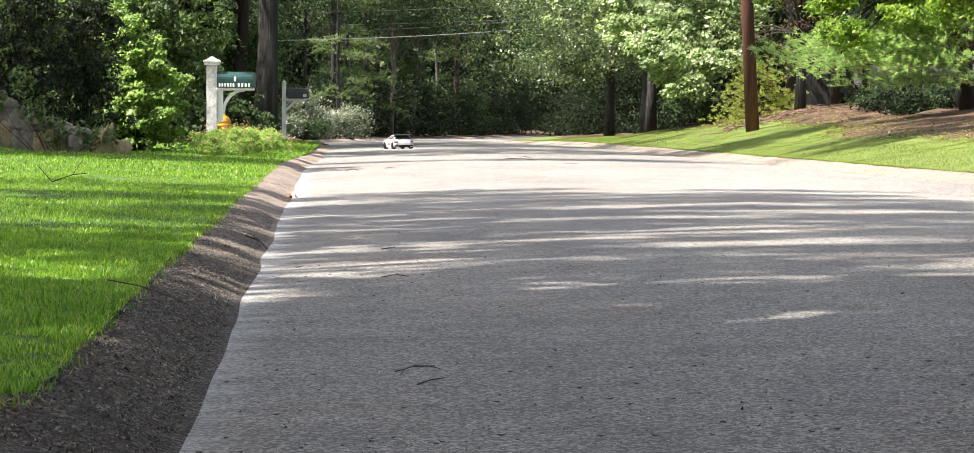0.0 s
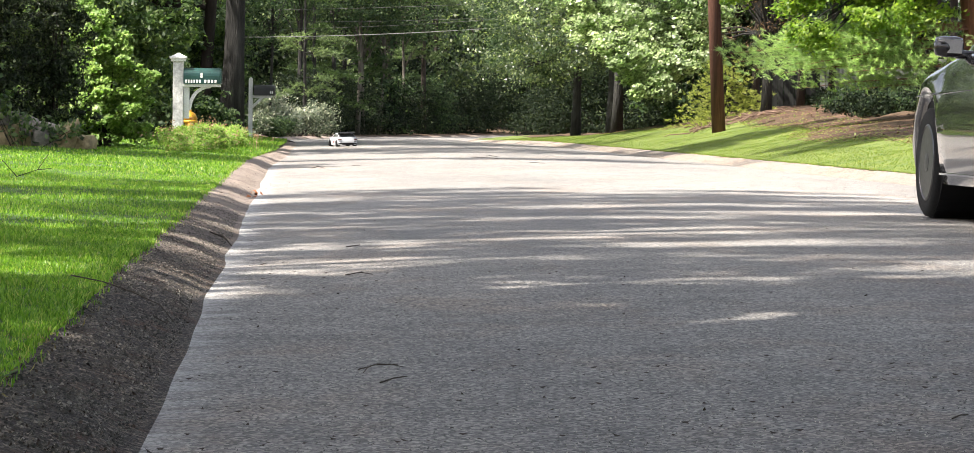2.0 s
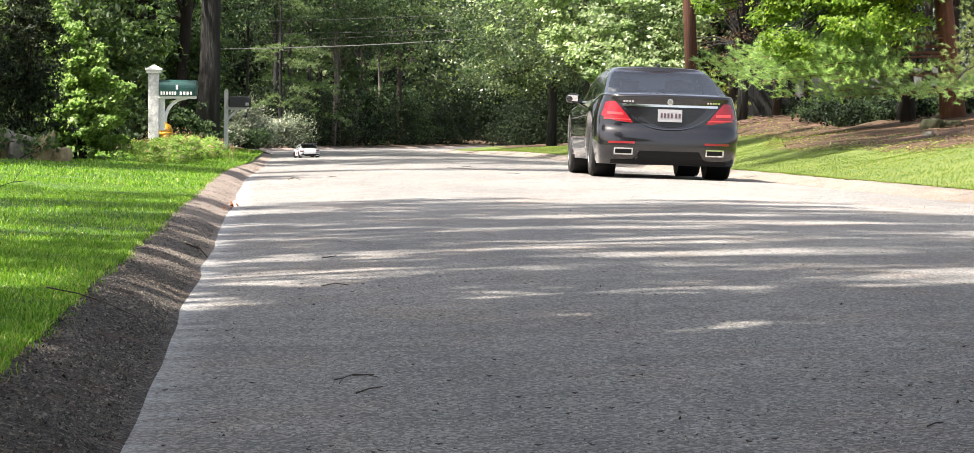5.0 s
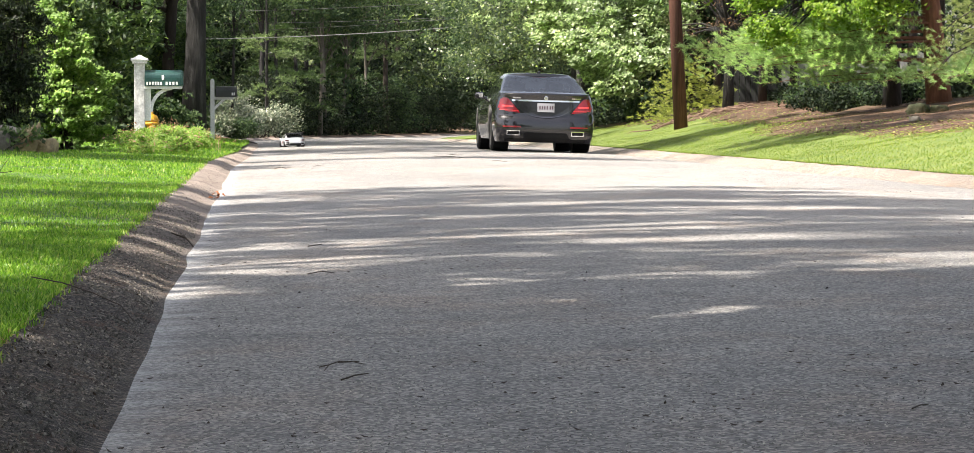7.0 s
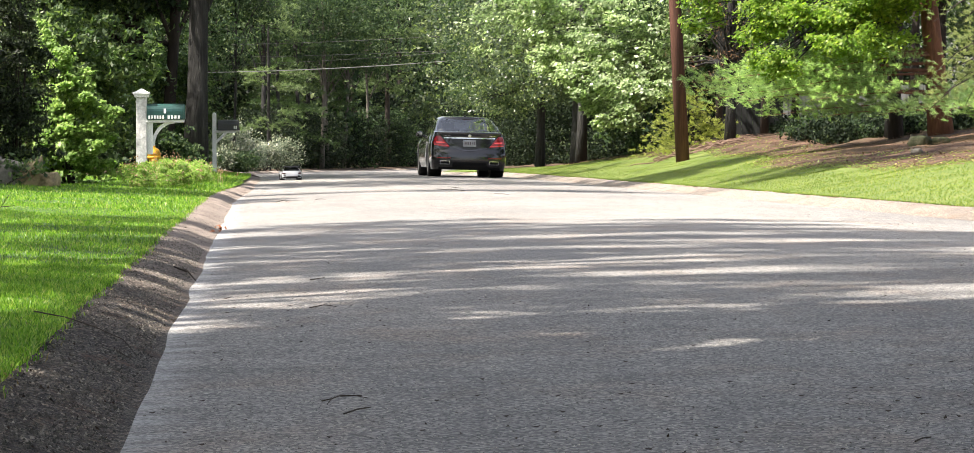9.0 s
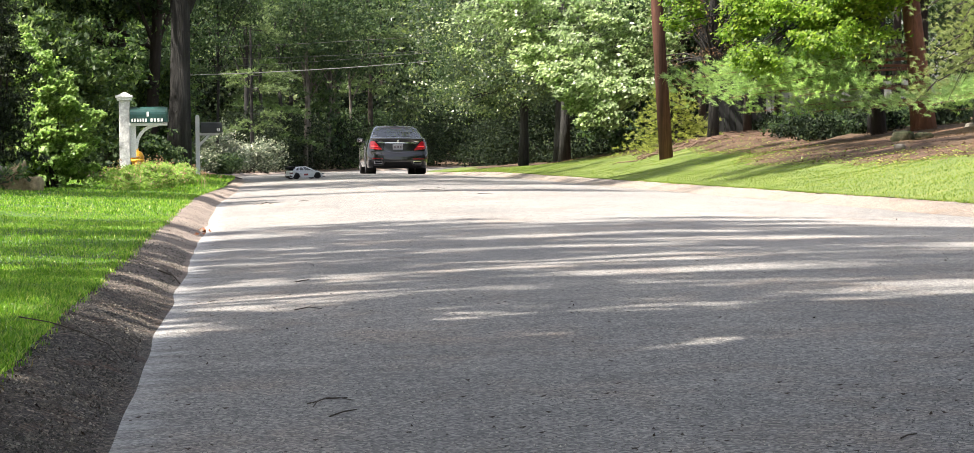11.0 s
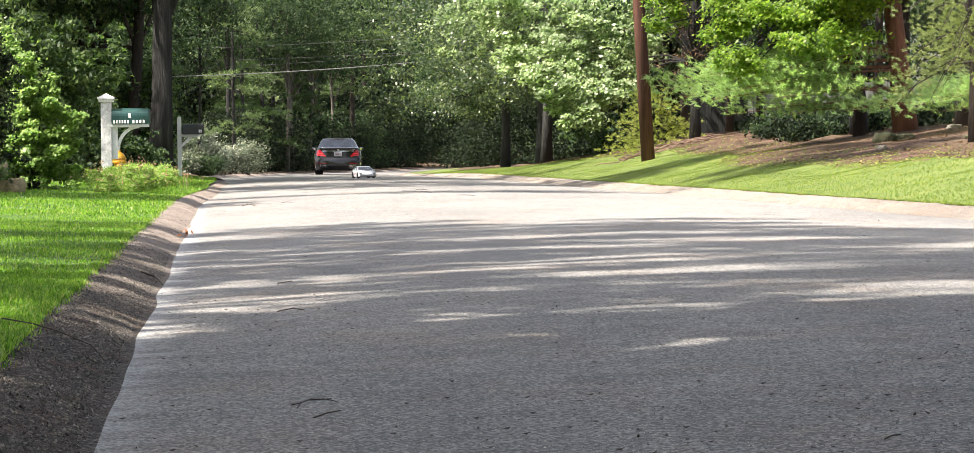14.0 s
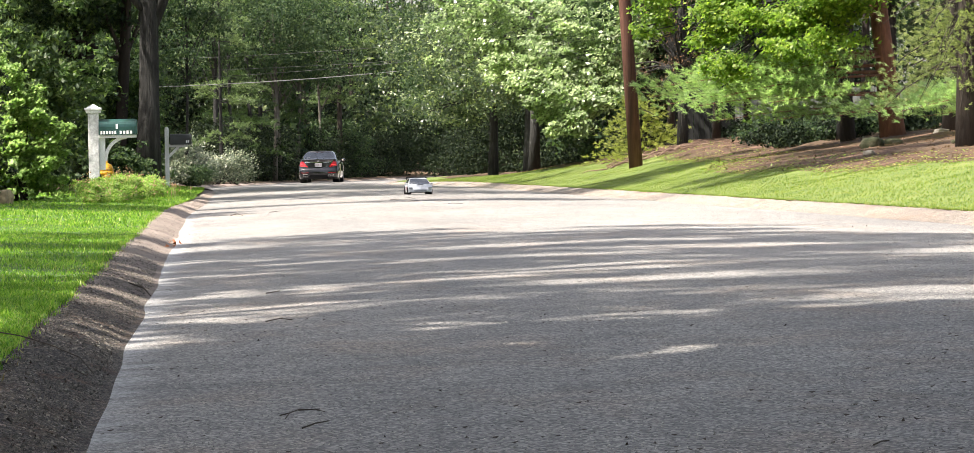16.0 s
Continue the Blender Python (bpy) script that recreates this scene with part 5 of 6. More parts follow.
def wall_top(x):
    return interp(x, [(-5.4, 0.98), (-4.5, 0.86), (-4.1, 0.70), (-3.75, 0.55), (-3.2, 0.40), (-2.85, 0.27)])


def interp(x, pairs):
    xs, ys = zip(*pairs)
    return float(np.interp(x, xs, ys))


xs = -5.3
while xs < -2.85:
    w, z0 = g.uniform(0.20, 0.34), float(land_z(xs, 42.7)) - 0.05
    h = wall_top(xs) - z0
    low = h * g.uniform(0.62, 0.8) if h > 0.35 else h
    b = part("boulder", boulder((w * 1.25, 0.42, low * 1.2), g), STONE_PALE if g.random() < 0.65 else STONE, wall, smooth=True)
    b.location, b.rotation_euler = (xs, 42.7 + g.normal() * 0.05, z0 + low * 0.5), (g.normal() * 0.12, g.normal() * 0.16, g.normal() * 0.3)
    if low < h:
        b = part("boulder", boulder((w * 1.45, 0.45, (h - low) * 1.5), g), STONE, wall, smooth=True)
        b.location, b.rotation_euler = (xs + g.normal() * 0.06, 42.75 + g.normal() * 0.05, z0 + (low + h) * 0.5), (g.normal() * 0.15, g.normal() * 0.12, g.normal() * 0.3)
    xs += w * 0.86
shrub(-3.6, 42.4, [(-1.0, 0, 0.72, 0.35, 0.15, 0.10), (-0.35, 0, 0.62, 0.16, 0.15, 0.2), (-0.1, 0, 0.30, 0.16, 0.15, 0.25), (0.45, 0, 0.26, 0.35, 0.16, 0.16), (-0.55, 0, 0.95, 0.14, 0.15, 0.25)], 800, 0.085, LEAF_OAK, "trailing leafy plants over the boulder wall", 221, "trailing_plant", spread=0.08, stalk=0.006)

def rock(x, y, size, material, label, seed):
    gr = np.random.default_rng(seed)
    ob = part("rock", boulder(size, gr), material, None, smooth=True)
    ob.location = (x, y, float(land_z(x, y)) + size[2] * 0.30)
    ob.rotation_euler = (0, 0, gr.uniform(0, 6))
    return tagged(ob, label, "rock")


ROCKS = ((11.1, 51.4, (0.34, 0.3, 0.24), 1), (11.42, 51.3, (0.24, 0.2, 0.15), 1), (10.12, 47.1, (0.16, 0.12, 0.10), 2), (12.7, 53.2, (0.22, 0.2, 0.12), 2), (11.3, 46.2, (0.18, 0.14, 0.09), 1))
for x, y, size, kind_of in ROCKS:
    rock(x, y, size, (STONE_PALE, MOSSY, STONE)[kind_of], ("pale bare rock on the mulch", "mossy grey boulder on the mulched bank", "grey rock on the mulched bank")[kind_of], int(x * 100))

# ---- small litter on road, berm and lawn ----
def surface(x, y):
    if x < -0.72:
        return float(land_z(x, y)) + 0.03
    return float(berm_z(x, y)) if x < ROAD_L else float(road_z(x, y))


def twig(pts, r, label, name="twig"):
    bm = bmesh.new()
    for line in pts:
        P = []
        for i, (x, y, z) in enumerate(line):
            P.append((x, y, surface(x, y) + r * 0.8 + z))
        tube(bm, P, [0.75 * r * (1 - 0.5 * i / len(P)) for i in range(len(P))], 5)
    ob = part(name, bm, TWIG, None)
    return tagged(ob, label, "twig", "fallen twigs")


twig([[(-0.73, 10.25, 0.0), (-0.62, 10.1, 0.02), (-0.52, 9.95, 0.01), (-0.42, 9.8, 0.015), (-0.37, 9.62, 0)], [(-0.42, 9.8, 0.01), (-0.43, 9.5, 0.0), (-0.38, 9.35, 0)]], 0.0034, "dark forked twig lying on the berm")
twig([[(0.16, 7.78, 0.003), (0.185, 7.80, 0.006), (0.21, 7.87, 0.008), (0.245, 7.90, 0.004), (0.275, 7.84, 0.001)], [(0.185, 7.80, 0.006), (0.172, 7.70, 0.001)], [(0.21, 7.87, 0.006), (0.265, 7.93, 0.001)]], 0.0024, "dark forked twig lying on the road")
twig([[(0.205, 7.40, 0), (0.24, 7.47, 0.004), (0.275, 7.56, 0)]], 0.003, "short dark twig lying on the road")
twig([[(1.335, 6.23, 0), (1.36, 6.27, 0.003), (1.385, 6.31, 0)]], 0.0025, "short dark twig lying on the road")
twig([[(-0.40, 16.1, 0.0), (-0.36, 15.9, 0.03), (-0.31, 15.7, 0.0)], [(-0.36, 15.9, 0.02), (-0.42, 15.8, 0.03)]], 0.007, "dark twig caught in the gutter")
twig([[(0.21, 12.5, 0), (0.27, 12.56, 0.006), (0.32, 12.5, 0)]], 0.003, "short dark twig lying on the road")
twig([[(0.26, 15.2, 0), (0.33, 15.3, 0.004)]], 0.0035, "short dark twig lying on the road")
twig([[(-1.85, 21.0, 0.05), (-1.72, 21.1, 0.10), (-1.66, 21.2, 0.2)], [(-1.72, 21.1, 0.10), (-1.62, 21.0, 0.12)], [(-1.85, 21, 0.05), (-1.95, 21, 0.16)]], 0.004, "bare dark branch lying on the lawn")
twig([[(2.78, 48.2, 0), (2.92, 47.2, 0.004), (2.98, 46.6, 0.01), (3.08, 45.8, 0)]], 0.007, "thin dark fallen branch on the sunlit road")
twig([[(3.10, 49.6, 0), (3.18, 49.9, 0.004), (3.24, 49.2, 0)]], 0.008, "short dark twig on the sunlit road")
twig([[(3.26, 42.6, 0), (3.33, 42.3, 0.004), (3.40, 41.8, 0)]], 0.006, "short dark twig on the sunlit road")
twig([[(0.25, 39.2, 0), (0.33, 39.0, 0.02), (0.40, 38.7, 0)], [(0.33, 39.0, 0.02), (0.30, 38.6, 0.03)]], 0.006, "small dark tuft of twigs on the sunlit road")
twig([[(0.76, 40.2, 0), (0.83, 40.1, 0.01), (0.89, 39.9, 0)]], 0.005, "short dark twig on the sunlit road")
for lx, ly, s in ((-0.485, 7.3, 0.045), (-0.32, 11.92, 0.02), (-0.30, 12.1, 0.014)):
    me = leaf_mesh("dark_leaf", np.array([[lx, ly, surface(lx, ly) + 0.010]]), s * 1.2, 0.4, 6.0)
    obj("dark_leaf", me, TWIG, None, "curled dark dead leaf", "leaf", "fallen leaves")
gd = np.random.default_rng(31)
for i in range(9):
    lx, ly = -0.29 + gd.normal() * 0.05, 26 + gd.normal() * 0.8
    obj("fallen_leaf", leaf_mesh("fallen_leaf", np.array([[lx, ly, surface(lx, ly) + 0.014]]), 0.045, 0.6, 2.0, g=gd), DEADLEAF, None, "curled rusty fallen leaf in the gutter", "leaf", "fallen leaves")
n = 2600
lx, ly = gd.uniform(-0.6, 6.3, n), 6 + 50 * gd.random(n) ** 2.0
lz = np.where(lx < ROAD_L, berm_z(lx, ly), road_z(lx, ly)) + 0.004
obj("litter", leaf_mesh("litter", np.stack([lx, ly, lz], -1), 0.016, 0.5, 4.0, g=gd), TWIG, None, "scattered specks of dead leaf and bark on the road", "leaf litter", kind="stuff")
GRIT = leaf("stone chips", [(0.0, (0.05, 0.05, 0.05)), (0.45, (0.14, 0.138, 0.135)), (0.8, (0.26, 0.25, 0.24)), (1.0, (0.52, 0.50, 0.46))], 0.0, 0.7, 0.4)


def chips(name, lx, ly, lz, half, material, label):
    """Small four-sided stones standing proud of a surface."""
    n = len(lx)
    mid, turn, half = np.stack([lx, ly, lz], -1), gd.uniform(0, 6.3, n), half[:, None]
    tips = np.array([(1, 0, 0), (0, 1, 0), (-1, 0, 0), (0, -1, 0), (0, 0, 1.0)])
    V = np.stack([mid + half * gd.uniform(0.6, 1.4, (n, 1)) * np.stack([w[0] * np.cos(turn) - w[1] * np.sin(turn), w[0] * np.sin(turn) + w[1] * np.cos(turn), np.full(n, w[2])], -1) for w in tips], 1).reshape(-1, 3)
    F = (np.arange(n)[:, None, None] * 5 + np.array([[0, 1, 4], [1, 2, 4], [2, 3, 4], [3, 0, 4]])[None]).reshape(-1, 3)
    obj(name, from_arrays(name, V, F), material, None, label, "grit", kind="stuff")


n = 26000
ly = 5.6 + 12.0 * gd.random(n) ** 1.3
lx = np.clip(-0.12 + gd.random(n) * (0.75 + 0.24 * ly), None, 6.4)
chips("grit", lx, ly, road_z(lx, ly) + 0.0006, gd.uniform(0.0011, 0.0028, n), GRIT, "proud stone chips and loose grit in the worn asphalt")
CLOD = leaf("berm chips", [(0.0, (0.025, 0.024, 0.022)), (0.5, (0.075, 0.068, 0.06)), (0.85, (0.15, 0.135, 0.12)), (1.0, (0.34, 0.31, 0.28))], 0.0, 0.8, 0.3)
n = 22000
ly = 5.6 + 15.0 * gd.random(n) ** 1.4
lx = ROAD_L + lefts(ly) - 0.40 * gd.random(n)
chips("berm_grit", lx, ly, berm_z(lx, ly), gd.uniform(0.0018, 0.0055, n), CLOD, "coarse crumbling stone chips of the berm")
n = 1800
ly = 5.5 + 45 * gd.random(n) ** 1.7
lx = ROAD_L + lefts(ly) - 0.42 * gd.random(n) ** 0.8
obj("berm_litter", leaf_mesh("berm_litter", np.stack([lx, ly, berm_z(lx, ly) + 0.004], -1), 0.011, 0.55, 3.0, g=gd), mottled("bark crumbs", [(0.3, (0.03, 0.022, 0.016)), (0.55, (0.07, 0.05, 0.036)), (0.8, (0.17, 0.13, 0.10))], 60.0, 200.0), None, "crumbs of bark and dry leaf on the berm", "leaf litter", kind="stuff")
n = 2500
ly = 6 + 45 * gd.random(n) ** 1.7
lx = -0.70 + lefts(ly) + 0.05 * gd.normal(size=n)
obj("lawn_fringe", leaf_mesh("lawn_fringe", np.stack([lx, ly, np.maximum(berm_z(lx, ly), land_z(lx, ly)) + 0.008], -1), 0.022, 0.14, 1.0, g=gd), STRAW, None, "dry straw fringe where lawn meets berm", "dry grass", kind="stuff")

# ---- vehicles ----
# A car's own space: x to its right, y forward from the rear axle, z up from the road.
def smoothed(pairs, n=160, rounds=6):
    """A line of pairs, its corners eased."""
    xs, ys = np.array([p[0] for p in pairs], float), np.array([p[1] for p in pairs], float)
    X = np.linspace(xs[0], xs[-1], n)
    Y = np.interp(X, xs, ys)
    for _ in range(rounds):
        Y[1:-1] = (Y[:-2] + 2 * Y[1:-1] + Y[2:]) / 4
    return lambda x: float(np.interp(x, X, Y))


class Shell:
    """A body described by its profiles; gives the points of its skin."""

    def __init__(self, d):
        self.d = d
        self.top, self.rear, self.front = smoothed(d["top"]), smoothed(d["rear"], rounds=3), smoothed(d["front"], rounds=3)
        self.sec, self.plan = smoothed(d["section"]), smoothed(d["plan"])

    def bottom(self, y):
        z = self.d["sill"](y)
        for c in (0.0, self.d["base"]):
            R = self.d["arch"]
            if abs(y - c) < R:
                z = max(z, self.d["hub"] + math.sqrt(R * R - (y - c) ** 2))
        return z

    def ring(self, k):
        """Half of the outline at relative height k: from the middle of the tail along one side to the middle of the nose."""
        d, pts = self.d, []
        yr, yf, rc, p = self.rear(k), self.front(k), d["corner"], d["power"]
        for q in d["thetas"]:
            a = radians(q)
            pts.append((math.sin(a) ** (2 / p), yr + rc * (1 - math.cos(a) ** (2 / p))))
        for y in d["stations"]:
            pts.append((1.0, y))
        for q in reversed(d["thetas"]):
            a = radians(q)
            pts.append((math.sin(a) ** (2 / p), yf - d["nose"] * (1 - math.cos(a) ** (2 / p))))
        out = []
        for u, y in pts:
            b, t = self.bottom(y), self.top(y)
            out.append((u * d["half"] * self.sec(k) * self.plan(y), y, b + (t - b) * k))
        return out

    def tail(self, x, z):
        """The skin's y at a place on the tail."""
        d = self.d
        b, t = self.bottom(d["rear"][0][1] + 0.1), self.top(d["rear"][-1][1] + 0.02)
        k = min(max((z - b) / (t - b), 0), 1)
        w = d["half"] * self.sec(k) * self.plan(self.rear(k) + 0.05)
        s = min(abs(x) / w, 0.999) ** d["power"]
        return self.rear(k) + d["corner"] * (1 - (1 - s) ** (1 / d["power"]))

    def side(self, y, z):
        b, t = self.bottom(y), self.top(y)
        k = min(max((z - b) / (t - b), 0), 1)
        return self.d["half"] * self.sec(k) * self.plan(y)


def skin(rows, caps=()):
    """Quads between half rings, mirrored: bm of the whole shell. caps: further rings that close the top."""
    bm = bmesh.new()
    grid = [[bm.verts.new((x, y, z)) for x, y, z in r] for r in rows]
    other = [[v if i in (0, len(r) - 1) else bm.verts.new((-v.co.x, v.co.y, v.co.z)) for i, v in enumerate(r)] for r in grid]
    for g, flip in ((grid, False), (other, True)):
        for a, b in zip(g, g[1:]):
            for i in range(len(a) - 1):
                q = [a[i], a[i + 1], b[i + 1], b[i]]
                bm.faces.new(q if not flip else q[::-1])
    return bm


def tail_strip(sh, x0, x1, lo, hi, off=0.006, n=16, thick=0.012):
    """A raised piece that follows the tail between the heights lo(x) and hi(x)."""
    bm = bmesh.new()
    cols = []
    for x in np.linspace(x0, x1, n):
        zs = np.linspace(lo(x), hi(x), 5)
        outer = [bm.verts.new((x, sh.tail(x, z) - off, z)) for z in zs]
        inner = [bm.verts.new((x, sh.tail(x, z) - off + thick + 0.006, z)) for z in zs]
        cols.append((outer, inner))
    for (o0, i0), (o1, i1) in zip(cols, cols[1:]):
        for k in range(4):
            bm.faces.new((o0[k], o1[k], o1[k + 1], o0[k + 1]))
        bm.faces.new((o0[0], i0[0], i1[0], o1[0]))
        bm.faces.new((o0[-1], o1[-1], i1[-1], i0[-1]))
    for (o, i), f in ((cols[0], 1), (cols[-1], -1)):
        for k in range(4):
            bm.faces.new((o[k], o[k + 1], i[k + 1], i[k])[::f])
    return bm


def side_strip(sh, y0, y1, lo, hi, off=0.004, n=12, s=-1, thick=0.008):
    bm = bmesh.new()
    cols = []
    for y in np.linspace(y0, y1, n):
        zs = np.linspace(lo(y), hi(y), 3)
        cols.append(([bm.verts.new((s * (sh.side(y, z) + off), y, z)) for z in zs], [bm.verts.new((s * (sh.side(y, z) + off - thick - 0.004), y, z)) for z in zs]))
    for (o0, i0), (o1, i1) in zip(cols, cols[1:]):
        for k in range(2):
            bm.faces.new((o0[k], o1[k], o1[k + 1], o0[k + 1]))
        bm.faces.new((o0[0], i0[0], i1[0], o1[0]))
        bm.faces.new((o0[-1], o1[-1], i1[-1], i0[-1]))
    return bm


def wheel(name, parent, at, R, W, rim_r, spokes, s, rim_mat):
    """A wheel as a thing's part, turning about its x axis; s: the side it faces."""
    bm = bmesh.new()
    h = W / 2
    lathe(bm, [(rim_r, -h * 0.9), (R * 0.9, -h), (R * 0.975, -h * 0.86), (R, -h * 0.55), (R, h * 0.55), (R * 0.975, h * 0.86), (R * 0.9, h), (rim_r, h * 0.9)], 36, None, "x")
    w = part(name, bm, RUBBER, parent, smooth=True)
    w.location = at
    bm = bmesh.new()
    lathe(bm, [(rim_r * 0.98, s * h * 0.93), (rim_r * 0.93, s * h * 0.98), (rim_r * 0.88, s * h * 0.80), (rim_r * 0.86, s * h * 0.2)], 32, None, "x")
    for k in range(spokes):
        a = 2 * math.pi * k / spokes
        m = Matrix.Rotation(a, 4, "X")
        for e in (-0.16, 0.16):
            box(bm, m @ Vector((s * h * 0.78, e * rim_r, rim_r * 0.53)), (h * 0.22, rim_r * 0.11, rim_r * 0.78), 0, m @ Matrix.Rotation(e * 0.45, 4, "X"))
    lathe(bm, [(rim_r * 0.26, s * h * 0.55), (rim_r * 0.24, s * h * 0.95), (rim_r * 0.1, s * h * 0.99)], 16, None, "x")
    rim = part("rim", bm, rim_mat, w, smooth=False)
    bm = bmesh.new()
    lathe(bm, [(rim_r * 0.86, s * h * 0.15), (rim_r * 0.3, s * h * 0.2), (rim_r * 0.1, s * h * 0.25)], 24, None, "x")
    part("brake_disc", bm, BLACK_TRIM, w)
    return w


def build_car(name, label, category, d, cab, paint, glass_mat, trim):
    """Body shell, cabin frame and panes. Returns the thing and its shell."""
    top = new(name)
    tagged(top, label, category)
    sh = Shell(d)
    rows = [sh.ring(k) for k in d["levels"]]
    last = rows[-1]
    for s, lift in ((0.97, 0.012), (0.86, 0.022), (0.6, 0.032), (0.3, 0.037), (0.0, 0.038)):
        rows.append([(x * s, y, z + lift * d["crown"]) for x, y, z in last])
    body = part("body", skin(rows), paint, top, smooth=True)
    inner = [[(x * 0.97, y, z + 0.01) for x, y, z in sh.ring(0.0)], [(x * 0.75, y, max(z, 0) + 0.02) for x, y, z in sh.ring(0.02)], [(0, y, z + 0.03) for x, y, z in sh.ring(0.02)]]
    part("underbody", skin(inner), BLACK_TRIM, top)
    # cabin: rings from belt line to roof
    def cab_ring(k):
        yr, yf = interp(k, cab["rear"]), interp(k, cab["front"])
        w, pts = interp(k, cab["half"]), []
        zb = lambda y: sh.top(y) + d["crown"] * 0.01
        z1 = lambda y: cab["roof"](y)
        th = [0, 14, 28, 42, 54, 64, 72, 80, 90]
        for q in th:
            a = radians(q)
            pts.append((math.sin(a) ** (2 / 3.6), yr + cab["rc"] * (1 - math.cos(a) ** (2 / 3.6))))
        for t in np.linspace(0, 1, 22)[1:-1]:
            pts.append((1.0, (yr + cab["rc"]) * (1 - t) + (yf - cab["rc"]) * t))
        for q in reversed(th):
            a = radians(q)
            pts.append((math.sin(a) ** (2 / 3.6), yf - cab["rc"] * (1 - math.cos(a) ** (2 / 3.6))))
        return [(u * w, y, zb(y) + (z1(y) - zb(y)) * k) for u, y in pts]

    ks = [0, 0.06, 0.14, 0.3, 0.5, 0.7, 0.84, 0.93, 0.98, 1.0]
    rows = [cab_ring(k) for k in ks]
    last = rows[-1]
    bowed = lambda s, l: [(x * s, y, z + l * d["crown"]) for x, y, z in last]
    rows += [bowed(0.93, 0.018), bowed(0.75, 0.03), bowed(0.4, 0.04), bowed(0.0, 0.043)]
    n = len(rows[0])
    groups = {}
    for s in (-1, 1):
        for j in range(len(rows) - 1):
            for i in range(n - 1):
                quad = [rows[j][i], rows[j][i + 1], rows[j + 1][i + 1], rows[j + 1][i]]
                key = "frame"
                if 1 <= j <= 6:
                    mid_t = (i - 8) / (n - 17)
                    if i < 5 and j >= 1:
                        key = "rear_window"
                    elif i >= n - 6:
                        key = "windscreen"
                    elif 8 <= i < n - 9 and 2 <= j <= 6:
                        key = None
                        for w, (a, b) in enumerate(cab["panes"]):
                            if a <= mid_t < b:
                                key = ("side_window", s, w)
                        key = key or "frame"
                quad = [(s * x, y, z) for x, y, z in quad]
                groups.setdefault(key, []).append(quad if s > 0 else quad[::-1])
    for key, quads in groups.items():
        bm = bmesh.new()
        for q in quads:
            try:
                bm.faces.new([bm.verts.new(c) for c in q])
            except ValueError:
                pass
        bmesh.ops.remove_doubles(bm, verts=bm.verts, dist=0.0005)
        pname = key if isinstance(key, str) else key[0]
        part("roof_frame" if key == "frame" else pname, bm, paint if key == "frame" else glass_mat, top, smooth=True)
    return top, sh


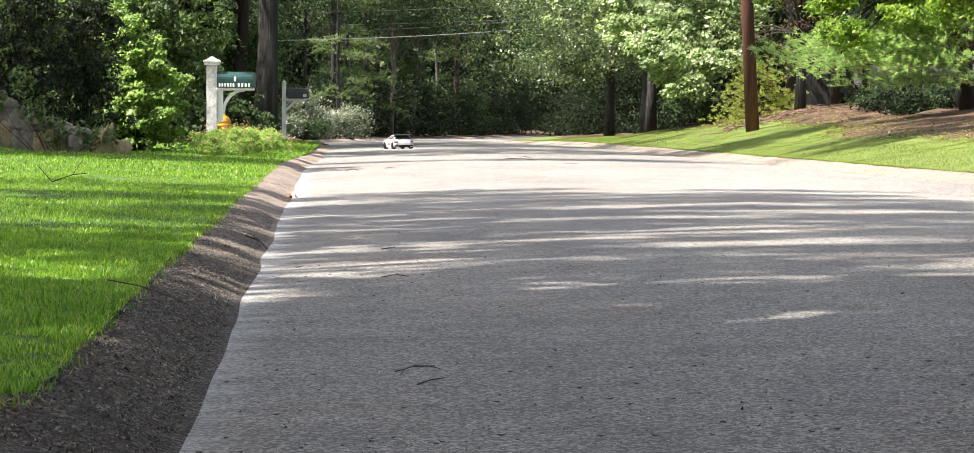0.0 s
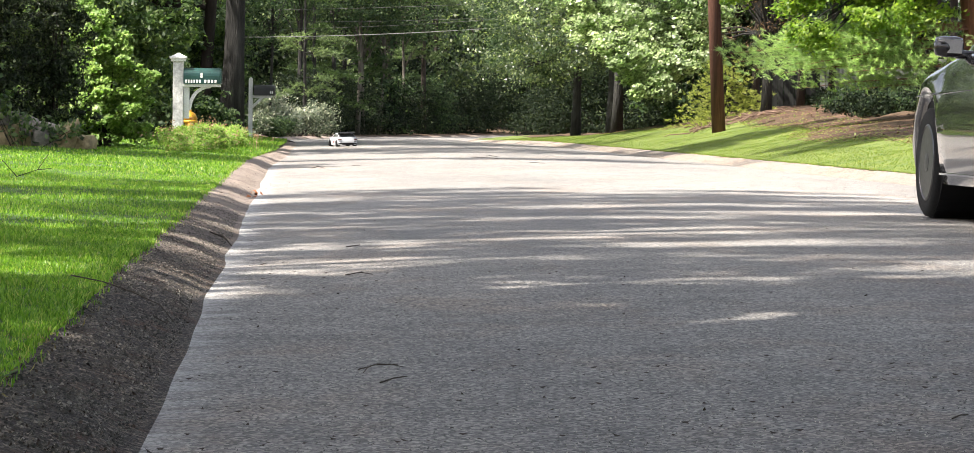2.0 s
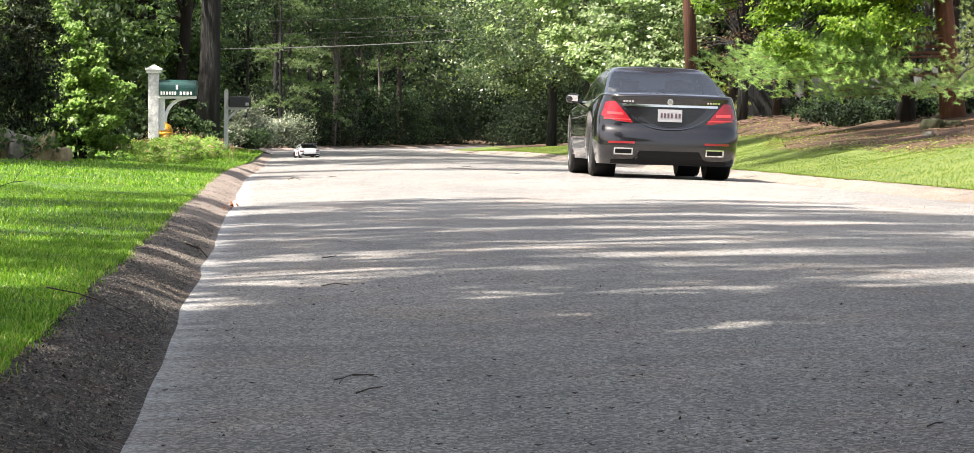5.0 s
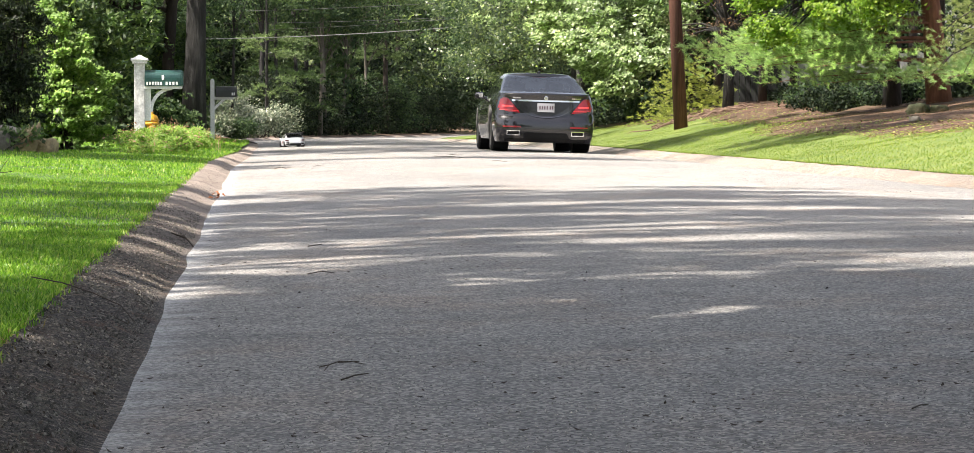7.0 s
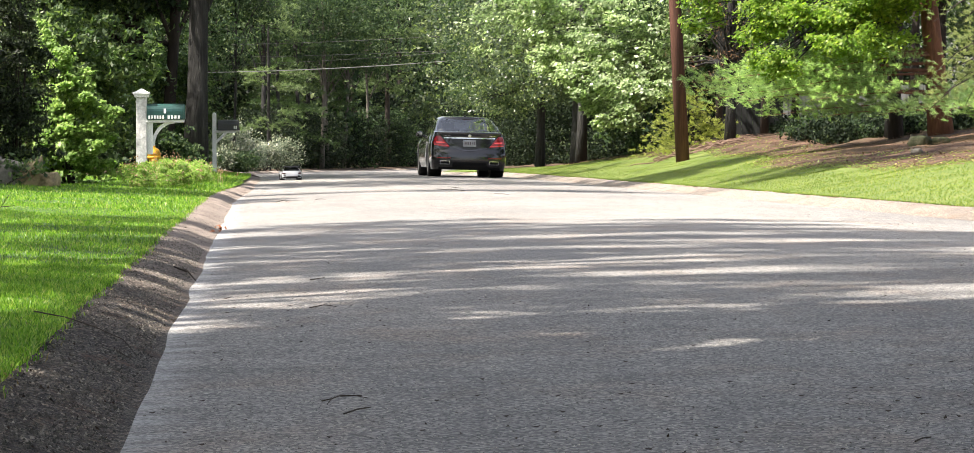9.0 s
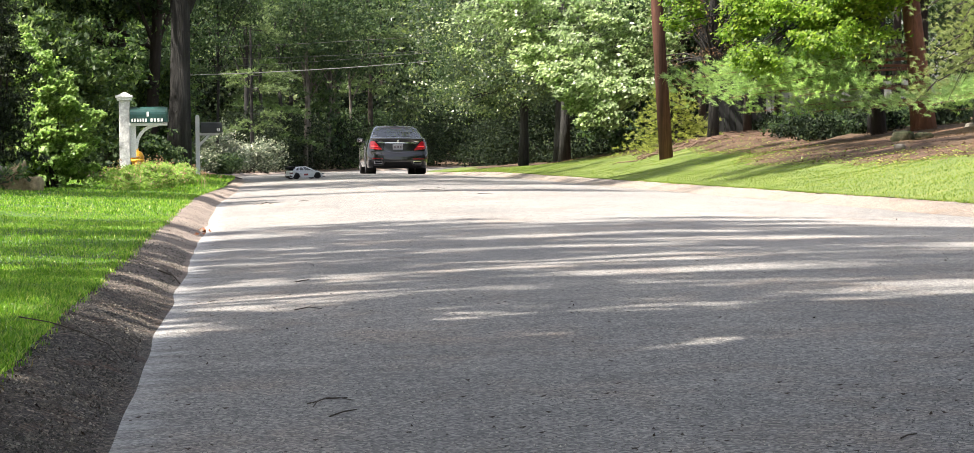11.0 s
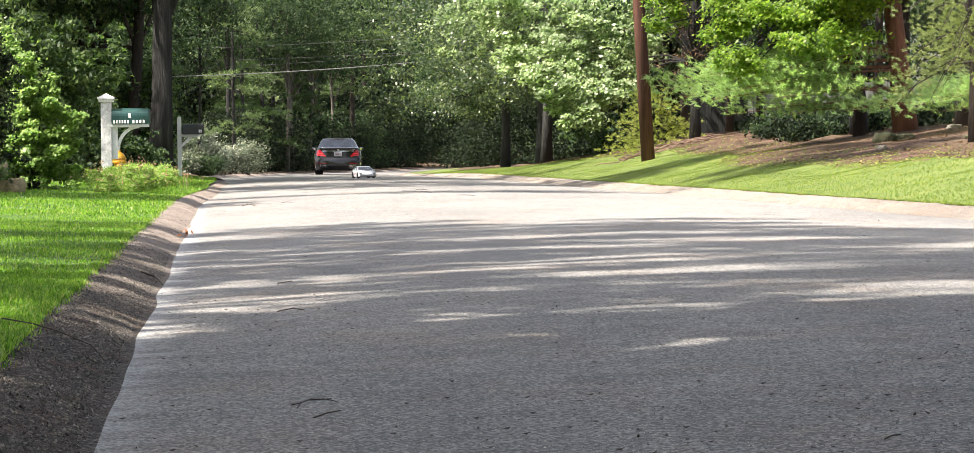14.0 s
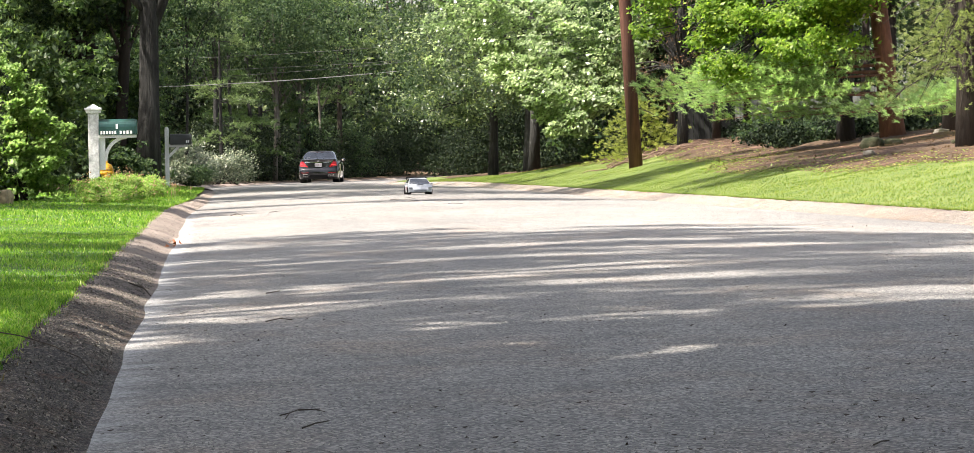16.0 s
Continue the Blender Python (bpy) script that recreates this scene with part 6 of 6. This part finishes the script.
def sedan():
    d = dict(half=0.95, base=3.165, hub=0.345, arch=0.385, corner=0.34, nose=0.55, power=3.0, crown=1.0,
             sill=lambda y: interp(y, [(-1.2, 0.175), (-0.5, 0.18), (0.4, 0.22), (2.8, 0.22), (4.2, 0.2)]),
             top=[(-1.2, 1.02), (-1.0, 1.06), (-0.6, 1.085), (0.2, 1.02), (1.5, 0.985), (2.4, 1.0), (3.2, 0.93), (3.8, 0.82), (4.1, 0.72)],
             rear=[(0.0, -1.04), (0.1, -1.12), (0.22, -1.16), (0.40, -1.155), (0.50, -1.13), (0.56, -1.09), (0.75, -1.08), (0.9, -1.07), (1.0, -1.09)],
             front=[(0.0, 4.0), (0.3, 4.08), (0.6, 4.05), (1.0, 3.85)],
             section=[(0.0, 0.945), (0.15, 0.975), (0.4, 1.0), (0.62, 0.995), (0.72, 0.985), (0.85, 0.955), (1.0, 0.905)],
             plan=[(-1.2, 0.955), (-0.4, 0.985), (0.4, 1.0), (2.5, 1.0), (3.4, 0.985), (4.1, 0.93)],
             thetas=[0, 8, 16, 24, 32, 40, 48, 55, 62, 68, 74, 79, 84, 90],
             stations=sorted(set([round(v, 3) for v in np.concatenate([np.linspace(-0.6, -0.4, 3), np.linspace(-0.384, 0.384, 17), np.linspace(0.5, 2.7, 10), np.linspace(2.781, 3.3, 12)])])),
             levels=[0, 0.05, 0.1, 0.16, 0.22, 0.3, 0.38, 0.44, 0.48, 0.52, 0.56, 0.62, 0.68, 0.74, 0.8, 0.86, 0.91, 0.95, 0.98, 1.0])
    cab = dict(rear=[(0, -0.72), (0.5, -0.28), (1, 0.28)], front=[(0, 2.85), (0.5, 2.35), (1, 1.75)], half=[(0, 0.815), (0.15, 0.80), (0.5, 0.755), (0.85, 0.68), (1, 0.60)],
               roof=smoothed([(-0.8, 1.36), (0.2, 1.42), (1.1, 1.452), (1.8, 1.43), (2.9, 1.30)]), rc=0.26, panes=((0.06, 0.24), (0.29, 0.56), (0.60, 0.86)))
    top, sh = build_car("sedan", "black luxury saloon car with chrome trim and red tail lamps", "car", d, cab, PAINT, GLASS, BLACK_TRIM)
    # tail: lamps, chrome, plate niche, bumper
    for s in (-1, 1):
        a, b = (0.48, 0.885)
        low = smoothed([(0.48, 0.712), (0.7, 0.735), (0.82, 0.77), (0.9, 0.82)], 60, 2)
        high = smoothed([(0.48, 0.725), (0.58, 0.85), (0.70, 0.985), (0.78, 0.985), (0.9, 0.93)], 60, 2)
        xs = (a, b) if s > 0 else (-b, -a)
        bm = tail_strip(sh, xs[0], xs[1], lambda x: low(abs(x)), lambda x: high(abs(x)), 0.012, 18, 0.02)
        lamp = part("tail_lamp", bm, LAMP_RED, top, "red tail lamp", smooth=False)
        bm = tail_strip(sh, *(sorted((s * 0.60, s * 0.80))), lambda x: 0.80 + 0.02 * abs(x), lambda x: 0.835 + 0.06 * (abs(x) - 0.5), 0.017, 8, 0.006)
        part("lamp_core", bm, LAMP_STOP, lamp, "bright red lamp core")
        bm = tail_strip(sh, *(sorted((s * 0.50, s * 0.84))), lambda x: 0.745 + 0.03 * (abs(x) - 0.4), lambda x: 0.755 + 0.03 * (abs(x) - 0.4), 0.017, 8, 0.005)
        part("lamp_bar", bm, LAMP_STOP, lamp)
        bm = tail_strip(sh, *(sorted((s * 0.45, s * 0.78))), lambda x: 0.445, lambda x: 0.472, 0.008, 8)
        part("bumper_reflector", bm, REFLECTOR, top, "red bumper reflector")
        bm = tail_strip(sh, *(sorted((s * 0.47, s * 0.71))), lambda x: 0.30, lambda x: 0.39, 0.010, 8, 0.03)
        ex = part("exhaust_trim", bm, CHROME, top, "chrome exhaust trim")
        bm = tail_strip(sh, *(sorted((s * 0.487, s * 0.693))), lambda x: 0.317, lambda x: 0.373, 0.016, 8, 0.006)
        part("exhaust_pipe", bm, BLACK_TRIM, ex, "black exhaust opening")
    part("plate_niche", tail_strip(sh, -0.46, 0.46, lambda x: 0.665 + 0.22 * (abs(x) / 0.46) ** 2.2, lambda x: 0.915, 0.004, 22, 0.01), mat("gloss black niche", (0.008, 0.008, 0.009), 0.15), top, "gloss black plate niche")
    part("chrome_strip", tail_strip(sh, -0.62, 0.62, lambda x: 0.925, lambda x: 0.955, 0.012, 22, 0.014), CHROME, top, "chrome strip across the boot lid")
    # Body-coloured crease; dark chrome stands in for the highlight along it.
    part("lid_crease", tail_strip(sh, -0.60, 0.60, lambda x: 0.632 + 0.28 * (abs(x) / 0.60) ** 2.6, lambda x: 0.642 + 0.282 * (abs(x) / 0.60) ** 2.6, 0.012, 40, 0.012), DARK_CHROME, top, "curved body crease below the plate niche, its highlight in dark chrome")
    plate = part("license_plate", tail_strip(sh, -0.156, 0.156, lambda x: 0.735, lambda x: 0.895, 0.022, 4, 0.006), PLATE, top, "pale plate with red bars")
    for k in range(6):
        cx = -0.11 + 0.044 * k + (0.012 if k > 3 else 0)
        part("plate_bar", tail_strip(sh, cx - 0.012, cx + 0.012, lambda x: 0.785, lambda x: 0.845, 0.026, 2, 0.003), PLATE_RED, plate)
    part("lower_apron", tail_strip(sh, -0.74, 0.74, lambda x: 0.185, lambda x: 0.235 + 0.12 * smooth01((0.46 - abs(x)) / 0.06), 0.006, 26, 0.01), BLACK_TRIM, top, "black plastic lower bumper apron")
    part("bumper_crease", tail_strip(sh, -0.84, 0.84, lambda x: 0.418, lambda x: 0.430, 0.010, 40, 0.01), PAINT, top)
    bm = bmesh.new()
    lathe(bm, [(0.036, -0.004), (0.038, 0.004), (0.03, 0.006)], 18, Matrix.Translation((0, sh.tail(0, 0.99) - 0.012, 0.99)) @ Matrix.Rotation(math.pi / 2, 4, "X"))
    part("round_emblem", bm, CHROME, top, "round chrome emblem")
    for x0, nb in ((-0.60, 4), (0.48, 5)):
        for k in range(nb):
            part("badge_bar", tail_strip(sh, x0 + 0.036 * k, x0 + 0.036 * k + 0.024, lambda x: 0.975, lambda x: 0.998, 0.010, 2, 0.004), CHROME, top)
    # sides
    for s in (-1, 1):
        part("sill_trim", side_strip(sh, 0.42, 2.75, lambda y: 0.275, lambda y: 0.287, 0.006, 12, s), CHROME, top, "chrome sill strip")
        for y0 in (0.52, 1.55):
            part("door_handle", side_strip(sh, y0, y0 + 0.21, lambda y: 0.845, lambda y: 0.875, 0.03, 6, s, 0.02), CHROME, top, "chrome door handle")
        for y0 in (0.46, 1.50, 2.58):
            part("door_gap", side_strip(sh, y0 - 0.004, y0 + 0.004, lambda y: 0.33, lambda y: 0.98, 0.001, 2, s), BLACK_TRIM, top)
        part("body_crease", side_strip(sh, -0.5, 3.4, lambda y: 0.80 - 0.02 * (y - 1), lambda y: 0.812 - 0.02 * (y - 1), 0.007, 24, s), PAINT, top)
        part("window_trim", side_strip(sh, -0.15, 2.45, lambda y: sh.top(y) - 0.005, lambda y: sh.top(y) + 0.006, -0.022, 24, s), CHROME, top, "chrome window trim")
        bm = bmesh.new()
        box(bm, (s * 0.97, 2.32, 1.045), (0.18, 0.12, 0.125), 0.05)
        box(bm, (s * 0.87, 2.34, 1.0), (0.12, 0.07, 0.05), 0.015)
        dm = part("door_mirror", bm, PAINT, top, "black door mirror", smooth=True)
        bm = bmesh.new()
        box(bm, (s * 0.97, 2.262, 1.047), (0.14, 0.008, 0.085), 0.003, Matrix.Rotation(0.10, 4, "X") @ Matrix.Rotation(s * 0.25, 4, "Z"))
        part("mirror_glass", bm, CHROME, dm, "silvered mirror glass")
        for c in (0.0, 3.165):
            bm = bmesh.new()
            lathe(bm, [(0.40, 0.0), (0.40, 0.28)], 24, Matrix.Translation((0.60 if s > 0 else -0.88, c, 0.40)), "x")
            part("wheel_well", bm, BLACK_TRIM, top)
    # inside
    for x in (-0.36, 0.36):
        bm = bmesh.new()
        box(bm, (x, 0.62, 1.0), (0.52, 0.16, 0.34), 0.05)
        part("rear_seat", bm, SEAT, top, smooth=True)
        bm = bmesh.new()
        box(bm, (x, 0.60, 1.21), (0.26, 0.10, 0.15), 0.04)
        part("headrest", bm, SEAT, top, smooth=True)
        bm = bmesh.new()
        box(bm, (x, 1.55, 1.0), (0.50, 0.16, 0.40), 0.06)
        part("front_seat", bm, SEAT, top, smooth=True)
        bm = bmesh.new()
        box(bm, (x, 1.55, 1.25), (0.26, 0.10, 0.16), 0.04)
        part("headrest", bm, SEAT, top, smooth=True)
    bm = bmesh.new()
    box(bm, (0, 0.30, 1.40), (0.28, 0.06, 0.03), 0.01)
    part("high_stop_lamp", bm, LAMP_RED, top, "red high stop lamp")
    bm = bmesh.new()
    box(bm, (0, 0.45, 1.485), (0.05, 0.16, 0.05), 0.02)
    part("roof_antenna", bm, PAINT, top)
    wheels = []
    for s in (-1, 1):
        for y in (0.0, 3.165):
            wheels.append(wheel("wheel", top, (s * 0.795, y, 0.345), 0.345, 0.25, 0.245, 9, s, ALLOY))
    return top, wheels


def toy_car():
    q = 0.98 / 4.1
    S = lambda pairs: [(a, b * q) for a, b in pairs]
    B = lambda pairs: [(a * q, b * q) for a, b in pairs]
    d = dict(half=0.262, base=2.55 * q, hub=0.35 * q, arch=0.40 * q, corner=0.34 * q * 1.5, nose=0.5 * q * 1.5, power=3.0, crown=0.3,
             sill=lambda y: 0.17 * q,
             top=B([(-0.75, 0.92), (-0.5, 0.95), (0.3, 0.92), (1.6, 0.90), (2.4, 0.86), (3.0, 0.76), (3.4, 0.62)]),
             rear=S([(0.0, -0.66), (0.3, -0.74), (0.6, -0.72), (1.0, -0.62)]), front=S([(0.0, 3.36), (0.3, 3.4), (0.6, 3.36), (1.0, 3.1)]),
             section=[(0.0, 0.98), (0.3, 1.0), (0.6, 0.98), (0.8, 0.93), (1.0, 0.85)],
             plan=[(-0.75 * q, 0.97), (0, 1.0), (0.55 * q, 0.93), (2.0 * q, 0.93), (2.55 * q, 1.0), (3.4 * q, 0.94)],
             thetas=[0, 12, 24, 36, 48, 60, 70, 80, 90],
             stations=[v * q for v in (-0.45, -0.39, -0.3, -0.18, 0.0, 0.18, 0.3, 0.39, 0.5, 0.9, 1.3, 1.7, 2.05, 2.16, 2.25, 2.37, 2.55, 2.66, 2.74)],
             levels=[0, 0.08, 0.2, 0.32, 0.44, 0.56, 0.68, 0.8, 0.9, 1.0])
    cab = dict(rear=[(0, -0.5 * q), (0.5, -0.32 * q), (1, 0.0)], front=[(0, 2.45 * q), (0.5, 2.0 * q), (1, 1.5 * q)], half=[(0, 0.225), (0.5, 0.205), (1, 0.17)],
               roof=lambda y: 1.36 * q, rc=0.2 * q, panes=((0.05, 0.22), (0.27, 0.52), (0.57, 0.86)))
    top, sh = build_car("toy_car", "white radio-controlled toy rally car with dark roof wing on the road", "toy car", d, cab, TOY_WHITE, TOY_GLASS, BLACK_TRIM)
    for s in (-1, 1):
        part("tail_lamp", tail_strip(sh, *sorted((s * 0.16, s * 0.24)), lambda x: 0.155, lambda x: 0.185, 0.018, 6, 0.03), mat("dim red toy lamp", (0.10, 0.02, 0.02), 0.3), top, "small red tail lamp")
        part("tail_vent", tail_strip(sh, *sorted((s * 0.15, s * 0.235)), lambda x: 0.06, lambda x: 0.125, 0.018, 6, 0.03), BLACK_TRIM, top, "black tail vent")
        part("side_decal", side_strip(sh, 0.9 * q, 1.4 * q, lambda y: 0.095, lambda y: 0.145, 0.003, 8, s), TOY_RED, top, "dark red decal bars")
        part("side_decal", side_strip(sh, -0.4 * q + 0.16, 0.60 * q + 0.02, lambda y: 0.13, lambda y: 0.15, 0.003, 6, s), TOY_GREY, top)
        bm = bmesh.new()
        box(bm, (s * 0.20, 3.27 * q, 0.135), (0.075, 0.05, 0.03), 0.008)
        part("headlamp", bm, TOY_GREY, top, "grey headlamp")
        bm = bmesh.new()
        box(bm, (s * 0.265, 1.95 * q, 0.215), (0.05, 0.025, 0.03), 0.008)
        part("door_mirror", bm, TOY_WHITE, top)
    part("diffuser", tail_strip(sh, -0.145, 0.145, lambda x: 0.042, lambda x: 0.095, 0.018, 8, 0.03), BLACK_TRIM, top, "black tail diffuser")
    bm = bmesh.new()
    box(bm, (0, 3.385 * q, 0.088), (0.26, 0.03, 0.030), 0.008)
    part("grille", bm, TOY_GREY, top, "grey front grille")
    bm = bmesh.new()
    box(bm, (0, 3.40 * q, 0.045), (0.46, 0.05, 0.012), 0.004)
    part("front_splitter", bm, BLACK_TRIM, top)
    bm = bmesh.new()
    box(bm, (0, -0.30 * q, 0.340), (0.43, 0.16, 0.014), 0.004, Matrix.Rotation(0.15, 4, "X"))
    for s in (-1, 1):
        box(bm, (s * 0.20, -0.34 * q, 0.32), (0.008, 0.13, 0.06), 0.002)
        box(bm, (s * 0.09, -0.16 * q, 0.318), (0.012, 0.05, 0.05), 0.002)
    part("roof_wing", bm, BLACK_TRIM, top, "black roof wing")
    bm = bmesh.new()
    box(bm, (0, 2.75 * q, 0.213), (0.12, 0.10, 0.01), 0.003, Matrix.Rotation(-0.12, 4, "X"))
    part("bonnet_scoop", bm, TOY_GREY, top)
    wheels = []
    for s in (-1, 1):
        for y in (0.0, 2.55 * q):
            wheels.append(wheel("wheel", top, (s * 0.215, y, 0.35 * q), 0.35 * q, 0.085, 0.06, 8, s, BLACK_TRIM))
    return top, wheels


SEDAN, SEDAN_WHEELS = sedan()
TOY, TOY_WHEELS = toy_car()

# ---- what moves ----
# seconds, place across, place along, heading to the right of the road's line
SEDAN_ROWS = [
    (0, 4.75, 0.2, 0.5), (1, 4.78, 8.1, 0.5), (2, 4.82, 16.0, 0.5), (2.5, 4.84, 20.0, 0.6), (3, 4.88, 24.2, 0.8), (3.5, 4.94, 28.4, 0.9),
    (4.7, 5.10, 38.3, 0.8), (6, 5.24, 49.0, 0.5), (7, 5.29, 57.7, -0.2), (8, 5.22, 66.5, -0.8), (9, 5.07, 75.6, -1.1), (10.2, 4.85, 87.0, -1.0),
    (11.5, 4.66, 99.6, -0.5), (12.5, 4.60, 109.8, 0.2), (13.5, 4.62, 120.0, 1.2), (14.5, 4.70, 130.0, 2.6), (15.3, 4.86, 137.5, 4.0), (16, 5.08, 143.8, 5.5),
]
TOY_ROWS = [
    (0, 1.54, 66.4, -17), (1, 1.30, 67.0, -17), (1.5, 1.20, 67.3, -16), (2, 1.10, 67.7, -15), (2.5, 1.00, 67.9, -14), (3, 0.95, 68.1, -13), (3.5, 0.91, 68.3, -12),
    (4.7, 0.85, 68.5, -11), (6, 0.83, 68.6, -10), (7, 0.83, 68.9, -9), (8, 0.80, 69.4, -7), (9, 0.76, 69.9, -4), (9.6, 0.80, 71.2, 12), (10.2, 1.0, 72.8, 36), (10.8, 1.38, 73.9, 62),
    (11.5, 1.92, 74.8, 80), (12, 2.47, 75.9, 84), (12.5, 2.90, 76.5, 108), (12.8, 3.15, 76.9, 126), (13, 3.25, 77.0, 138), (13.3, 3.33, 77.0, 150), (13.5, 3.37, 77.0, 158), (14, 3.49, 76.8, 170),
    (14.5, 3.53, 75.8, 176), (15, 3.58, 73.2, 178), (15.3, 3.62, 69.8, 178), (15.5, 3.64, 66.4, 178), (15.7, 3.68, 62.4, 178), (16, 3.75, 56.1, 178),
]


def track(rows):
    T = np.array([r[0] for r in rows], float)

    def at(t, i):
        return float(np.interp(t, T, [r[i] for r in rows]))
    return at


def on_road(x, y, heading, lift=0.0):
    """A pose on the crowned road."""
    a = radians(heading)
    f, s = Vector((math.sin(a), math.cos(a), 0)), Vector((math.cos(a), -math.sin(a), 0))
    z = lambda v: float(road_z(x + v.x, y + v.y))
    f.z, s.z = (z(f * 0.5) - z(f * -0.5)), (z(s * 0.5) - z(s * -0.5))
    f.normalize()
    u = s.cross(f).normalized()
    s = f.cross(u)
    m = Matrix((s, f, u)).transposed().to_4x4()
    return Matrix.Translation((x, y, float(road_z(x, y)) + lift)) @ m


def roll_wheels(wheels, rows, radius, base):
    """Turn each wheel by the way travelled, in steps under a quarter turn."""
    at = track(rows)
    rows_out, angle, last = [(0.0, 0.0)], 0.0, (at(0, 1), at(0, 2))
    for k in range(1, 481):
        t = k / 30
        p = (at(t, 1), at(t, 2))
        angle += min(math.hypot(p[0] - last[0], p[1] - last[1]) / radius, 1.3)
        last = p
        if angle - rows_out[-1][1] > 0.6 or k == 480:
            rows_out.append((t, angle))
    for w in wheels:
        walk(w, [(t, Matrix.Translation(w.location) @ Matrix.Rotation(-a, 4, "X")) for t, a in rows_out])


def motions():
    walk(SEDAN, [(t, on_road(x, y, h)) for t, x, y, h in SEDAN_ROWS])
    ahead = 0.27   # the rows give the toy's middle, its own origin is the rear axle
    walk(TOY, [(t, on_road(x - ahead * math.sin(radians(h)), y - ahead * math.cos(radians(h)), h)) for t, x, y, h in TOY_ROWS])
    roll_wheels(SEDAN_WHEELS, SEDAN_ROWS, 0.345, 3.165)
    roll_wheels(TOY_WHEELS, TOY_ROWS, 0.0736, 0.61)


TOY.scale = (0.88, 0.88, 0.88)
motions()
